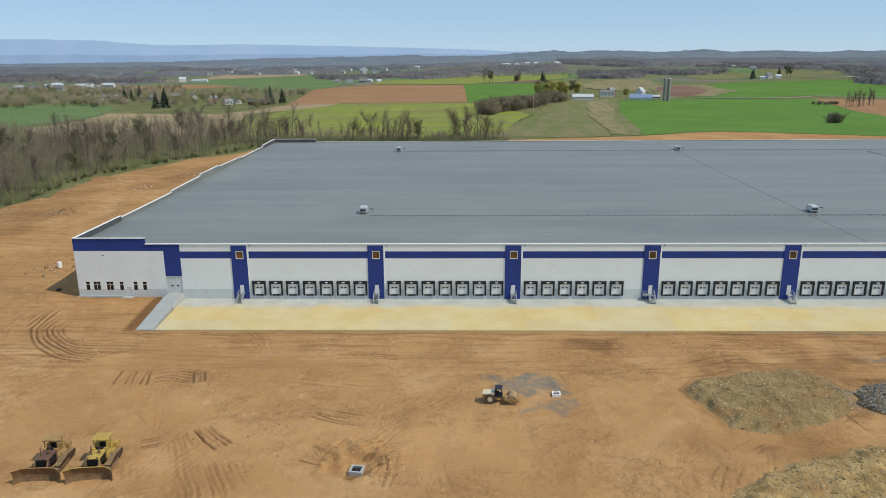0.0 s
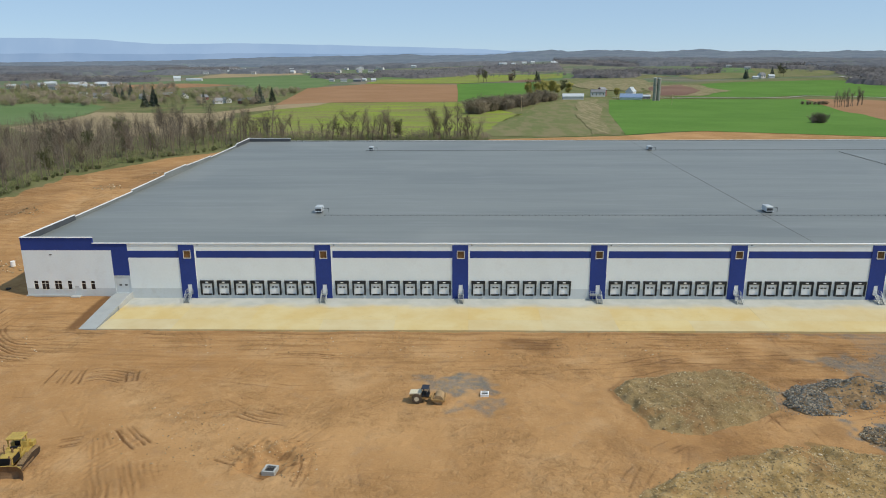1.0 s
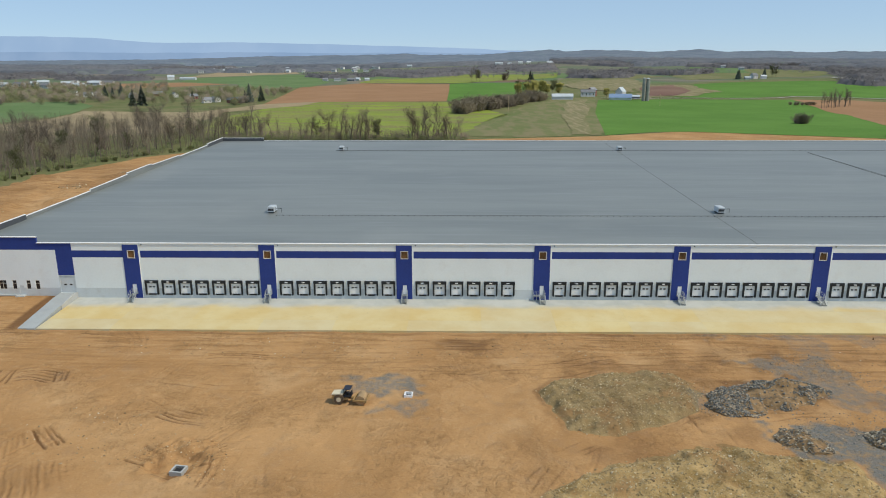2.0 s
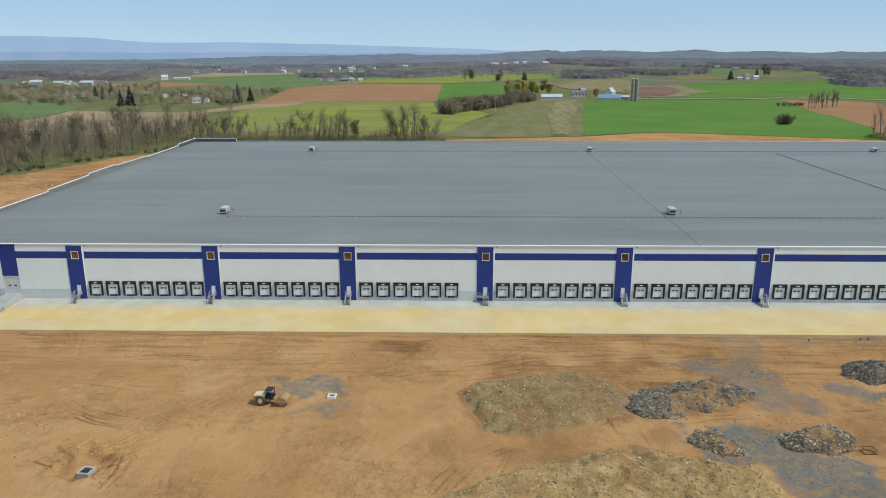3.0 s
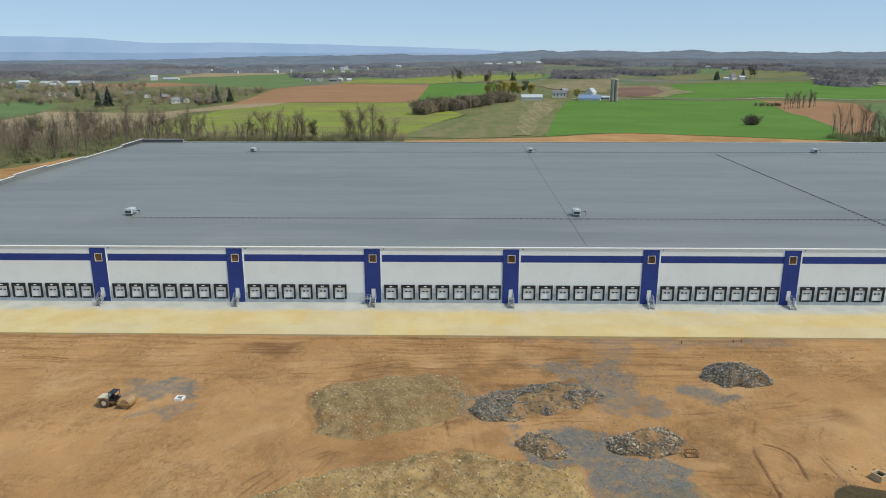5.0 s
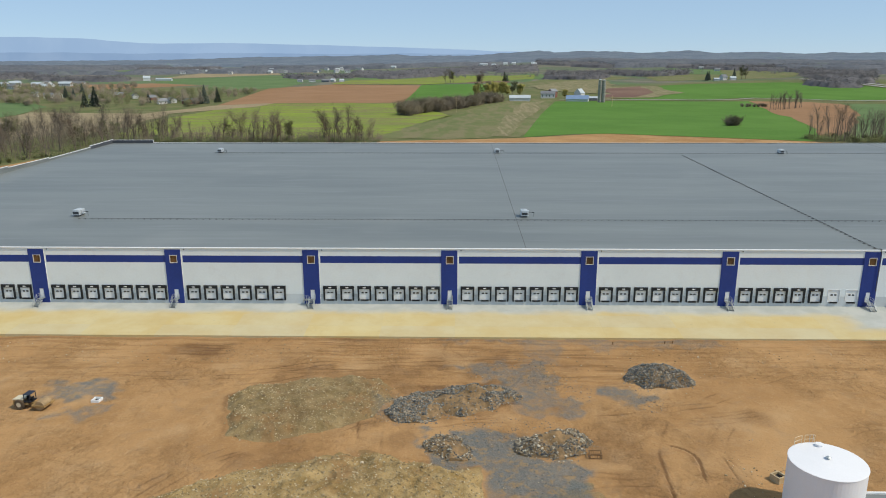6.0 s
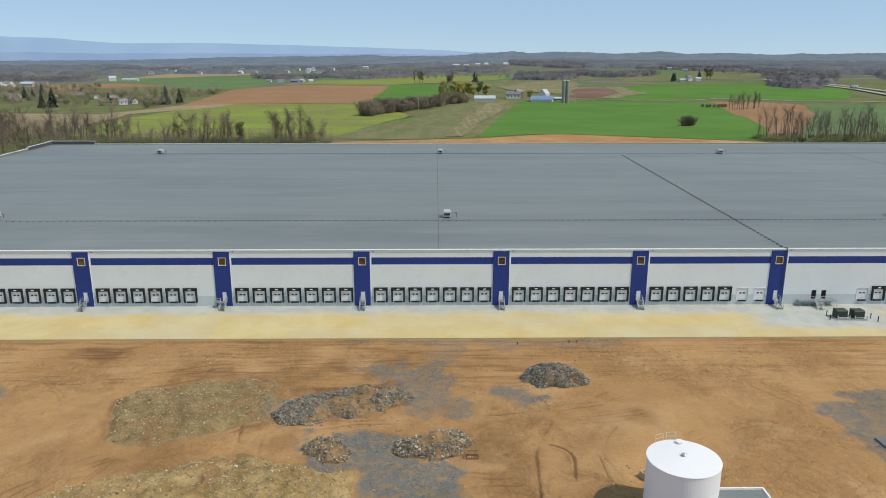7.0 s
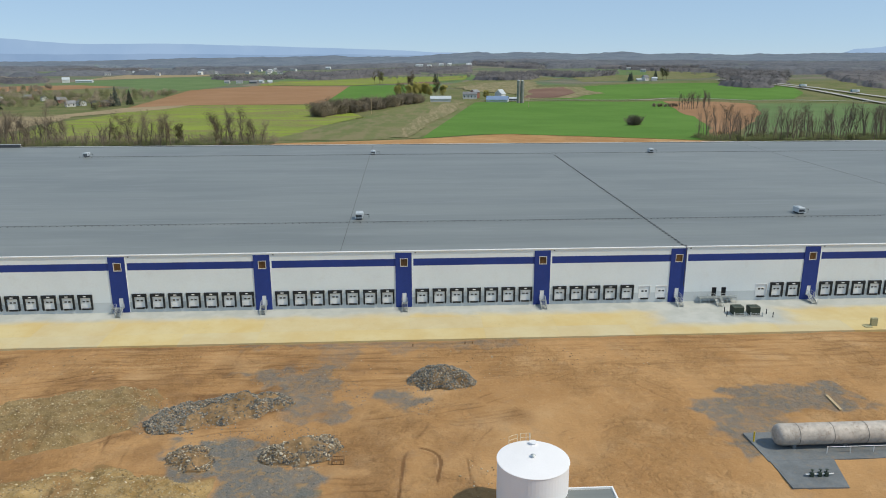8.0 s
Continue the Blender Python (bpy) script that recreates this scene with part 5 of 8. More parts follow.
pipe_run(26.5, 27.8, 450, 27.8, 0.035, 1.7, "thin gas pipe on blocks", 0.08)
pipe_run(22.0, 147.6, 450, 147.6, 0.05, 2.4, "thin gas pipe on blocks")
pipe_run(215.4, 0.5, 215.4, 142, 0.035, 2.0, "black conduit on blocks", 0.16)
bm = bmesh.new()
tube(bm, (215.4, 0.6, 12.95), (215.4, -0.3, 12.95), 0.1)
tube(bm, (215.4, -0.3, 12.95), (215.4, -0.3, 3.6), 0.07)
part("conduit_drop", bm, M_PIPE, warehouse, "dark conduit down the pier")


def rooftop_unit(x, y, turn):
    """A packaged air unit on a curb with coil side, hood and gas drip leg."""
    u = thing("rooftop_unit", (x, y, roof_z(y) + 0.004), "light grey rooftop air unit on the membrane roof", "air unit", "units on the roof", turn)
    bm = bmesh.new()
    bx(bm, -0.7, 0.7, -1.4, 1.4, 0, 0.4)
    part("curb", bm, M_UNITDARK, u, "dark curb")
    bm = bmesh.new()
    bx(bm, -0.98, 0.98, -1.68, 1.68, 0.4, 0.52)
    part("base_rail", bm, M_UNIT, u, "pale base rail")
    bm = bmesh.new()
    bx(bm, -0.85, 0.85, -1.55, 1.55, 0.52, 1.7)
    part("cabinet", rounded(bm, 0.05, 1), M_UNIT, u)
    bm = bmesh.new()
    bx(bm, -0.75, 0.75, -1.59, -1.55, 0.62, 1.25)
    part("coil", bm, M_UNITDARK, u, "dark coil face")
    for q in (-0.8, 0.5):
        bm = bmesh.new()
        tube(bm, (0, q, 1.702), (0, q, 1.79), 0.5, 0.47, 16)
        part("fan_cowl", bm, M_UNIT, u, "round fan cowl")
    bm = bmesh.new()
    prism(bm, [(-0.7, 0.8), (0.7, 0.8), (0.7, 1.5), (-0.7, 1.6)], 0.86, 1.15)
    part("intake_hood", bm, M_UNIT, u)
    bm = bmesh.new()
    tube(bm, (2.5, -0.2, 0), (2.5, -0.2, 1.1), 0.05, n=6)
    tube(bm, (1.1, -0.2, 1.05), (2.5, -0.2, 1.05), 0.04, n=6)
    bx(bm, 2.0, 2.6, -0.3, -0.1, 1.0, 1.15)
    part("gas_riser", bm, M_UNITDARK, u, "gas pipe riser with valve")
    return u


for x, y, turn in ((24.3, 32.2, 0), (141.6, 32.6, 0), (258.6, 32.4, 0), (376, 32.4, 0), (24.0, 150, 0), (140.6, 149.6, 0), (257.6, 148.6, 0), (374.5, 149, 0)):
    rooftop_unit(x, y, turn)


# ---- dock apron, ramp and stairs ----
def apron_z(y):
    return -0.02 + 0.0505 * min(y, 0.0)


apron = thing("apron", (0, 0, 0), "pale concrete dock apron with yellow curing stain", "apron", kind="structure")
cols, rowsn = 31, 3
cell = (X_EAST - (-12.6)) / cols
edges = [-0.002, -6.0, -12.0, APRON_EDGE]
for r in range(rowsn):
    y1, y0 = edges[r] - (0.012 if r else 0), edges[r + 1]
    bm = bmesh.new()
    prism(bm, [(y0, apron_z(y0) - 0.55), (y1, apron_z(y1) - 0.55), (y1, apron_z(y1)), (y0, apron_z(y0))], 0.0, cell - 0.008)
    slab = part("slab", bm, M_APRON, apron)
    slab.location.x = -12.6
    for c in range(1, cols):
        again(slab, -12.6 + cell * c)

ramp_s = thing("ramp", (0, 0, 0), "pale concrete ramp up to the drive-in door", "ramp", kind="structure")
bm = bmesh.new()
prism(bm, [(APRON_EDGE, -1.6), (-0.002, -1.6), (-0.002, 1.14), (-3.0, 1.05), (APRON_EDGE, apron_z(APRON_EDGE) + 0.02)], -16.4, -12.85)
part("slab", bm, M_RAMP, ramp_s)
bm = bmesh.new()
prism(bm, [(-7.0, -1.6), (-0.002, -1.6), (-0.002, 1.35), (-2.2, 1.3), (-7.0, 0.45)], -12.84, -12.62)
part("kerb_wall", bm, M_CONC, ramp_s, "low concrete side wall")


def exit_stair(x, wide=False):
    """Steel stair from the apron to a dock-level door, with grating treads and pipe rails."""
    s = thing("exit_stair", (x, -0.13, apron_z(-2)), "galvanised steel stair with pipe rails at a dock door", "stairs", "stairs along the dock wall")
    w, rise, run, n = 1.15, 0.185, 0.28, 7
    top = rise * n
    left = -1.3 if wide else -0.05
    bm = bmesh.new()
    bx(bm, left, w + 0.05, -1.2, -0.01, top - 0.06, top)
    part("landing", bm, M_GRATE, s, "grey grating landing")
    for i in range(n - 1):
        bm = bmesh.new()
        y = -1.2 - run * (n - 1 - i)
        bx(bm, 0.04, w - 0.04, y, y + run, rise * (i + 1) - 0.04, rise * (i + 1))
        part("tread", bm, M_GRATE, s)
    for q in (0.0, w):
        bm = bmesh.new()
        y0 = -1.2 - run * (n - 1)
        prism(bm, [(y0 - 0.15, 0), (y0 + 0.12, 0), (-1.2, top - 0.22), (-1.2, top + 0.04), (y0 - 0.15, 0.2)], q - 0.03, q + 0.03)
        part("stringer", bm, M_STEEL, s)
        bm = bmesh.new()
        for h in (0.55, 1.05):
            tube(bm, (q, y0 - 0.2, h), (q, -1.2, top + h), 0.035, n=6)
            if not (wide and q == 0.0):
                tube(bm, (q, -1.2, top + h), (q, -0.02, top + h), 0.035, n=6)
        for y, z0, z1 in ((y0 - 0.2, 0, 1.05), (y0 * 0.5 - 0.6, top * 0.5, top * 0.5 + 1.05), (-1.2, 0, top + 1.05), (-0.05, top, top + 1.05)):
            if not (wide and q == 0.0 and y > -0.1):
                tube(bm, (q, y, z0), (q, y, z1), 0.04, n=6)
        part("handrail", bm, M_STEEL, s, "pale steel handrail")
    if wide:
        bm = bmesh.new()
        for h in (0.55, 1.05):
            tube(bm, (left, -1.2, top + h), (0.0, -1.2, top + h), 0.035, n=6)
            tube(bm, (left, -1.2, top + h), (left, -0.02, top + h), 0.035, n=6)
        for px in (left, left / 2):
            tube(bm, (px, -1.18, 0), (px, -1.18, top + 1.05), 0.04, n=6)
        part("handrail", bm, M_STEEL, s, "pale steel handrail")
    return s


for k in range(1, 16):
    exit_stair(BAY * (k - 1) + 0.1, wide=(k == 4))

# double-door platform in the eighth bay
plat = thing("dock_platform", (BAY * 7 + 5.6, -0.02, -0.24), "grey steel platform with rails below two dark doors", "platform")
bm = bmesh.new()
bx(bm, 0, 8.4, -1.5, 0, 1.3, 1.38)
part("deck", bm, M_GRATE, plat)
for i in range(5):
    bm = bmesh.new()
    bx(bm, 0.1 + i * 2.05, 0.2 + i * 2.05, -1.45, -1.35, 0, 1.3)
    part("post", bm, M_STEEL, plat)
bm = bmesh.new()
for a, b in ((0.0, 3.3), (4.6, 8.4)):
    for h in (0.55, 1.05):
        tube(bm, (a, -1.46, 1.38 + h), (b, -1.46, 1.38 + h), 0.035, n=6)
    for i in range(3):
        px = a + (b - a) * i / 2
        tube(bm, (px, -1.46, 1.38), (px, -1.46, 2.43), 0.035, n=6)
part("handrail", bm, M_STEEL, plat)
for px in (3.35, 4.55):
    bm = bmesh.new()
    for h in (0.0, 0.5, 1.0):
        tube(bm, (px, -1.5, 1.38 + h), (px, -3.5, h), 0.04, n=6)
    tube(bm, (px, -3.5, 0), (px, -3.5, 1.0), 0.04, n=6)
    part("stair_rail", bm, M_STEEL, plat)
for i in range(7):
    bm = bmesh.new()
    bx(bm, 3.4, 4.5, -1.5 - 0.285 * (i + 1), -1.5 - 0.285 * i, 1.34 - 0.185 * (i + 1), 1.38 - 0.185 * (i + 1))
    part("tread", bm, M_GRATE, plat)


def transformer(x, y):
    """Pad-mounted transformer cabinet on a concrete pad."""
    z = apron_z(y)
    u = thing("transformer", (x, y, z + 0.002), "dark green transformer cabinet on a concrete pad on the apron", "transformer", "transformers on the apron")
    bm = bmesh.new()
    bx(bm, -1.5, 1.5, -1.3, 1.3, 0, 0.12)
    part("pad", bm, M_CONC, u, "pale concrete pad")
    bm = bmesh.new()
    prism(bm, [(-1.0, 0.12), (0.9, 0.12), (0.9, 1.85), (-0.8, 1.85), (-1.0, 1.7)], -1.15, 1.15)
    part("cabinet", rounded(bm, 0.04, 1), M_TRANSF, u)
    bm = bmesh.new()
    for q in (-1.1, 0.02):
        bx(bm, q, q + 1.06, -1.04, -1.0, 0.2, 1.6)
    part("cabinet_door", bm, M_TRANSF, u)
    for q in (-1.3, 1.3):
        bm = bmesh.new()
        tube(bm, (q, -1.7, -0.05), (q, -1.7, 1.0), 0.09, n=8)
        part("guard_post", bm, M_STEEL, u, "pale guard post")
    bm = bmesh.new()
    tube(bm, (-1.3, -1.7, 0.6), (1.3, -1.7, 0.6), 0.06, n=6)
    part("guard_rail", bm, M_STEEL, u, "pale guard rail")
    return u


transformer(224.6, -7.6)
transformer(228.1, -7.8)
for x, y in ((222.4, -6.5), (230.9, -8.2), (231.5, -9.9), (221.9, -8.9)):
    b = thing("bollard", (x, y, apron_z(y)), "dark steel guard bollard on the apron", "bollard", "bollards round the transformers")
    bm = bmesh.new()
    tube(bm, (0, 0, 0), (0, 0, 1.15), 0.1, n=10)
    part("post", bm, M_UNITDARK, b)
    bm = bmesh.new()
    tube(bm, (0, 0, 1.15), (0, 0, 1.22), 0.1, 0.04, n=10)
    part("cap", bm, M_UNITDARK, b)

crate = thing("open_crate", (249.5, -15.4, apron_z(-15.4)), "tan board box with its panel leaning up", "crate")
bm = bmesh.new()
bx(bm, -1.5, 0.0, -0.8, 0.6, 0, 0.12)
part("base_board", bm, M_TAN, crate)
bm = bmesh.new()
bx(bm, 0.1, 1.4, -0.1, 0.5, 0, 1.7)
part("box_body", rounded(bm, 0.03, 1), M_TAN, crate)


# ---- rubble and stones ----
RNG = np.random.RandomState(21)
_b = bmesh.new()
bmesh.ops.create_icosphere(_b, subdivisions=1, radius=1.0)
ICO_V = np.array([v.co[:] for v in _b.verts])
ICO_F = np.array([[v.index for v in f.verts] for f in _b.faces])
_b.free()


def rock_mesh(name, places, material, flat=0.7):
    """Many angular stones in one mesh: places are rows of x, y, z, size."""
    n = len(places)
    nv = len(ICO_V)
    v = np.repeat(ICO_V[None], n, 0) * (1 + 0.45 * (RNG.rand(n, nv, 1) - 0.5)) * (0.7 + 0.6 * RNG.rand(n, 1, 3))
    a = RNG.rand(n) * 2 * math.pi
    c, s = np.cos(a)[:, None], np.sin(a)[:, None]
    x, y, z = v[..., 0] * c - v[..., 1] * s, v[..., 0] * s + v[..., 1] * c, v[..., 2] * flat
    tilt = (RNG.rand(n) - 0.5)[:, None]
    z = z + x * tilt
    v = np.stack([x, y, z], -1) * places[:, None, 3:4] + places[:, None, :3]
    f = (ICO_F[None] + (np.arange(n) * nv)[:, None, None]).reshape(-1, 3)
    me = bpy.data.meshes.new(name)
    me.from_pydata(v.reshape(-1, 3).tolist(), [], f.tolist())
    me.materials.append(material)
    return me


def rubble_pile(cx, cy, rx, ry, h, n, big, rock, label, bare=(), spill=1.3):
    """A lumpy heap of soil with broken rock over it, but for the bare patches, and stones rolled off its foot."""
    e = thing("rubble_pile", (cx, cy, 0), label, "rubble pile", "rubble piles on the site")

    def reach(x, y):
        a = np.arctan2(y / ry, x / rx)
        wave = 1 + 0.16 * np.sin(2 * a + cx) + 0.09 * np.sin(3 * a + cy) + 0.06 * np.sin(7 * a + 2 * cx)
        return np.sqrt((x / rx) ** 2 + (y / ry) ** 2) / wave

    def surface(x, y):
        r = reach(x, y)
        top = h * np.clip(1 - r, 0, 1) ** 0.8 * (1 + 0.45 * vnoise(x + cx, y + cy, 2.8, 12)) + (0.32 * vnoise(x + cx, y + cy, 1.3, 13) + 0.14 * vnoise(x + cx, y + cy, 0.6, 14)) * (r < 1)
        return height(x + cx, y + cy)[0] + top - 0.12 * (r >= 1)
    m = 64
    u, v = np.meshgrid(np.linspace(-1.3, 1.3, m), np.linspace(-1.3, 1.3, m))
    X, Y = u * rx, v * ry
    Z = surface(X, Y)
    idx = np.arange(m * m).reshape(m, m)
    quads = np.stack([idx[:-1, :-1], idx[:-1, 1:], idx[1:, 1:], idx[1:, :-1]], -1).reshape(-1, 4)
    inside = reach(X, Y).reshape(-1)[quads].max(1) < 1.1
    me = bpy.data.meshes.new("soil_mound")
    me.from_pydata(np.stack([X, Y, Z], -1).reshape(-1, 3).tolist(), [], quads[inside].tolist())
    me.materials.append(M_PILESOIL)
    ob = new("soil_mound", me)
    ob.parent = e
    ang, rad = RNG.rand(n) * 2 * math.pi, np.sqrt(RNG.rand(n)) * spill
    x, y = rad * np.cos(ang) * rx, rad * np.sin(ang) * ry
    r = reach(x, y)
    keep = (r < 1) | (RNG.rand(n) < 0.5 * np.clip((spill - r) / (spill - 1), 0, 1) ** 1.5)
    for bx0, by0, brx, bry in bare:
        hole = np.sqrt(((x - bx0) / brx) ** 2 + ((y - by0) / bry) ** 2) + 0.5 * vnoise(x + cx, y + cy, 1.7, 15)
        keep &= (hole > 1) | (RNG.rand(n) < 0.10)
    keep &= 0.6 * vnoise(x + cx, y + cy, 2.6, 15) + 0.6 * vnoise(x + cx, y + cy, 0.9, 16) > -0.55
    x, y = x[keep], y[keep]
    size = big * (0.30 + 1.3 * RNG.rand(len(x)) ** 4)
    ro = new("broken_rock", rock_mesh("broken_rock", np.stack([x, y, surface(x, y) + size * 0.25, size], -1), rock))
    ro.parent = e
    tagged(ro, "loose broken rocks", kind="stuff")
    return e


rubble_pile(118.0, -47.0, 5.4, 4.6, 1.3, 9500, 0.125, M_BLUEROCK, "heap of blue-grey broken rock and brown soil", [(3.2, -0.6, 1.6, 2.4)])
rubble_pile(126.3, -43.6, 7.2, 5.6, 2.0, 14500, 0.125, M_BLUEROCK, "heap of brown soil edged with blue-grey rock", [(-1.6, -2.0, 4.9, 3.1)])
rubble_pile(159.1, -35.0, 5.0, 4.9, 3.1, 12500, 0.125, M_BLUEROCK, "round heap of dark blue-grey crushed rock")
rubble_pile(138.4, -58.0, 5.4, 3.8, 2.0, 7000, 0.145, M_MIXROCK, "heap of brown soil edged with grey rocks", [(0.3, -0.2, 3.0, 1.9)])
rubble_pile(123.0, -58.9, 3.6, 3.1, 0.9, 3000, 0.130, M_MIXROCK, "low heap of mixed broken rock", [(0.9, -0.8, 1.5, 1.1)])


def scatter(name, spots, n, lo, hi, material, label, inside=None):
    rows = []
    for cx, cy, rx, ry in spots:
        k = int(n * rx * ry / sum(s[2] * s[3] for s in spots)) + 1
        a, r = RNG.rand(k) * 2 * math.pi, np.sqrt(RNG.rand(k))
        x, y = cx + r * np.cos(a) * rx, cy + r * np.sin(a) * ry
        if inside:
            keep = np.max([area(x, y, o, 0.9) for o in inside], 0) > RNG.rand(k) * 1.5 - 0.6
            x, y = x[keep], y[keep]
        size = lo + (hi - lo) * RNG.rand(len(x)) ** 3
        rows.append(np.stack([x, y, height(x, y)[0] + size * 0.2, size], -1))
    ob = new(name, rock_mesh(name, np.concatenate(rows), material))
    return tagged(ob, label, "stones", kind="stuff")


scatter("rubble_stones", [(101, -46.5, 17, 14)], 6500, 0.04, 0.17, M_PALEROCK, "pale stones lying in the rubble soil", [MOUND_WEST])
scatter("mound_stones", [(104, -72, 26, 13)], 9000, 0.04, 0.18, M_PALEROCK, "pale yellow stones covering the near mound", [MOUND_NEAR])
scatter("mound_rocks", [(101, -46.5, 17, 14), (104, -72, 26, 13)], 160, 0.12, 0.30, M_TANROCK, "tan rocks lying on the soil mounds", [MOUND_WEST, MOUND_NEAR])
scatter("crushed_stone", [(134, -33, 8, 4), (143, -40, 4, 6), (128, -56.5, 8, 3), (135, -64, 7, 6), (155.5, -43, 2.5, 5), (113, -46, 4, 6), (133, -54, 10, 4), (137, -29, 6, 3)], 2600, 0.04, 0.12, M_BLUEROCK, "blue-grey crushed stone on the clay")
scatter("loose_stones", [(20, -58, 12, 10), (40, -66, 3, 6), (33, -64, 6, 4), (33, -64, 6, 4), (40, -66, 3, 6), (165, -66, 5, 6), (172, -28, 30, 7), (60, -25, 60, 5), (-25, -30, 8, 10), (163, -39, 3, 3), (166, -60, 4, 6), (120, -66, 10, 6)], 1300, 0.05, 0.17, M_TANROCK, "small pale stones scattered on the clay")
scatter("drain_rubble", [(40.2, -66.5, 1.6, 5), (32, -63.5, 4, 2.5), (37, -61.5, 4, 2)], 900, 0.03, 0.13, M_CLOD, "tan rubble thrown up round the drain")
scatter("bank_rubble", [(-67, 103, 5, 6), (-75, 64, 6, 4), (-52, 18, 7, 7), (-60, 140, 6, 8)], 320, 0.12, 0.42, M_TANROCK, "pale broken stones on the earth bank")


# ---- machines ----
def bulldozer(x, y, turn, paint, hood, label, roof=True):
    """Large crawler dozer, blade towards -y."""
    d = thing("bulldozer", (x, y, ground_z(x, y) + 0.02), label, "bulldozer", "bulldozers parked together", turn)
    bm = bmesh.new()
    bx(bm, -0.85, 0.85, -2.6, -0.2, 1.2, 2.45)
    body = part("hood", rounded(bm, 0.1, 2), hood, d)
    bm = bmesh.new()
    bx(bm, -0.72, 0.72, -2.72, -2.6, 1.15, 2.35)
    part("grille", bm, M_SHADOWBLACK, d, "black radiator grille")
    bm = bmesh.new()
    bx(bm, -1.0, 1.0, -0.2, 2.6, 0.9, 1.75)
    part("chassis", rounded(bm, 0.08, 1), paint, d)
    bm = bmesh.new()
    prism(bm, [(1.3, 1.75), (2.6, 1.75), (2.5, 2.4), (1.45, 2.5)], -1.0, 1.0)
    part("fuel_tank", bm, paint, d)
    bm = bmesh.new()
    tube(bm, (-0.45, -1.6, 2.4), (-0.45, -1.6, 3.5), 0.09, n=8)
    tube(bm, (-0.45, -1.6, 3.5), (-0.45, -1.35, 3.65), 0.09, n=8)
    part("exhaust_stack", bm, M_MUDSTEEL, d, "rusty exhaust stack")
    bm = bmesh.new()
    tube(bm, (0.4, -1.2, 2.4), (0.4, -1.2, 2.85), 0.13, n=10)
    tube(bm, (0.4, -1.2, 2.85), (0.4, -1.2, 3.0), 0.2, 0.14, n=10)
    part("air_cleaner", bm, M_MUDSTEEL, d, "dusty air cleaner cap")
    bm = bmesh.new()
    bx(bm, -0.55, 0.55, -0.1, 0.25, 1.76, 2.6)
    part("dashboard", rounded(bm, 0.05, 1), M_SHADOWBLACK, d, "black dashboard")
    bm = bmesh.new()
    bx(bm, -0.4, 0.4, 0.6, 1.1, 1.76, 2.2)
    bx(bm, -0.4, 0.4, 1.02, 1.2, 2.2, 2.85)
    part("seat", rounded(bm, 0.05, 1), M_SHADOWBLACK, d, "black operator seat")
    if roof:
        for px in (-0.85, 0.85):
            for py in (0.35, 1.75):
                bm = bmesh.new()
                bx(bm, px - 0.07, px + 0.07, py - 0.07, py + 0.07, 1.7, 3.55)
                part("canopy_post", bm, paint, d)
        bm = bmesh.new()
        bx(bm, -1.05, 1.05, 0.1, 2.1, 3.5, 3.72)
        part("canopy", rounded(bm, 0.06, 1), paint, d)
    for s in (-1, 1):
        bm = bmesh.new()
        bx(bm, s * 0.852, s * 0.90, -2.3, -0.5, 1.35, 2.2)
        part("side_grille", bm, M_SHADOWBLACK, d, "dark engine side opening")
        bm = bmesh.new()
        tube(bm, (s * 0.62, -2.66, 2.32), (s * 0.62, -2.56, 2.62), 0.11, n=10)
        part("headlight", bm, M_MUDSTEEL, d, "dusty round work light")
        bm = bmesh.new()
        bx(bm, s * 0.72 - 0.25, s * 0.72 + 0.25, -0.2, 0.12, 1.75, 2.55)
        part("front_guard", rounded(bm, 0.04, 1), paint, d)
        bm = bmesh.new()
        bx(bm, s * 1.22 - 0.3, s * 1.22 + 0.3, 2.0, 2.95, 1.42, 2.15)
        part("hydraulic_tank", rounded(bm, 0.07, 2), paint, d)
        bm = bmesh.new()
        prof = [(-2.5, 0.55), (-2.2, 0.12), (-1.7, 0.0), (2.3, 0.0), (2.8, 0.15), (3.05, 0.6), (2.8, 1.05), (0.6, 1.32), (-2.1, 1.05)]
        prism(bm, prof, s * 1.5 - 0.32, s * 1.5 + 0.32)
        tr = part("track", bm, M_TRACK, d, "muddy steel crawler track")
        shoe = None
        for (ya, za), (yb, zb) in zip(prof, prof[1:] + prof[:1]):
            n = max(1, int(math.hypot(yb - ya, zb - za) / 0.36))
            for i in range(n):
                if shoe is None:
                    bm = bmesh.new()
                    prism(bm, [(-0.12, 0.05), (0.12, 0.05), (0.12, -0.04), (0.05, -0.05), (0.03, -0.15), (-0.03, -0.15), (-0.05, -0.05), (-0.12, -0.04)], -0.38, 0.38)
                    shoe = o = part("track_shoe", bm, M_SHOE, tr)
                else:
                    o = again(shoe)
                o.location = (s * 1.5, ya + (yb - ya) * (i + 0.5) / n, za + (zb - za) * (i + 0.5) / n)
                o.rotation_euler = (math.atan2(zb - za, yb - ya), 0, 0)
        bm = bmesh.new()
        bx(bm, s * 1.3 - 0.28, s * 1.3 + 0.12, 0.5, 1.9, 1.42, 1.52)
        part("fender", bm, paint, d)
        bm = bmesh.new()
        bx(bm, s * 2.0 - 0.1, s * 2.0 + 0.1, -3.6, 0.6, 0.42, 0.7)
        part("push_arm", rounded(bm, 0.04, 1), M_MUDSTEEL, d)
        bm = bmesh.new()
        tube(bm, (s * 0.75, -2.3, 2.3), (s * 0.9, -3.5, 1.4), 0.08, n=8)
        part("lift_cylinder", bm, M_MUDSTEEL, d)
    # curved blade with angled wings
    bm = bmesh.new()
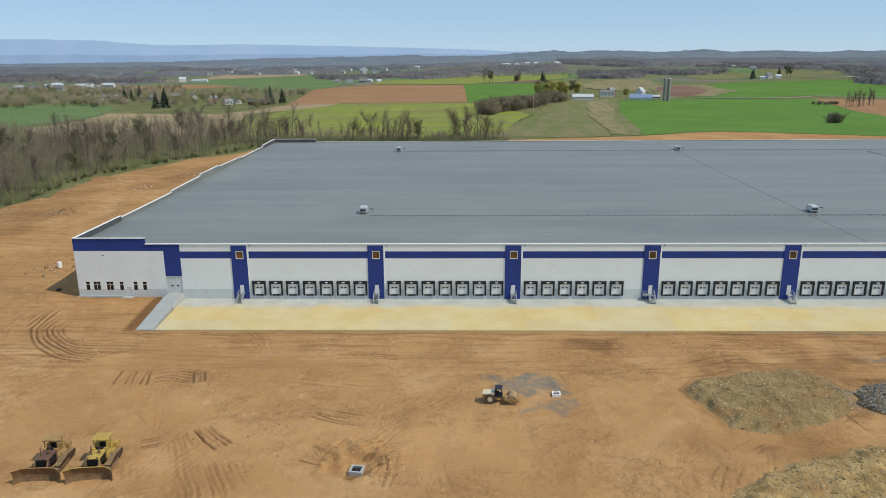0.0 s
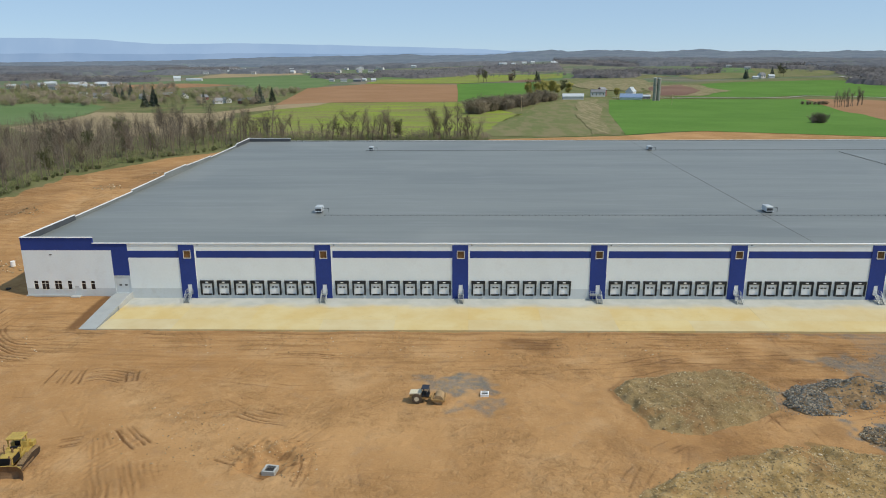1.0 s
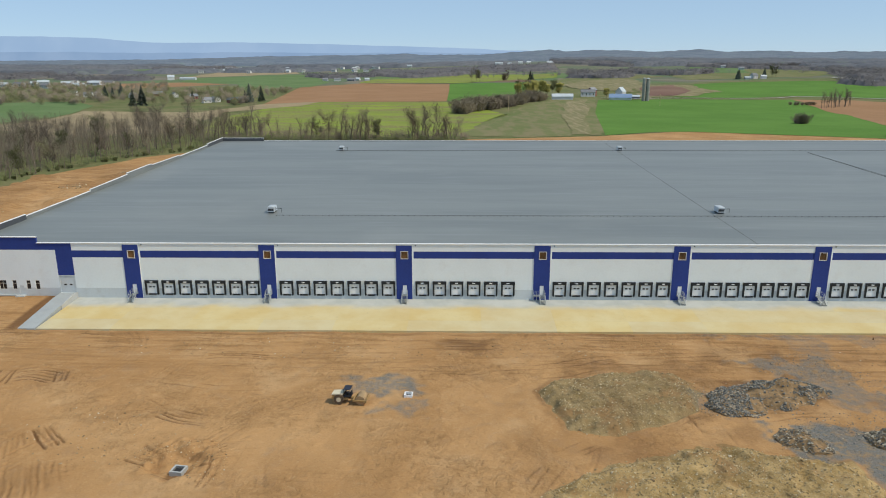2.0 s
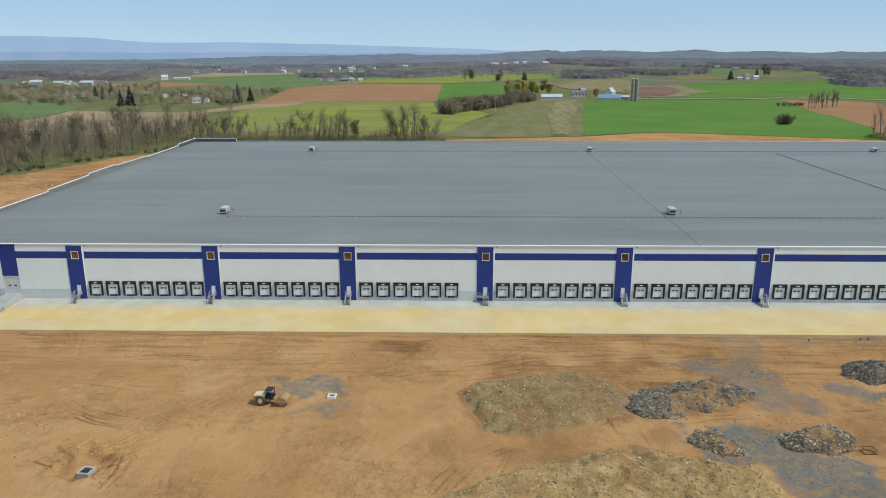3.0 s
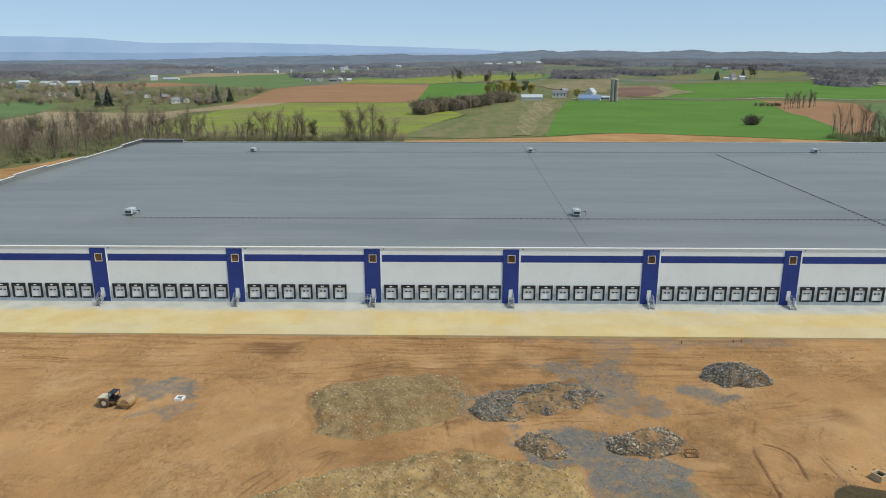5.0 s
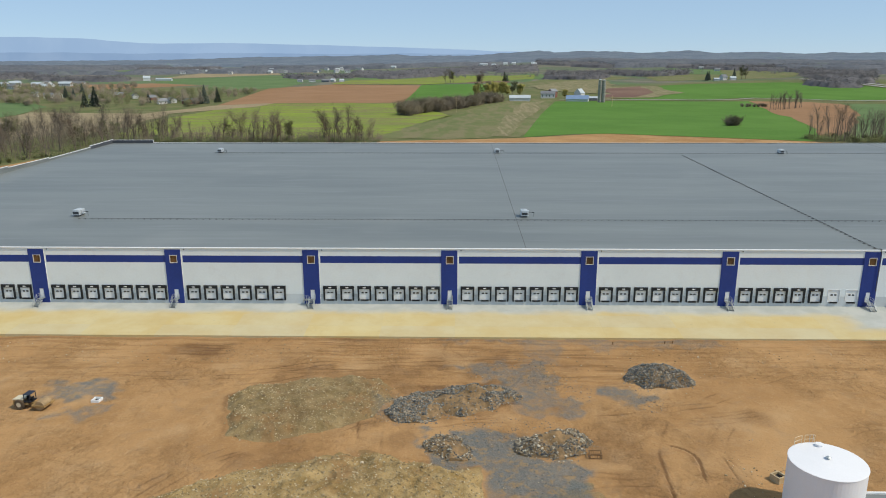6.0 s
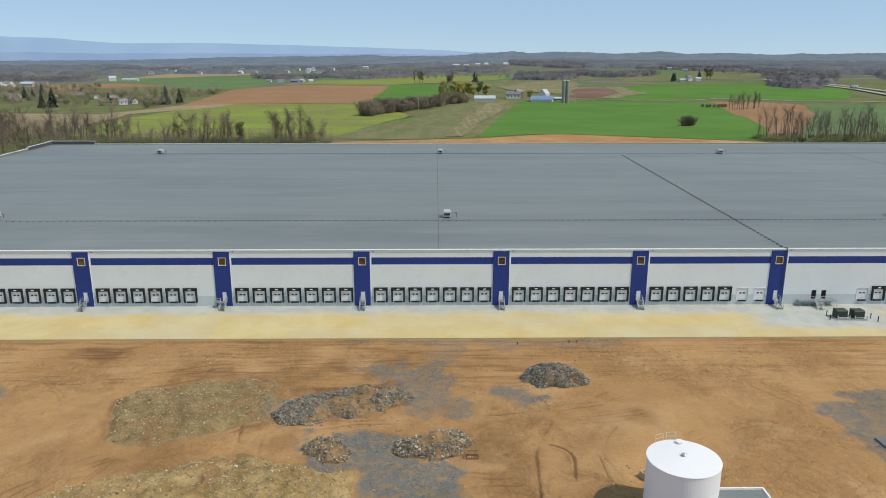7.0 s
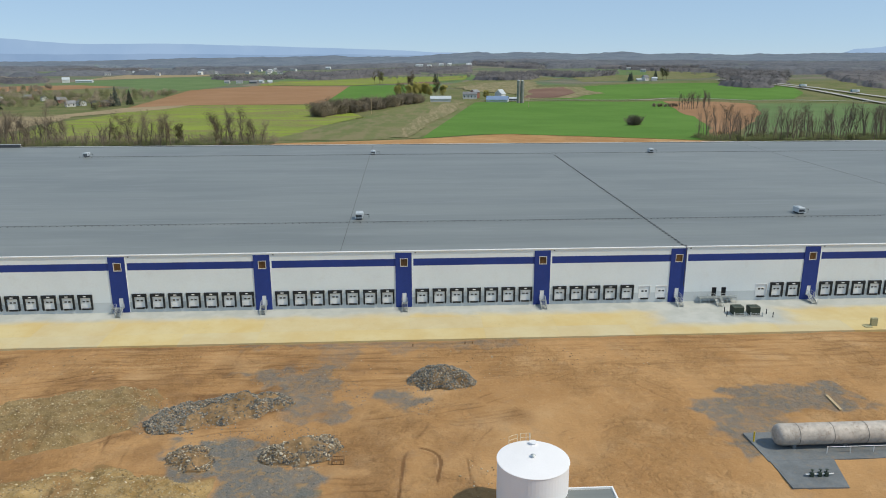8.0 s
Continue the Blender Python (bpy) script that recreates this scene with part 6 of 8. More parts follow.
    stations = [(-3.0, -0.75), (-2.2, -0.12), (-1.1, 0.0), (1.1, 0.0), (2.2, -0.12), (3.0, -0.75)]
    prof = [(-3.95, 0.05), (-3.75, 0.5), (-3.68, 1.0), (-3.78, 1.5), (-4.0, 1.95)]
    grid = [[(px, py + dy, pz) for py, pz in prof] for px, dy in stations]
    front = [[bm.verts.new(p) for p in row] for row in grid]
    rear = [[bm.verts.new((p[0], p[1] + 0.14, p[2])) for p in row] for row in grid]
    for a in range(len(grid) - 1):
        for b in range(len(prof) - 1):
            bm.faces.new((front[a][b], front[a + 1][b], front[a + 1][b + 1], front[a][b + 1]))
            bm.faces.new((rear[a][b], rear[a][b + 1], rear[a + 1][b + 1], rear[a + 1][b]))
        for b in (0, len(prof) - 1):
            bm.faces.new((front[a][b], rear[a][b], rear[a + 1][b], front[a + 1][b]))
    for a in (0, len(grid) - 1):
        for b in range(len(prof) - 1):
            bm.faces.new((front[a][b], front[a][b + 1], rear[a][b + 1], rear[a][b]))
    bmesh.ops.recalc_face_normals(bm, faces=list(bm.faces))
    blade = part("blade", bm, M_MUDSTEEL, d, "mud-worn curved dozer blade")
    bm = bmesh.new()
    for (xa, da), (xb, db) in zip(stations, stations[1:]):
        tube(bm, (xa, -3.95 + da, 1.99), (xb, -3.95 + db, 1.99), 0.07, n=6)
    part("blade_rim", bm, paint, blade, "yellow top edge")
    bm = bmesh.new()
    bx(bm, -0.8, 0.8, 3.1, 3.5, 0.7, 1.5)
    bx(bm, -0.12, 0.12, 3.5, 3.8, 0.15, 1.4)
    part("ripper", bm, M_MUDSTEEL, d, "mud-worn ripper")
    return d


bulldozer(0.75, -66.6, 6, M_CATYELLOW, M_CATYELLOW, "yellow crawler bulldozer with a muddy blade on clay")
bulldozer(-5.9, -66.9, 5, M_OLDYELLOW, M_OXIDE, "faded muddy bulldozer with a maroon hood on clay")


def wheel(parent, x, y, r, w):
    bm = bmesh.new()
    tube(bm, (x, y - w / 2, r), (x, y + w / 2, r), r, n=20)
    bmesh.ops.bevel(bm, geom=[e for e in bm.edges if abs(e.verts[0].co.y - e.verts[1].co.y) < 0.01], offset=0.1, segments=2, affect="EDGES")
    t = part("tyre", bm, M_TYRE, parent, "dusty ribbed tyre")
    for i in range(16):
        bm = bmesh.new()
        m = Matrix.Translation((x, y, r)) @ Matrix.Rotation(2 * math.pi * i / 16, 4, "Y")
        bx(bm, -0.06, 0.06, -w / 2, w / 2, r - 0.03, r + 0.04, m=m)
        part("tread_bar", bm, M_TYRE, t)
    bm = bmesh.new()
    tube(bm, (x, y - w / 2 - 0.02, r), (x, y + w / 2 + 0.02, r), r * 0.5, n=14)
    part("rim", bm, M_CREAM, t, "cream wheel rim")


ROLLER_AT = (56.4, -47.6)
ro = thing("soil_compactor", (*ROLLER_AT, ground_z(*ROLLER_AT) + 0.03), "cream soil compactor with dark canopy and muddy drum", "road roller", rz=-6)
bm = bmesh.new()
prism(bm, [(-3.05, 1.38), (-1.1, 1.45), (-1.1, 1.66), (-1.4, 1.72), (-2.95, 1.56)], -0.8, 0.8, m=Matrix.Rotation(radians(-90), 4, "Z"))
part("hood", rounded(bm, 0.05, 2), M_CREAM, ro, "cream engine hood")
bm = bmesh.new()
bx(bm, -2.9, -1.15, -0.72, 0.72, 1.08, 1.42)
part("engine_bay", rounded(bm, 0.04, 1), M_OLDYELLOW, ro, "dusty tan engine side")
bm = bmesh.new()
bx(bm, -3.0, -0.3, -0.75, 0.75, 0.65, 1.08)
part("rear_frame", rounded(bm, 0.05, 1), M_OLDYELLOW, ro)
bm = bmesh.new()
bx(bm, -1.0, 0.2, -0.8, 0.8, 1.1, 1.25)
bx(bm, -0.75, -0.3, -0.3, 0.3, 1.25, 1.7)
bx(bm, -0.85, -0.72, -0.26, 0.26, 1.7, 2.0)
bx(bm, 0.02, 0.14, -0.25, 0.25, 1.25, 1.9)
part("operator_station", rounded(bm, 0.03, 1), M_SHADOWBLACK, ro, "black seat and console")
bm = bmesh.new()
for px in (-0.95, 0.05):
    for py in (-0.7, 0.7):
        bx(bm, px - 0.035, px + 0.035, py - 0.035, py + 0.035, 1.2, 2.42)
part("canopy_post", bm, M_NAVY, ro)
bm = bmesh.new()
bx(bm, -1.05, 0.15, -0.82, 0.82, 2.42, 2.5)
part("canopy", rounded(bm, 0.03, 1), M_NAVY, ro, "dark navy canopy")
for py in (-0.85, 0.85):
    wheel(ro, -1.75, py, 0.78, 0.5)
bm = bmesh.new()
tube(bm, (1.75, -1.05, 0.78), (1.75, 1.05, 0.78), 0.78, n=32)
part("drum", bm, M_DRUM, ro, "mud-caked steel drum", smooth=False)
bm = bmesh.new()
for py in (-1.2, 1.2):
    bx(bm, 0.6, 2.75, py - 0.09, py + 0.09, 0.6, 0.95)
bx(bm, 2.6, 2.8, -1.29, 1.29, 0.6, 0.95)
bx(bm, 0.55, 0.78, -1.29, 1.29, 0.6, 1.0)
bx(bm, -0.3, 0.6, -0.3, 0.3, 0.6, 0.95)
part("drum_frame", rounded(bm, 0.03, 1), M_OLDYELLOW, ro, "faded tan drum frame")


# ---- drains, tank, pump house and yard things ----
def drain_box(x, y, size, h, turn, label, material, rim=0.15, bars=0):
    """A precast box whose shaded opening is a black fill, with a grate where it has bars."""
    e = thing("drain_box", (x, y, ground_z(x, y) - 0.1), label, "drain box", "concrete drain boxes", turn)
    s, r = size / 2, size / 2 - rim
    bm = bmesh.new()
    wall_grid(bm, [-s, -r, r, s], [-s, -r, r, s], lambda u, v: 0, [(-r, r, -r, r)], 0.0, h)
    bmesh.ops.rotate(bm, verts=list(bm.verts), cent=(0, 0, 0), matrix=Matrix.Rotation(radians(90), 3, "X"))
    bmesh.ops.recalc_face_normals(bm, faces=list(bm.faces))
    part("box_wall", bm, material, e, "precast concrete rim")
    # black block put in for the shade down the opening
    bm = bmesh.new()
    bx(bm, -r, r, -r, r, 0.0, h - 0.35)
    part("inside", bm, M_SHADOWBLACK, e, "black fill painted as the shaded opening")
    for i in range(bars):
        bm = bmesh.new()
        c = -r + 2 * r * (i + 0.5) / bars
        bx(bm, c - 0.025, c + 0.025, -r, r, h - 0.12, h - 0.05)
        part("grate_bar", bm, M_PIPE, e, "dark grate bar")
    return e


drain_box(65.5, -45.3, 1.35, 0.5, -4, "white concrete drain box set in crushed stone", M_CAP, 0.17)
drain_box(35.8, -67.1, 1.8, 0.85, -8, "pale concrete drain box in a dug hole", M_CONC, 0.24, 6)
drain_box(166.8, -66.2, 1.5, 1.0, 28, "tan concrete drain box beside the water tank", M_BOXTAN, 0.2)


TX, TY, TR, TZ = 168.3, -74.3, 4.3, 6.5
tz0 = ground_z(TX, TY) - 0.1
tank = thing("water_tank", (TX, TY, tz0), "tall white round water tank on clay", "water tank")
bm = bmesh.new()
hgt = TZ - tz0
n = 64
rings = []
for r, z in ((TR, 0), (TR, hgt - 0.06), (TR + 0.06, hgt - 0.06), (TR + 0.06, hgt), (TR - 0.02, hgt + 0.03), (TR * 0.5, hgt + 0.22), (0.35, hgt + 0.32)):
    rings.append([bm.verts.new((r * math.cos(2 * math.pi * i / n), r * math.sin(2 * math.pi * i / n), z)) for i in range(n)])
for a, b in zip(rings, rings[1:]):
    for i in range(n):
        bm.faces.new((a[i], a[(i + 1) % n], b[(i + 1) % n], b[i]))
bm.faces.new(rings[-1])
part("shell", bm, M_TANK, tank, "white painted steel shell")
bm = bmesh.new()
tube(bm, (0, 0, hgt + 0.3), (0, 0, hgt + 0.55), 0.16, n=12)
tube(bm, (0, 0, hgt + 0.55), (0, 0, hgt + 0.7), 0.34, 0.1, n=12)
part("roof_vent", bm, M_STEEL, tank, "grey roof vent")
bm = bmesh.new()
tube(bm, (0.55, 3.3, hgt + 0.05), (0.55, 3.3, hgt + 0.35), 0.42, n=18)
tube(bm, (0.55, 3.3, hgt + 0.35), (0.55, 3.3, hgt + 0.42), 0.48, n=18)
part("roof_hatch", bm, M_TANK, tank, "white round roof hatch")
for a0, a1 in ((1.20, 1.50), (1.60, 1.90)):
    bm = bmesh.new()
    pts = [(TR * 0.985 * math.cos(a0 + (a1 - a0) * i / 3 + 0.28), TR * 0.985 * math.sin(a0 + (a1 - a0) * i / 3 + 0.28)) for i in range(4)]
    for i in (0, 3):
        tube(bm, (*pts[i], hgt), (*pts[i], hgt + 1.1), 0.035, n=6)
    for h in (0.55, 1.1):
        for p, q in zip(pts, pts[1:]):
            tube(bm, (*p, hgt + h), (*q, hgt + h), 0.03, n=6)
    part("guard_rail", bm, M_RAIL, tank, "cream guard rail")
bm = bmesh.new()
for s in (-0.22, 0.22):
    tube(bm, (0.1 + s, TR + 0.15, 0.1), (0.1 + s, TR + 0.15, hgt + 1.0), 0.03, n=6)
for i in range(int(hgt / 0.3)):
    tube(bm, (-0.12, TR + 0.15, 0.3 + 0.3 * i), (0.32, TR + 0.15, 0.3 + 0.3 * i), 0.018, n=5)
part("ladder", bm, M_STEEL, tank)

ph = thing("pump_house", (170.4, -84.0, ground_z(174, -79) - 0.1), "low pump house with dark flat roof and white coping", "pump house")
bm = bmesh.new()
bx(bm, 0, 7.5, 0, 9.0, 0, 4.1)
part("wall", bm, M_GREYWALL, ph)
bm = bmesh.new()
bx(bm, 0.25, 7.25, 0.25, 8.75, 4.1, 4.16)
part("roof", bm, M_ROOF, ph, "dark grey flat roof")
for a in ((-0.08, 7.58, -0.08, 0.14), (-0.08, 7.58, 8.86, 9.08), (-0.08, 0.14, 0.14, 8.86), (7.36, 7.58, 0.14, 8.86)):
    bm = bmesh.new()
    bx(bm, *a, 4.1, 4.32)
    part("coping", bm, M_CAP, ph, "white metal coping")

# long wrapped tank on dark pads
pad = thing("gravel_pad", (0, 0, 0), "dark blue-grey concrete pad on clay", "pad")
zp = -1.22
bm = bmesh.new()
bx(bm, 203.2, 232.0, -64.2, -56.4, zp - 0.5, zp + 0.14)
part("slab", bm, M_DARKCONC, pad)
bm = bmesh.new()
bm.faces.new([bm.verts.new((x, y, zp + 0.13)) for x, y in ((203.4, -64.2), (203.2, -70.6), (210.6, -70.9), (212.5, -64.2))])
ex = bmesh.ops.extrude_face_region(bm, geom=list(bm.faces))
for v in ex["geom"]:
    if isinstance(v, bmesh.types.BMVert):
        v.co.z -= 0.6
bmesh.ops.recalc_face_normals(bm, faces=list(bm.faces))
part("slab", bm, M_DARKCONC, pad)
lt = thing("wrapped_tank", (205.9, -60.2, zp + 0.14), "long silver horizontal tank wrapped in dusty film", "storage tank")
bm = bmesh.new()
rings, n = [], 24
for px, k in ((0, 0.55), (0.15, 0.82), (0.5, 0.96), (0.9, 1.0), (6, 1.0), (12, 1.0), (18, 1.0), (23, 1.0), (23.5, 0.8), (23.7, 0.5)):
    rings.append([bm.verts.new((px, 1.55 * k * math.cos(2 * math.pi * i / n), 1.75 + 1.55 * k * math.sin(2 * math.pi * i / n))) for i in range(n)])
for a, b in zip(rings, rings[1:]):
    for i in range(n):
        bm.faces.new((a[i], b[i], b[(i + 1) % n], a[(i + 1) % n]))
bm.faces.new(rings[0])
bm.faces.new(rings[-1][::-1])
bmesh.ops.recalc_face_normals(bm, faces=list(bm.faces))
part("shell", bm, M_WRAP, lt, smooth=True)
for px in (2.5, 10, 18):
    bm = bmesh.new()
    bx(bm, px - 0.25, px + 0.25, -1.1, 1.1, 0, 0.7)
    part("saddle", bm, M_DARKCONC, lt, "dark concrete saddle")
for px in (3, 8, 13, 18):
    bm = bmesh.new()
    for i in range(24):
        a, b = 2 * math.pi * i / 24, 2 * math.pi * (i + 1) / 24
        tube(bm, (px, 1.56 * math.cos(a), 1.75 + 1.56 * math.sin(a)), (px, 1.56 * math.cos(b), 1.75 + 1.56 * math.sin(b)), 0.03, n=5, caps=False)
    part("strap", bm, M_UNITDARK, lt, "dark strap")
fence = thing("pipe_rail", (212.4, -62.6, zp + 0.14), "white pipe guard rail along the pad", "guard rail")
for i in range(6):
    bm = bmesh.new()
    tube(bm, (i * 3.4, 0, 0), (i * 3.4, 0, 1.0), 0.05, n=6)
    part("post", bm, M_CAP, fence)
bm = bmesh.new()
tube(bm, (0, 0, 0.95), (17.0, 0, 0.95), 0.045, n=6)
part("rail", bm, M_CAP, fence)
yp = thing("yellow_post", (203.6, -58.9, zp + 0.14), "yellow guard post at the pad corner", "post")
bm = bmesh.new()
tube(bm, (0, 0, 0), (0, 0, 1.5), 0.12, n=10)
part("post", bm, M_YELLOWPOST, yp)
bm = bmesh.new()
tube(bm, (0, 0, 1.5), (0, 0, 1.58), 0.12, 0.05, n=10)
part("cap", bm, M_YELLOWPOST, yp)
vs = thing("valve_set", (207.8, -68.2, zp + 0.14), "dark green valves and pale pipe on the pad", "valves")
bm = bmesh.new()
tube(bm, (-1.6, 0, 0.35), (2.2, 0, 0.35), 0.08, n=8)
part("pipe", bm, M_CAP, vs, "pale pipe")
for px in (-0.8, 0.3, 1.2):
    bm = bmesh.new()
    bx(bm, px - 0.22, px + 0.22, -0.2, 0.2, 0, 0.6)
    tube(bm, (px, 0, 0.6), (px, 0, 0.95), 0.06, n=6)
    tube(bm, (px, 0, 0.95), (px, 0, 1.0), 0.22, n=10)
    part("valve", bm, M_TRANSF, vs, "dark green valve with handwheel")

lg = thing("timber_plank", (222.4, -47.6, ground_z(222.4, -47.6) + 0.02), "pale timber beam lying on the clay", "timber", rz=-7)
bm = bmesh.new()
bx(bm, -0.22, 0.22, -2.6, 2.6, 0, 0.22)
part("beam", rounded(bm, 0.03, 1), M_WOOD, lg)
cg = thing("rusty_crate", (143.7, -61.0, ground_z(143.7, -61.0)), "small rusty bar cage beside the rubble", "cage")
for i in range(6):
    for j in (-0.6, 0.6):
        bm = bmesh.new()
        tube(bm, (-0.8 + 0.32 * i, j, 0), (-0.8 + 0.32 * i, j, 0.7), 0.03, n=6)
        part("bar", bm, M_RUST, cg)
for z in (0.1, 0.66):
    bm = bmesh.new()
    for j in (-0.6, 0.6):
        bx(bm, -0.85, 0.85, j - 0.05, j + 0.05, z - 0.05, z + 0.05)
    for i in (-0.8, 0.8):
        bx(bm, i - 0.05, i + 0.05, -0.55, 0.55, z - 0.05, z + 0.05)
    part("hoop", bm, M_RUST, cg)
for x, y in ((164.8, -19.4), (166.3, -19.4), (154.6, -19.8)):
    st = thing("survey_stake", (x, y, ground_z(x, y) - 0.05), "short dark timber stake in the clay", "stake", "stakes by the apron")
    bm = bmesh.new()
    bx(bm, -0.09, 0.09, -0.09, 0.09, 0, 0.5)
    part("peg", bm, M_RUST, st)
    bm = bmesh.new()
    bx(bm, -0.11, 0.11, -0.11, 0.11, 0.5, 0.58)
    part("head", bm, M_RUST, st)
bt = thing("white_barrel", (-50.6, 17.5, ground_z(-50.6, 17.5)), "white plastic barrel standing on the earth bank", "barrel")
bm = bmesh.new()
tube(bm, (0, 0, 0.12), (0, 0, 1.5), 0.55, n=20)
part("body", rounded(bm, 0.05, 1), M_CAP, bt)
bm = bmesh.new()
bx(bm, -0.6, 0.6, -0.6, 0.6, 0, 0.12)
part("pallet", bm, M_WOOD, bt)
ty = thing("loose_tyre", (-43.2, 3.2, ground_z(-43.2, 3.2) + 0.02), "black tyre lying beside the office wall", "tyre")
bm = bmesh.new()
rings = [[bm.verts.new(((0.42 + 0.17 * math.cos(b)) * math.cos(a), (0.42 + 0.17 * math.cos(b)) * math.sin(a), 0.16 + 0.16 * math.sin(b))) for b in [2 * math.pi * j / 8 for j in range(8)]] for a in [2 * math.pi * i / 24 for i in range(24)]]
for i in range(24):
    for j in range(8):
        bm.faces.new((rings[i][j], rings[(i + 1) % 24][j], rings[(i + 1) % 24][(j + 1) % 8], rings[i][(j + 1) % 8]))
part("tread", bm, M_SHADOWBLACK, ty, smooth=True)
bm = bmesh.new()
tube(bm, (0, 0, 0.05), (0, 0, 0.2), 0.26, n=16)
part("rim", bm, M_MUDSTEEL, ty, "muddy rim")


# ---- trees ----
class Soup:
    """Vertices and faces gathered for one mesh."""
    def __init__(self):
        self.v, self.f = [], []

    def limb(self, p, q, r0, r1, n):
        d = (q - p)
        a = d.orthogonal().normalized()
        b = d.normalized().cross(a)
        k = len(self.v)
        for c, r in ((p, r0), (q, r1)):
            for i in range(n):
                t = 2 * math.pi * i / n
                self.v.append(c + a * (r * math.cos(t)) + b * (r * math.sin(t)))
        for i in range(n):
            self.f.append((k + i, k + (i + 1) % n, k + n + (i + 1) % n, k + n + i))

    def leaf(self, c, s, rnd, u=None, slim=0.6):
        u = u or Vector((rnd.uniform(-1, 1), rnd.uniform(-1, 1), rnd.uniform(-1, 1))).normalized()
        w = u.orthogonal().normalized()
        k = len(self.v)
        self.v += [c - u * s, c + w * s * slim, c + u * s, c - w * s * slim]
        self.f.append((k, k + 1, k + 2, k + 3))

    def mesh(self, name, material):
        me = bpy.data.meshes.new(name)
        me.from_pydata([tuple(v) for v in self.v], [], self.f)
        me.materials.append(material)
        return me


def tree_meshes(seed, h, spread, leaf_mat, per_tip, size, low=0.3, slim=0.6):
    """A leaf-poor spring tree: tapered trunk, limbs and branches, with fine twigs or small leaves at the tips."""
    rnd = random.Random(seed)
    wood, crown = Soup(), Soup()
    tips = []

    def grow(p, d, length, r, level):
        segs = 4 if level == 0 else 3 if level == 1 else 2
        for i in range(segs):
            d = (d + Vector((rnd.gauss(0, 0.10), rnd.gauss(0, 0.10), 0.05 if level else 0))).normalized()
            q = p + d * length / segs
            r1 = r * (0.76 if level else 0.80)
            wood.limb(p, q, r, r1, 6 if level == 0 else 4 if level == 1 else 3)
            if level < 2 and not (level == 0 and (i + 0.5) / segs < low):
                for _ in range((5, 3)[level]):
                    a = rnd.uniform(0, 2 * math.pi)
                    side = Vector((math.cos(a), math.sin(a), 0))
                    out = (d * rnd.uniform(0.5, 0.9) + side * rnd.uniform(0.6, 1.0) * spread).normalized()
                    grow(p.lerp(q, rnd.uniform(0.2, 1.0)), out, length * rnd.uniform(0.30, 0.46) * (1.15 if level else 0.85), r1 * 0.5, level + 1)
            p, r = q, r1
            if level > 0:
                tips.append((p, d))
        tips.append((p, d))
    grow(Vector((0, 0, -0.4)), Vector((0, 0, 1)), h * 0.84, h * 0.013 + 0.05, 0)
    for p, d in tips:
        for _ in range(per_tip):
            c = p + Vector((rnd.gauss(0, 0.5), rnd.gauss(0, 0.5), rnd.gauss(0.25, 0.45)))
            u = (d * 0.5 + Vector((rnd.gauss(0, 0.7), rnd.gauss(0, 0.7), rnd.gauss(0.15, 0.6)))).normalized()
            crown.leaf(c, size * rnd.uniform(0.6, 1.3), rnd, u, slim)
    return wood.mesh("trunk", M_BARK), crown.mesh("crown", leaf_mat)


def conifer_meshes(seed, h):
    rnd = random.Random(seed)
    wood, crown = Soup(), Soup()
    wood.limb(Vector((0, 0, -0.3)), Vector((0, 0, h)), h * 0.02, 0.03, 6)
    for i in range(520):
        k = rnd.random() ** 0.8
        z = h * (0.06 + 0.93 * k)
        r = (1 - k) * h * 0.24 * rnd.uniform(0.35, 1.05) + 0.1
        a = rnd.uniform(0, 2 * math.pi)
        crown.leaf(Vector((r * math.cos(a), r * math.sin(a), z - r * 0.2)), h * 0.06 * (1.2 - k), rnd)
    return wood.mesh("trunk", M_BARK), crown.mesh("crown", M_EVERGREEN)


def bush_meshes(seed, h, leaf_mat, stems=12, many=70, slim=0.6, size=0.035):
    rnd = random.Random(seed)
    wood, crown = Soup(), Soup()
    for _ in range(stems):
        a, lean = rnd.uniform(0, 2 * math.pi), rnd.uniform(0.1, 0.8)
        d = Vector((math.cos(a) * lean, math.sin(a) * lean, 1)).normalized()
        p = Vector((rnd.gauss(0, h * 0.15), rnd.gauss(0, h * 0.15), -0.2))
        q = p + d * h * rnd.uniform(0.6, 1.0)
        wood.limb(p, q, 0.06 + h * 0.006, 0.02, 4)
        for _ in range(many):
            k = rnd.uniform(0.15, 1.08)
            crown.leaf(p.lerp(q, k) + Vector((rnd.gauss(0, h * 0.09), rnd.gauss(0, h * 0.09), rnd.gauss(0, h * 0.06))), h * size + 0.08, rnd, None, slim)
    return wood.mesh("trunk", M_BARK), crown.mesh("crown", leaf_mat)


TREES = {
    "bare": [tree_meshes(100 + i, 15, 0.8, M_BUDS, 4, 0.5, 0.3, 0.06) for i in range(5)],
    "tall": [tree_meshes(200 + i, 18, 0.55, M_BUDS, 3, 0.5, 0.42, 0.06) for i in range(5)],
    "slim": [tree_meshes(800 + i, 16, 0.34, M_BUDS, 1, 0.40, 0.15, 0.05) for i in range(5)],
    "spring": [tree_meshes(300 + i, 14, 0.95, M_SPRING, 5, 0.24, 0.3, 0.6) for i in range(4)],
    "bright": [tree_meshes(400 + i, 11, 0.9, M_BRIGHT, 24, 0.27, 0.15, 0.6) for i in range(3)],
    "conifer": [conifer_meshes(500 + i, 11) for i in range(2)],
    "bush": [bush_meshes(600 + i, 4, M_SCRUB) for i in range(3)],
    "hedge": [bush_meshes(700 + i, 8, M_HEDGE, 26, 110, 0.35, 0.032) for i in range(4)],
}
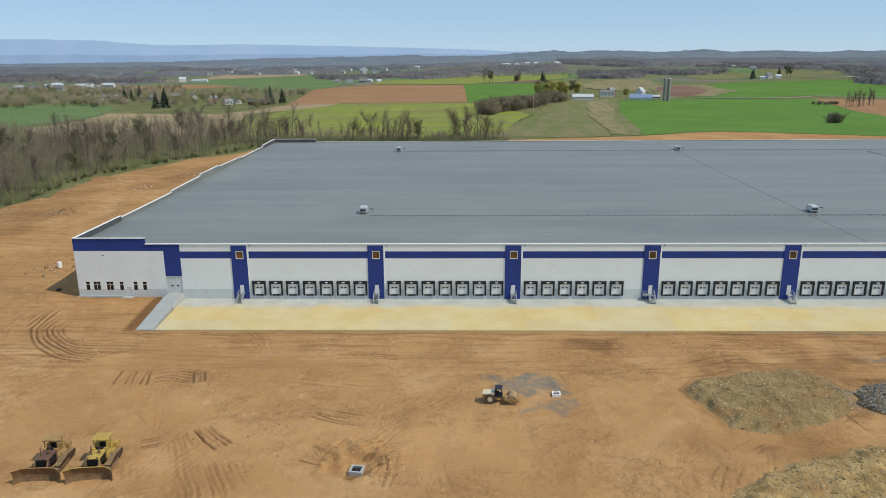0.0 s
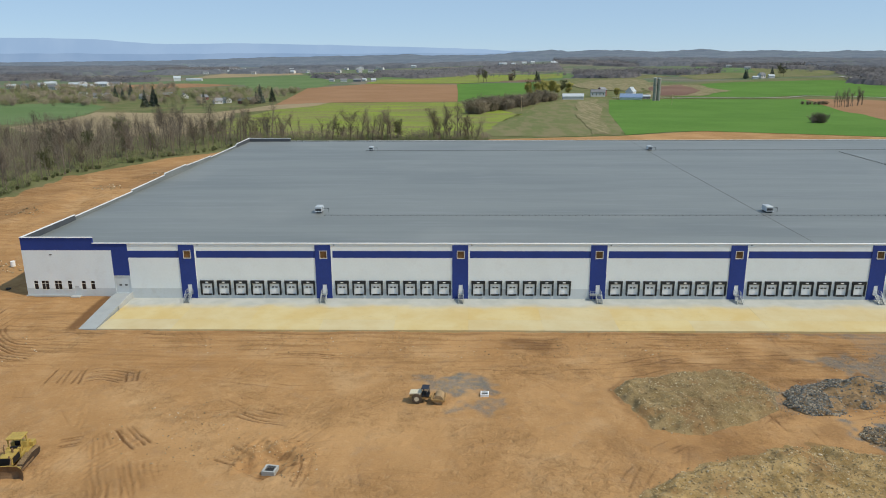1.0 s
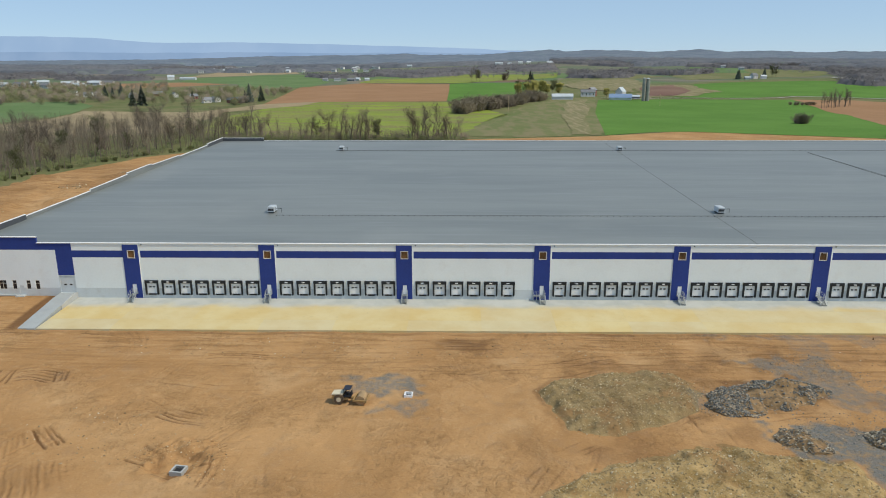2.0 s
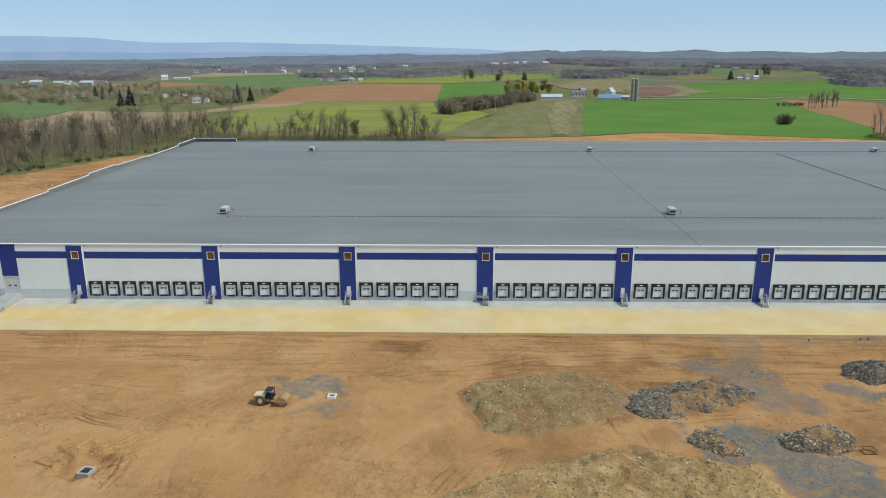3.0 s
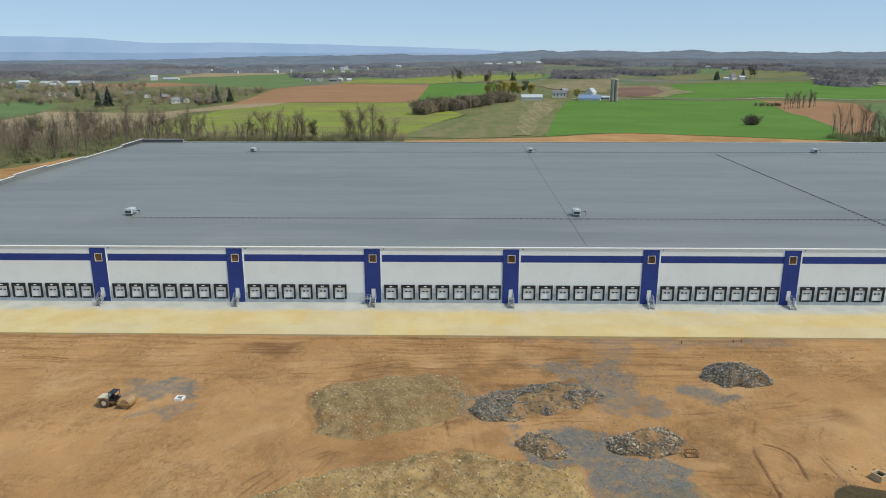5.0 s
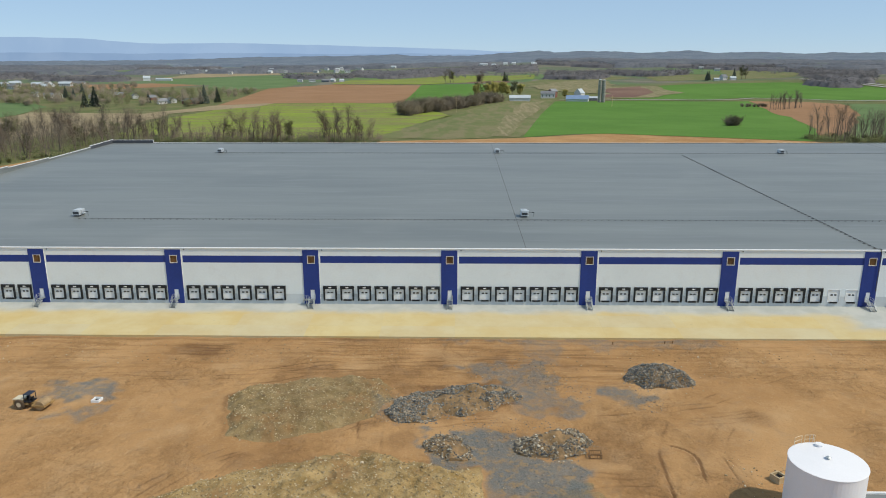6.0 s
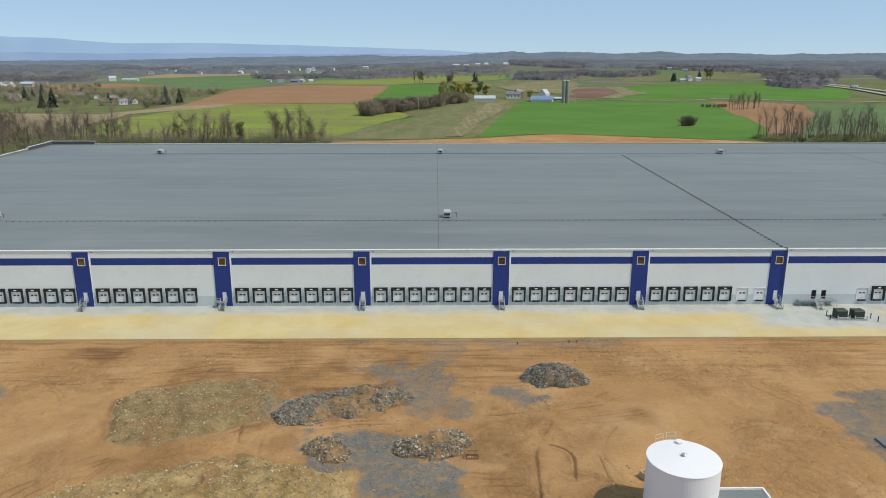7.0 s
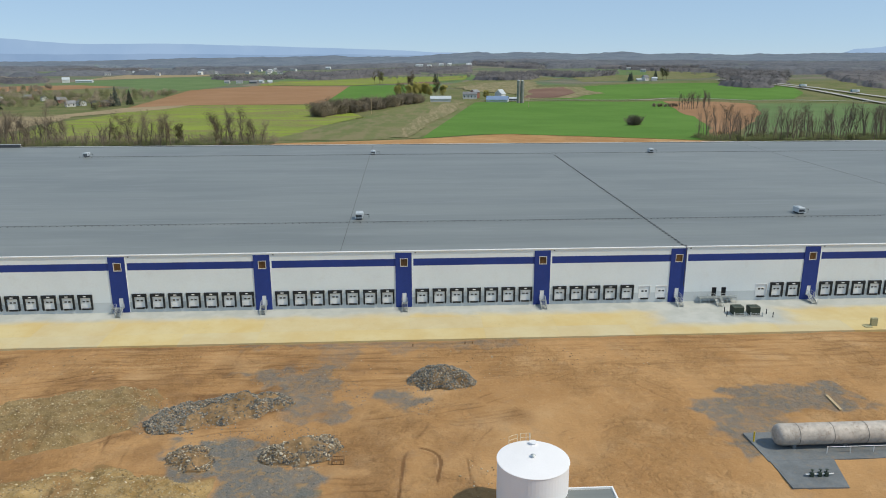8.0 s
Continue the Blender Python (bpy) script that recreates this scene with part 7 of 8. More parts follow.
WORDS = {"bare": ("tree", "bare grey-brown tree"), "tall": ("tree", "tall thin bare tree"), "slim": ("tree", "slender bare tree"), "spring": ("tree", "tree with thin olive leaves"),
         "bright": ("tree", "bright yellow-green young tree"), "conifer": ("conifer", "dark green conifer"), "bush": ("bush", "low olive-brown bush"), "hedge": ("bush", "bare brown hedge bush")}
RND = random.Random(5)


def plant(kind, x, y, scale=1.0, where="", group=""):
    cat, words = WORDS[kind]
    meshes = RND.choice(TREES[kind])
    z = ground_z(x, y) if y < 320 else float(land(np.array([x]), np.array([y]))[0]) + 0.3
    e = thing(cat, (0, 0, 0), words + (" " + where if where else ""), cat, group)
    s = scale * RND.uniform(0.85, 1.15)
    e.matrix_world = pose(x, y, z, 0, 0, RND.uniform(0, 360)) @ Matrix.Diagonal((s * RND.uniform(0.9, 1.15), s * RND.uniform(0.9, 1.15), s, 1))
    for n, me in zip(("trunk", "crown"), meshes):
        o = new(n, me)
        o.parent = e
    return e


def west_line(y):
    return float(np.interp(y, [60, 72, 83, 111, 139, 173, 199, 218, 262, 290], [-118, -106, -97, -101, -105, -99, -89, -73, -55, -40]))


# the wood west of the site
count = 0
for _ in range(2600):
    y = RND.uniform(66, 300)
    x = west_line(y) - RND.random() ** 1.25 * 130 - 2
    if x < 40 - 0.70 * (y + 153) or count >= 140:
        continue
    count += 1
    kind = RND.choices(("bare", "tall", "slim", "spring"), (2, 5, 6, 1))[0]
    plant(kind, x, y, RND.uniform(0.75, 1.1), "in the wood", "trees of the wood")
for i in range(60):
    y = RND.uniform(70, 262)
    plant("bush", west_line(y) + RND.uniform(-5, 0), y, RND.uniform(0.25, 0.6), "at the wood's edge", "bushes at the wood's edge")
# the thin row of trees behind the warehouse
for x, kind, k in ((-66, "tall", 0.9), (-58, "bare", 0.9), (-49, "tall", 1.15), (-43, "bare", 0.8), (-36, "tall", 0.95), (-27, "bare", 0.7), (-16, "bare", 0.85), (-10, "spring", 0.7), (-3, "bare", 1.1), (3.5, "tall", 0.95), (7, "bare", 0.9),
                   (13, "bare", 1.15), (16, "tall", 1.1), (19, "bare", 1.05), (28, "spring", 0.75), (46, "tall", 1.15), (49, "bare", 1.3), (51.5, "tall", 1.2), (56, "bare", 0.95), (60, "tall", 1.0), (64, "bare", 1.0), (67, "tall", 0.95), (72, "bare", 0.85)):
    plant(kind, x, RND.uniform(264, 272), k, "behind the warehouse", "trees behind the warehouse")
for x in (-64, -62, -53, -46, -40, -31, -21, -13, -6, 0, 5, 9, 11, 15, 18, 22, 25, 45, 48, 50, 53, 55, 58, 62, 66, 69):
    plant("slim", x + RND.uniform(-1, 1), RND.uniform(264, 276), RND.uniform(0.6, 1.05), "behind the warehouse", "trees behind the warehouse")
# the row at the eastern field
for i in range(78):
    x = 338 + 180 * i / 77 + RND.uniform(-2, 2)
    plant(RND.choice(("slim", "slim", "slim", "slim", "tall")), x, RND.uniform(268, 296) + (x - 338) * 0.02, RND.uniform(0.85, 1.25), "at the red field", "trees at the red field")
for i in range(30):
    plant("bush", 334 + 190 * RND.random(), RND.uniform(264, 294), RND.uniform(0.6, 1.1), "at the red field", "bushes at the red field")
# hedge and farm trees
for i in range(80):
    k = i / 79
    plant("hedge", 74 + 100 * k + RND.uniform(-6, 6), 530 + 205 * k + RND.uniform(-10, 10), RND.uniform(0.8, 1.8) * (1.1 - 0.2 * k), "in the hedge between fields", "bushes of the field hedge")
for x, y in ((150, 775), (160, 790), (170, 800), (182, 815), (195, 812), (176, 830), (206, 830), (188, 800), (164, 806), (146, 760)):
    plant(RND.choice(("bright", "bright", "spring")), x, y, 1.5, "behind the shed", "trees behind the shed")
plant("bright", 258, 770, 1.0, "by the blue barn")
for x, y, s in ((328, 397, 1.0), (330, 394, 1.3), (333, 399, 0.9), (326, 394, 0.7)):
    plant("hedge", x, y, s, "alone in the wheat field", "bushes in the wheat field")
for i in range(16):
    plant("slim", 440 + 3.1 * i + RND.uniform(-3, 3), 590 + 2.6 * i + RND.uniform(-6, 6), 1.0, "in a clump on the red field", "clump on the red field")
for i in range(7):
    plant("hedge", 430 + 4 * i, 640 + RND.uniform(-3, 3), 0.5, "at the field's edge", "bushes at the field edge")
for x, y, k in ((98, 1290, "bare"), (108, 1300, "bare"), (114, 1296, "spring"), (167, 1374, "hedge"), (172, 1380, "bare"), (219, 1366, "conifer"), (224, 1372, "conifer")):
    plant(k, x, y, 1.7, "on the far pasture", "trees on the far pasture")
for x, y in ((552, 1126), (557, 1132), (600, 1132), (612, 1128), (622, 1136), (550, 1120)):
    plant(RND.choice(("conifer", "spring", "conifer")), x, y, 1.5, "by the white farmhouse", "trees by the farmhouse")
for x, y in ((-279, 628), (-274, 640), (-388, 812), (-380, 820), (-392, 800), (-170, 690), (-176, 694), (-160, 705), (-240, 700)):
    plant("conifer", x, y, RND.uniform(1.1, 1.9), "among the western houses", "conifers among the houses")

# ---- far woods ----
def far_woods(name, areas, n, material, label, w=(8, 14), h=(9, 15), cards=22, card=1.5, gaps=-0.45, slim=0.7, west=False, tumble=0.3, outline=None):
    """Wood after wood of loose crowns made of many small twig clumps, one mesh."""
    total = sum((a[1] - a[0]) * (a[3] - a[2]) for a in areas)
    rows = []
    for x0, x1, y0, y1 in areas:
        k = int(n * (x1 - x0) * (y1 - y0) / total) + 1
        x, y = RNG.uniform(x0, x1, k), RNG.uniform(y0, y1, k)
        edge = vnoise(x, y, 90, 21) + 0.6 * vnoise(x, y, 35, 22)
        keep = edge > gaps
        if outline:
            keep = keep & (area(x, y, outline, 7.0) > -3)
        if west:
            keep = keep & (x < np.interp(y, [60, 72, 83, 111, 139, 173, 199, 218, 262, 290], [-118, -106, -97, -101, -105, -99, -89, -73, -55, -40]))
        rows.append(np.stack([x[keep], y[keep]], -1))
    p = np.repeat(np.concatenate(rows), cards, 0)
    trees, k = len(p) // cards, len(p)
    wid, hei = np.repeat(RNG.uniform(*w, trees), cards), np.repeat(RNG.uniform(*h, trees), cards)
    d = RNG.normal(size=(k, 3))
    d = d / np.linalg.norm(d, axis=1)[:, None] * RNG.rand(k, 1) ** 0.4
    c = np.stack([p[:, 0] + d[:, 0] * wid / 2, p[:, 1] + d[:, 1] * wid / 2, land(p[:, 0], p[:, 1]) + hei * (0.55 + 0.47 * d[:, 2])], -1)
    up = np.array([0.25, -0.45, 0.85]) + tumble * RNG.normal(size=(k, 3))
    u = np.cross(up, RNG.normal(size=(k, 3)))
    u = u / np.linalg.norm(u, axis=1)[:, None]
    v = np.cross(up, u)
    v = v / np.linalg.norm(v, axis=1)[:, None]
    s = card * RNG.uniform(0.6, 1.4, (k, 1))
    co = np.stack([c - u * s, c + v * s * slim, c + u * s, c - v * s * slim], 1).reshape(-1, 3)
    me = bpy.data.meshes.new(name)
    me.from_pydata(co.tolist(), [], np.arange(4 * k).reshape(k, 4).tolist())
    me.materials.append(material)
    return tagged(new(name, me), label, "woods", kind="stuff")


def wood(name, outline, material, label, tall=13.0, cell=4.0, crown=9.0, rim=6.0):
    """A wood seen from afar: an uneven roof of crowns inside an outline, steep at its edge."""
    xs, ys = [p[0] for p in outline], [p[1] for p in outline]
    X, Y = np.meshgrid(np.arange(min(xs) - 15, max(xs) + 15, cell), np.arange(min(ys) - 15, max(ys) + 15, cell))
    d = area(X, Y, outline, 7.0) + 8 * vnoise(X, Y, 60, 25) + 4 * vnoise(X, Y, 22, 26)
    up = sstep(-0.3 * rim, rim, d)
    up = up * sstep(-0.75, -0.45, vnoise(X, Y, 110, 27) + 0.3 * vnoise(X, Y, 40, 28))
    Z = land(X, Y) - 0.6 + tall * up * (0.86 + 0.16 * vnoise(X, Y, crown, 24) + 0.10 * vnoise(X, Y, crown * 3.5, 23) + 0.06 * vnoise(X, Y, crown * 0.5, 29))
    idx = np.arange(X.size).reshape(X.shape)
    q = np.stack([idx[:-1, :-1], idx[:-1, 1:], idx[1:, 1:], idx[1:, :-1]], -1).reshape(-1, 4)
    q = q[(up.reshape(-1)[q] > 0.02).any(1)]
    me = bpy.data.meshes.new(name)
    me.from_pydata(np.stack([X, Y, Z], -1).reshape(-1, 3).tolist(), [], q.tolist())
    me.polygons.foreach_set("use_smooth", [True] * len(me.polygons))
    me.materials.append(material)
    return tagged(new(name, me), label, "woods", kind="stuff")


WOODS = {
    "pasture_wood": [(314, 1446), (364, 1350), (413, 1320), (474, 1613), (415, 1645), (352, 1743)],
    "long_wood": [(-140, 1680), (-43, 1538), (31, 1635), (85, 1748), (206, 1854), (331, 1880), (369, 2227), (223, 2203), (81, 2097), (16, 1984), (-73, 1886), (-186, 2026)],
    "copse": [(467, 1570), (502, 1353), (541, 1333), (599, 1374), (639, 1497), (577, 1457), (535, 1478), (493, 1697)],
    "east_wood": [(676, 1798), (757, 1616), (847, 1519), (799, 1312), (1099, 1944), (1131, 2158), (999, 2272), (872, 2469)],
    "rise_wood": [(393, 2437), (471, 2075), (542, 1857), (627, 2247), (535, 2469), (437, 2834)],
    "valley_wood": [(-1080, 2592), (-815, 2212), (-671, 2279), (-823, 2755), (-996, 2677), (-1278, 3051)],
    "west_wood": [(-867, 1527), (-667, 1344), (-590, 1408), (-679, 1608), (-767, 1539), (-977, 1717)],
    "far_west_wood": [(-986, 1478), (-936, 1503), (-993, 1752), (-1137, 2015), (-1089, 1760), (-1146, 1731)],
    "village_wood": [(-297, 1623), (-219, 1505), (-127, 1577), (-140, 1676), (-238, 1603), (-319, 1720)],
    "road_copse": [(647, 969), (666, 905), (701, 899), (724, 943), (687, 949), (667, 1014)],
    "highway_wood": [(1024, 1370), (872, 1004), (850, 874), (1187, 1370), (1189, 1513), (1322, 1890)],
    "hillside_wood": [(700, 1670), (823, 1447), (903, 1236), (1117, 1631), (996, 1862), (829, 2100)],
    "farm_wood": [(723, 1151), (710, 1012), (752, 981), (876, 1198), (825, 1233), (830, 1376)],
}
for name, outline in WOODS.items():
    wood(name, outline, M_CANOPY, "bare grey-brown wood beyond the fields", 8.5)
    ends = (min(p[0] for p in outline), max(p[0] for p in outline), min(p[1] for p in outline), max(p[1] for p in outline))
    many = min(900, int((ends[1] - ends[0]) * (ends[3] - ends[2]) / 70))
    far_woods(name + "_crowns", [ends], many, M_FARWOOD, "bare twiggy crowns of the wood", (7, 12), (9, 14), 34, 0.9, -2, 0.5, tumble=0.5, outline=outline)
# far belts of trees, their canopy colour tinted with haze
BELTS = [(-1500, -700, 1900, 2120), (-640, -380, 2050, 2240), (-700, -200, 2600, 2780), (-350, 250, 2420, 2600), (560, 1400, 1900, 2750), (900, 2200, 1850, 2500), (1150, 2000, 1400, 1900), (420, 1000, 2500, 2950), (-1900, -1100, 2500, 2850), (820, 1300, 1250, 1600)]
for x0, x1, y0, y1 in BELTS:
    wood("wood_belt", [(x0, y0), ((x0 + x1) / 2, y0 - 60), (x1, y0 + 30), (x1 + 60, y1), ((x0 + x1) / 2, y1 - 40), (x0 + 30, y1)], M_HAZEWOOD, "belt of distant woods tinted grey-blue as haze", 14.0, 8.0, 14.0, 10.0)
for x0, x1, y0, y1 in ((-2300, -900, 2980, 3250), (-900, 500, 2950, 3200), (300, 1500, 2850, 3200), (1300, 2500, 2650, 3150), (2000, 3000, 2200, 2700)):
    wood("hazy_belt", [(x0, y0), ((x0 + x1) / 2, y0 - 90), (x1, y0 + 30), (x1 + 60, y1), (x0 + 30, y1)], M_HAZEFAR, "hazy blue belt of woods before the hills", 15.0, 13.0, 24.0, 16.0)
EDGES = [(-140, 330, 1560, 1860), (320, 420, 1320, 1440), (480, 620, 1340, 1460), (-850, -600, 1350, 1500), (700, 900, 1000, 1500)]
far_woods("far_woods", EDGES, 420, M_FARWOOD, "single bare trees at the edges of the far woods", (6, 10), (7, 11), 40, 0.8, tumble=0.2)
far_woods("wood_twigs", [(-260, -50, 66, 300)], 980, M_WOODTWIG, "grey-brown twigs filling the wood", (6, 10), (9, 17), 190, 0.55, -2, 0.08, True)
far_woods("brush_twigs", [(-64, 78, 262, 288)], 240, M_BUDS, "grey-brown brush behind the warehouse", (4, 8), (3, 8), 150, 0.42, -2, 0.10)
far_woods("brush_scrub", [(-64, 78, 261, 280), (334, 520, 266, 292)], 620, M_SCRUB, "olive undergrowth below bare trees", (3, 7), (1.5, 4.2), 90, 0.28, -2, 0.6)
far_woods("row_twigs", [(336, 520, 267, 297)], 150, M_BUDS, "grey-brown twigs of the eastern tree row", (4, 7), (6, 15), 120, 0.5, -0.6, 0.05)
far_woods("wood_scrub", [(-260, -50, 66, 300)], 700, M_SCRUB, "olive undergrowth of the wood", (4, 8), (2, 5), 80, 0.32, -2, 0.6, True)
far_woods("house_trees", [(-520, -170, 640, 940), (-640, -420, 860, 1060), (-330, -180, 760, 800), (-560, -440, 640, 720)], 170, M_SPRING, "olive-brown trees among the western houses", (6, 10), (7, 12), 320, 0.42, -2)
far_woods("house_trees_bare", [(-520, -170, 650, 940), (-760, -420, 860, 1140), (-640, -300, 690, 790)], 330, M_HEDGE, "bare grey trees among the western houses", (6, 10), (7, 12), 300, 0.42, -2)


def stems(name, areas, n, tall, material, label, west=False):
    """Thin bare stems crowded together, one mesh."""
    rows = []
    total = sum((a[1] - a[0]) * (a[3] - a[2]) for a in areas)
    for x0, x1, y0, y1 in areas:
        k = int(n * (x1 - x0) * (y1 - y0) / total) + 1
        x, y = RNG.uniform(x0, x1, k), RNG.uniform(y0, y1, k)
        if west:
            keep = x < np.interp(y, [60, 72, 83, 111, 139, 173, 199, 218, 262, 290], [-118, -106, -97, -101, -105, -99, -89, -73, -55, -40])
            x, y = x[keep], y[keep]
        rows.append(np.stack([x, y], -1))
    p = np.concatenate(rows)
    k = len(p)
    h, rad = RNG.uniform(tall * 0.55, tall, k), RNG.uniform(0.07, 0.17, k)
    lean = RNG.normal(size=(k, 2)) * 0.06
    z = height(p[:, 0], p[:, 1])[0] - 0.3
    co = []
    for level, w in ((0.0, 1.0), (0.55, 0.7), (1.0, 0.15)):
        for i in range(3):
            a = 2 * math.pi * i / 3
            bend = level * (1 + 0.5 * level)
            co.append(np.stack([p[:, 0] + lean[:, 0] * h * bend + rad * w * math.cos(a), p[:, 1] + lean[:, 1] * h * bend + rad * w * math.sin(a), z + h * level], -1))
    co = np.stack(co, 1).reshape(-1, 3)
    f = np.array([(b + i, b + (i + 1) % 3, b + 3 + (i + 1) % 3, b + 3 + i) for b in (0, 3) for i in range(3)])
    faces = (f[None] + (9 * np.arange(k))[:, None, None]).reshape(-1, 4)
    me = bpy.data.meshes.new(name)
    me.from_pydata(co.tolist(), [], faces.tolist())
    me.materials.append(material)
    return tagged(new(name, me), label, "woods", kind="stuff")


stems("wood_stems", [(-260, -50, 66, 300)], 1500, 17, M_BARK, "crowded thin grey-brown stems of the wood", True)
stems("row_stems", [(338, 520, 266, 296)], 420, 17, M_BARK, "thin stems of the eastern tree row")
stems("brush_stems", [(-64, 76, 263, 284)], 200, 9, M_BARK, "thin stems behind the warehouse")


# ---- houses and farms ----
def gable(name, x, y, w, d, h, rh, turn, wall, roofing, label, category="house", group="", lift=0.2):
    """A gabled building with overhanging roof; houses have a row of windows."""
    z = float(land(np.array([x]), np.array([y]))[0]) + lift
    e = thing(name, (x, y, z - 0.3), label, category, group, turn)
    bm = bmesh.new()
    prism(bm, [(-d / 2, 0), (d / 2, 0), (d / 2, h), (0, h + rh), (-d / 2, h)], -w / 2, w / 2)
    part("wall", bm, wall, e)
    bm = bmesh.new()
    o, t = 0.5, 0.25
    k = rh / (d / 2)
    prism(bm, [(-d / 2 - o, h - o * k + 0.02), (0, h + rh + 0.02), (d / 2 + o, h - o * k + 0.02), (d / 2 + o, h - o * k + t), (0, h + rh + t), (-d / 2 - o, h - o * k + t)], -w / 2 - o, w / 2 + o)
    part("roof", bm, roofing, e)
    n = max(2, int(w / 4)) if category == "house" else 0
    for i in range(n):
        bm = bmesh.new()
        cx = -w / 2 + w * (i + 0.5) / n
        bx(bm, cx - 0.5, cx + 0.5, -d / 2 - 0.06, -d / 2 - 0.01, h * 0.35, h * 0.75)
        part("window", bm, M_LITE, e, "dark window")
    return e


gable("shed", 199, 742, 25, 10, 4.0, 3.0, -3, M_HOUSEWHITE, M_SHEDROOF, "long pale farm shed with metal roof", "shed")
gable("barn", 268, 735, 26, 14, 3.0, 4.0, -14, M_HOUSEWHITE, M_BARNBLUE, "low barn with faded blue roof", "barn")
gable("barn", 286, 752, 18, 9, 3.0, 1.6, -14, M_HOUSEGREY, M_SHEDROOF, "grey low barn wing", "barn")
gable("barn", 276, 772, 14, 9, 8.0, 5.0, 60, M_HOUSEWHITE, M_SHEDROOF, "tall pale barn with steep roof", "barn")
gable("farmhouse", 240, 800, 18, 9, 6.0, 3.0, -5, M_HOUSEWHITE, M_HOUSEGREY, "white farmhouse behind the blue barn")
gable("barn", 248, 815, 10, 8, 8.0, 3.0, 40, M_BRICKRED, M_HOUSEGREY, "dark barn behind the farmhouse", "barn")
for i, (x, y) in enumerate(((290.0, 712), (294.4, 712))):
    s = thing("silo", (x, y, float(land(np.array([x]), np.array([y]))[0])), "tall grey concrete silo beside the barn", "silo", "silos at the farm")
    bm = bmesh.new()
    tube(bm, (0, 0, -0.5), (0, 0, 26.0 - i * 0.4), 2.15, n=24)
    part("shaft", bm, M_SILO, s)
    for q in range(12):
        bm = bmesh.new()
        tube(bm, (0, 0, 1.5 + 2 * q), (0, 0, 1.62 + 2 * q), 2.2, n=24)
        part("hoop", bm, M_HOUSEGREY, s)
    bm = bmesh.new()
    tube(bm, (0, 0, 26.0 - i * 0.4), (0, 0, 26.6 - i * 0.4), 2.15, 0.6, n=24)
    part("cap", bm, M_SHEDROOF, s)
gable("farmhouse", 580, 1126, 11, 8, 5.5, 4.0, 30, M_HOUSEWHITE, M_HOUSEGREY, "white farmhouse with dark steep roof")
gable("barn", 594, 1120, 9, 6, 4.0, 2.0, 0, M_HOUSEWHITE, M_SHEDROOF, "white barn beside the farmhouse", "barn")
gable("shed", 566, 1118, 9, 6, 3.0, 1.5, 0, M_HOUSEWHITE, M_SHEDROOF, "small white shed by the farmhouse", "shed")
gable("barn", -556, 1440, 14, 10, 6.5, 4.5, 20, M_HOUSEWHITE, M_SHEDROOF, "big white barn below the village", "barn")
gable("barn", -520, 1445, 34, 10, 3.5, 2.0, 0, M_HOUSEWHITE, M_SHEDROOF, "long white poultry barn", "barn")
for x, y, w in ((-180, 1370, 13), (-150, 1365, 17), (-118, 1368, 9), (-205, 1372, 10), (-140, 1392, 9)):
    gable("barn", x, y, w, 8, 3.4, 2.6, RND.uniform(-20, 20), RND.choice((M_HOUSEWHITE, M_HOUSEGREY)), RND.choice((M_SHEDROOF, M_HOUSEGREY)), "white farm building at the red field", "barn", "farm buildings at the red field")
for x, y in ((-418, 806), (-408, 812), (-220, 690), (-190, 688), (-182, 694), (-300, 800), (-330, 820), (-262, 760), (-215, 706), (-350, 790), (-455, 840)):
    gable("house", x, y, RND.uniform(9, 13), 7.5, 3.8, 2.8, RND.uniform(-60, 60), RND.choice((M_HOUSEWHITE, M_HOUSEWHITE, M_BRICKRED)), M_HOUSEGREY, "small house among trees", "house", "western houses")
for i in range(13):
    gable("house", RND.uniform(-760, -560), RND.uniform(1040, 1260), RND.uniform(10, 26), RND.uniform(8, 11), 5.0, 3.0, RND.uniform(-30, 30), M_HOUSEWHITE, RND.choice((M_SHEDROOF, M_HOUSEGREY)), "pale farm building in the valley", "house", "valley farm buildings")
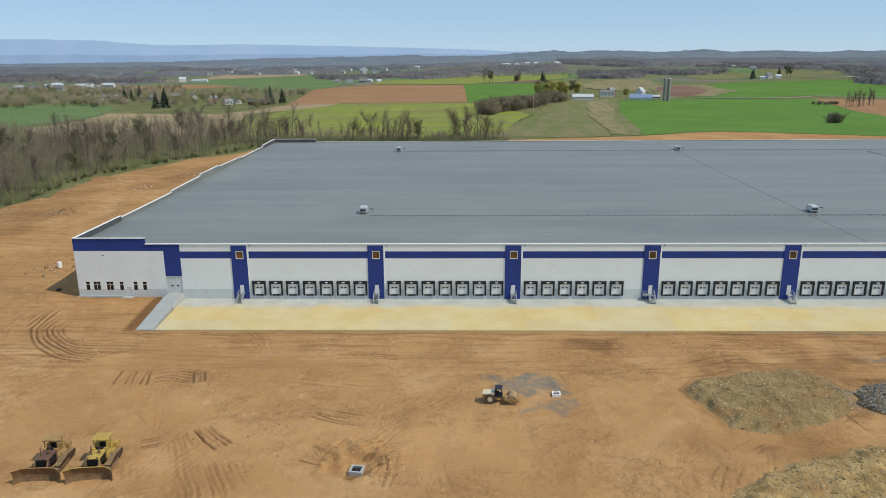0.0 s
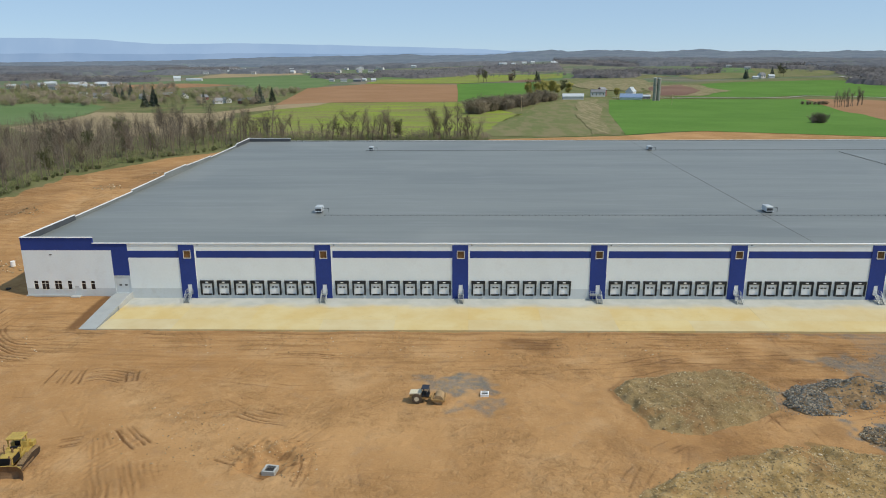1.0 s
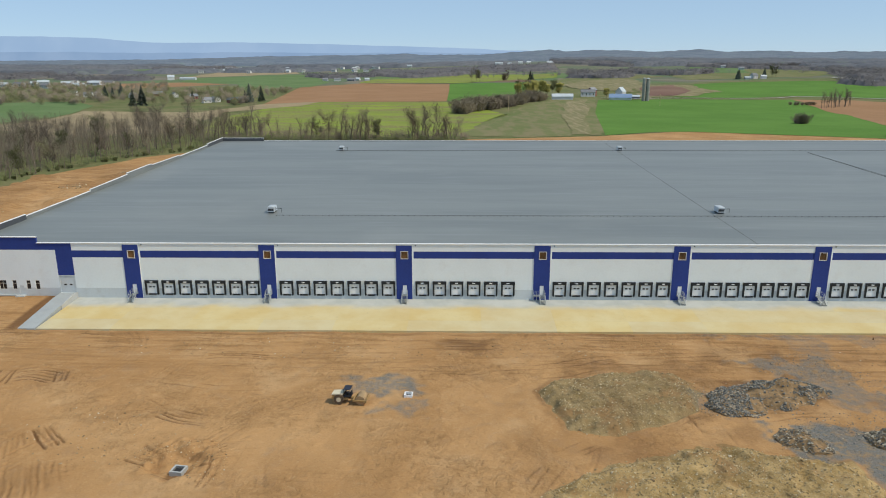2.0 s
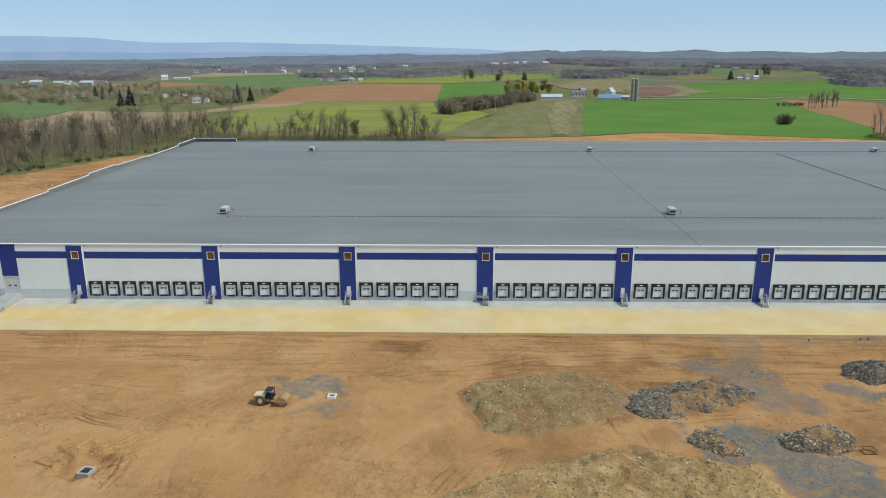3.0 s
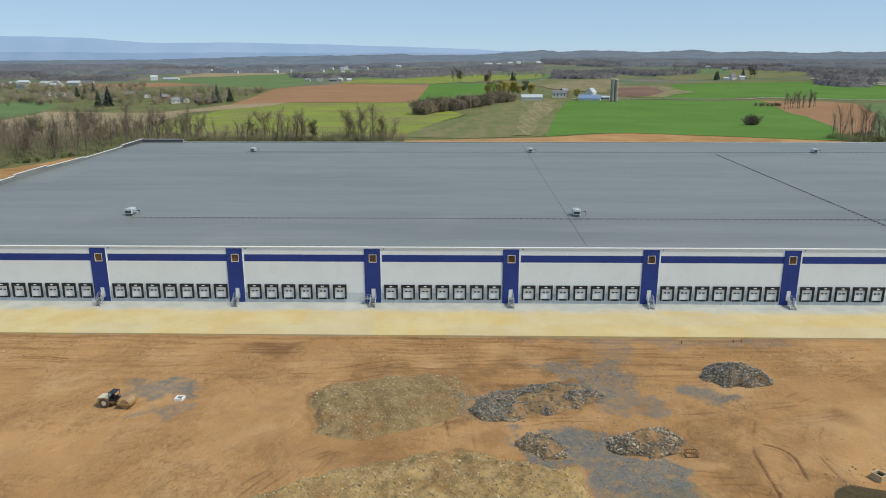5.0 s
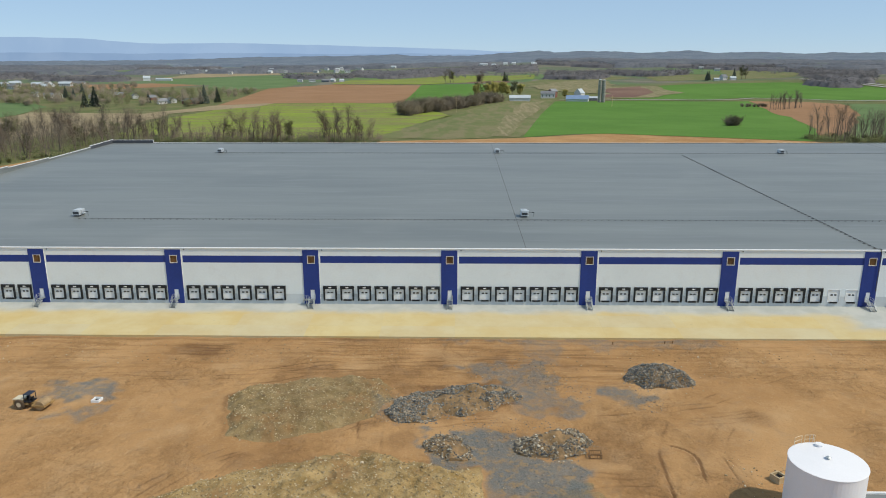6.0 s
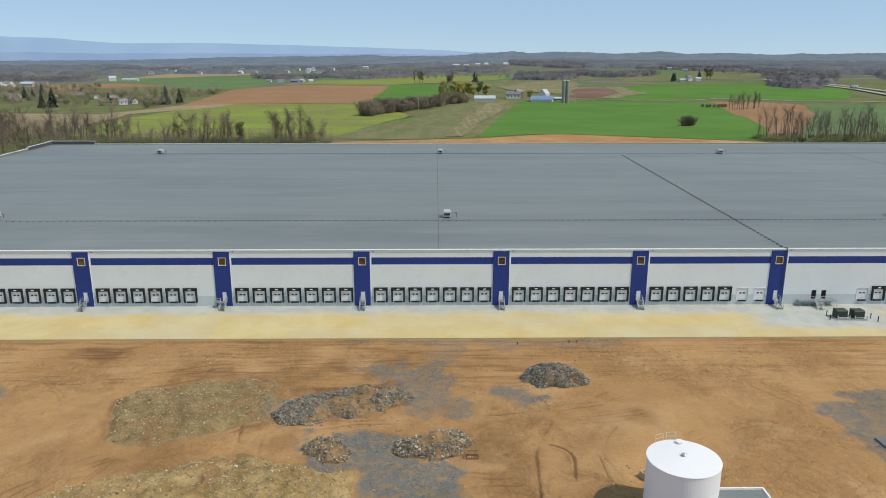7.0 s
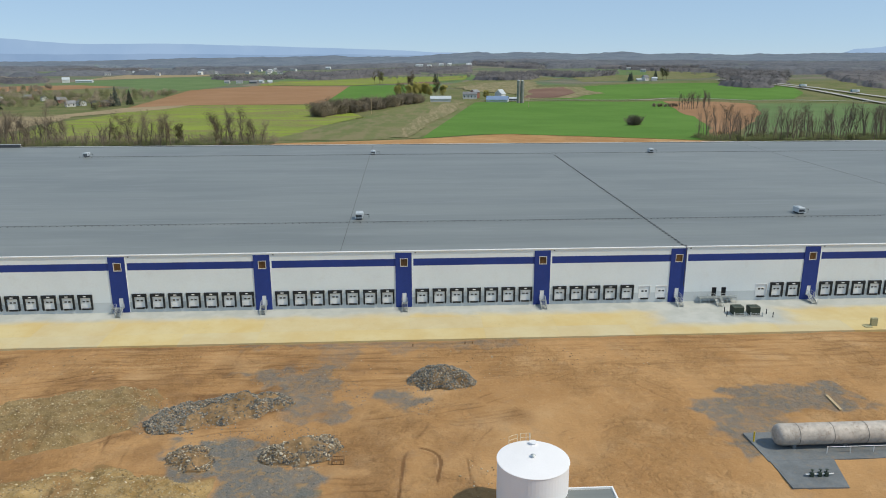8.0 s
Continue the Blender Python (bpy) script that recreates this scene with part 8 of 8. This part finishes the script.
for i in range(34):
    gable("house", RND.uniform(-760, -180), RND.uniform(1950, 2500), RND.uniform(9, 17), 9, 5.5, 3.5, RND.uniform(-50, 50), M_HOUSEWHITE, RND.choice((M_SHEDROOF, M_HOUSEGREY)), "distant white village house", "house", "village houses", 1.0)
for i in range(16):
    gable("house", RND.uniform(-100, 420), RND.uniform(2250, 2560), RND.uniform(10, 18), 9, 5.0, 3.0, RND.uniform(-30, 30), M_HOUSEWHITE, M_SHEDROOF, "distant white farm building", "house", "distant farm buildings", 2.0)
for i in range(14):
    gable("house", RND.uniform(640, 1500), RND.uniform(1400, 2000), RND.uniform(9, 14), 8, 4.0, 2.6, RND.uniform(-30, 30), M_HOUSEWHITE, M_HOUSEGREY, "distant house at the woods", "house", "houses at the eastern woods", 1.0)

# poles and highway trucks
for x, y, h in ((122, 566, 15), (290, 640, 12)):
    z = float(land(np.array([x]), np.array([y]))[0])
    pl = thing("utility_pole", (x, y, z - 0.2), "pale timber utility pole in the fields", "utility pole", "utility poles")
    bm = bmesh.new()
    tube(bm, (0, 0, 0), (0, 0, h), 0.22, 0.15, n=8)
    part("pole", bm, M_WOOD, pl)
    bm = bmesh.new()
    bx(bm, -1.2, 1.2, -0.08, 0.08, h - 1.0, h - 0.8)
    part("crossarm", bm, M_WOOD, pl)
for x, y in ((737, 892), (758, 800)):
    z = float(land(np.array([x]), np.array([y]))[0]) + 2.3
    tk = thing("truck", (x, y, z), "white box truck on the highway", "truck", "trucks on the highway", 4)
    bm = bmesh.new()
    bx(bm, -1.3, 1.3, -7, 5, 1.1, 4.1)
    part("box_body", rounded(bm, 0.08, 1), M_CAP, tk)
    bm = bmesh.new()
    bx(bm, -1.2, 1.2, 5.3, 8.0, 0.9, 3.6)
    part("cab", rounded(bm, 0.25, 2), M_BARNBLUE, tk)
    for py in (-5.5, -4.2, 4.2, 6.8):
        for px in (-1.1, 1.1):
            bm = bmesh.new()
            tube(bm, (px - 0.15, py, 0.5), (px + 0.15, py, 0.5), 0.5, n=12)
            part("wheel", bm, M_TYRE, tk, "black tyre")
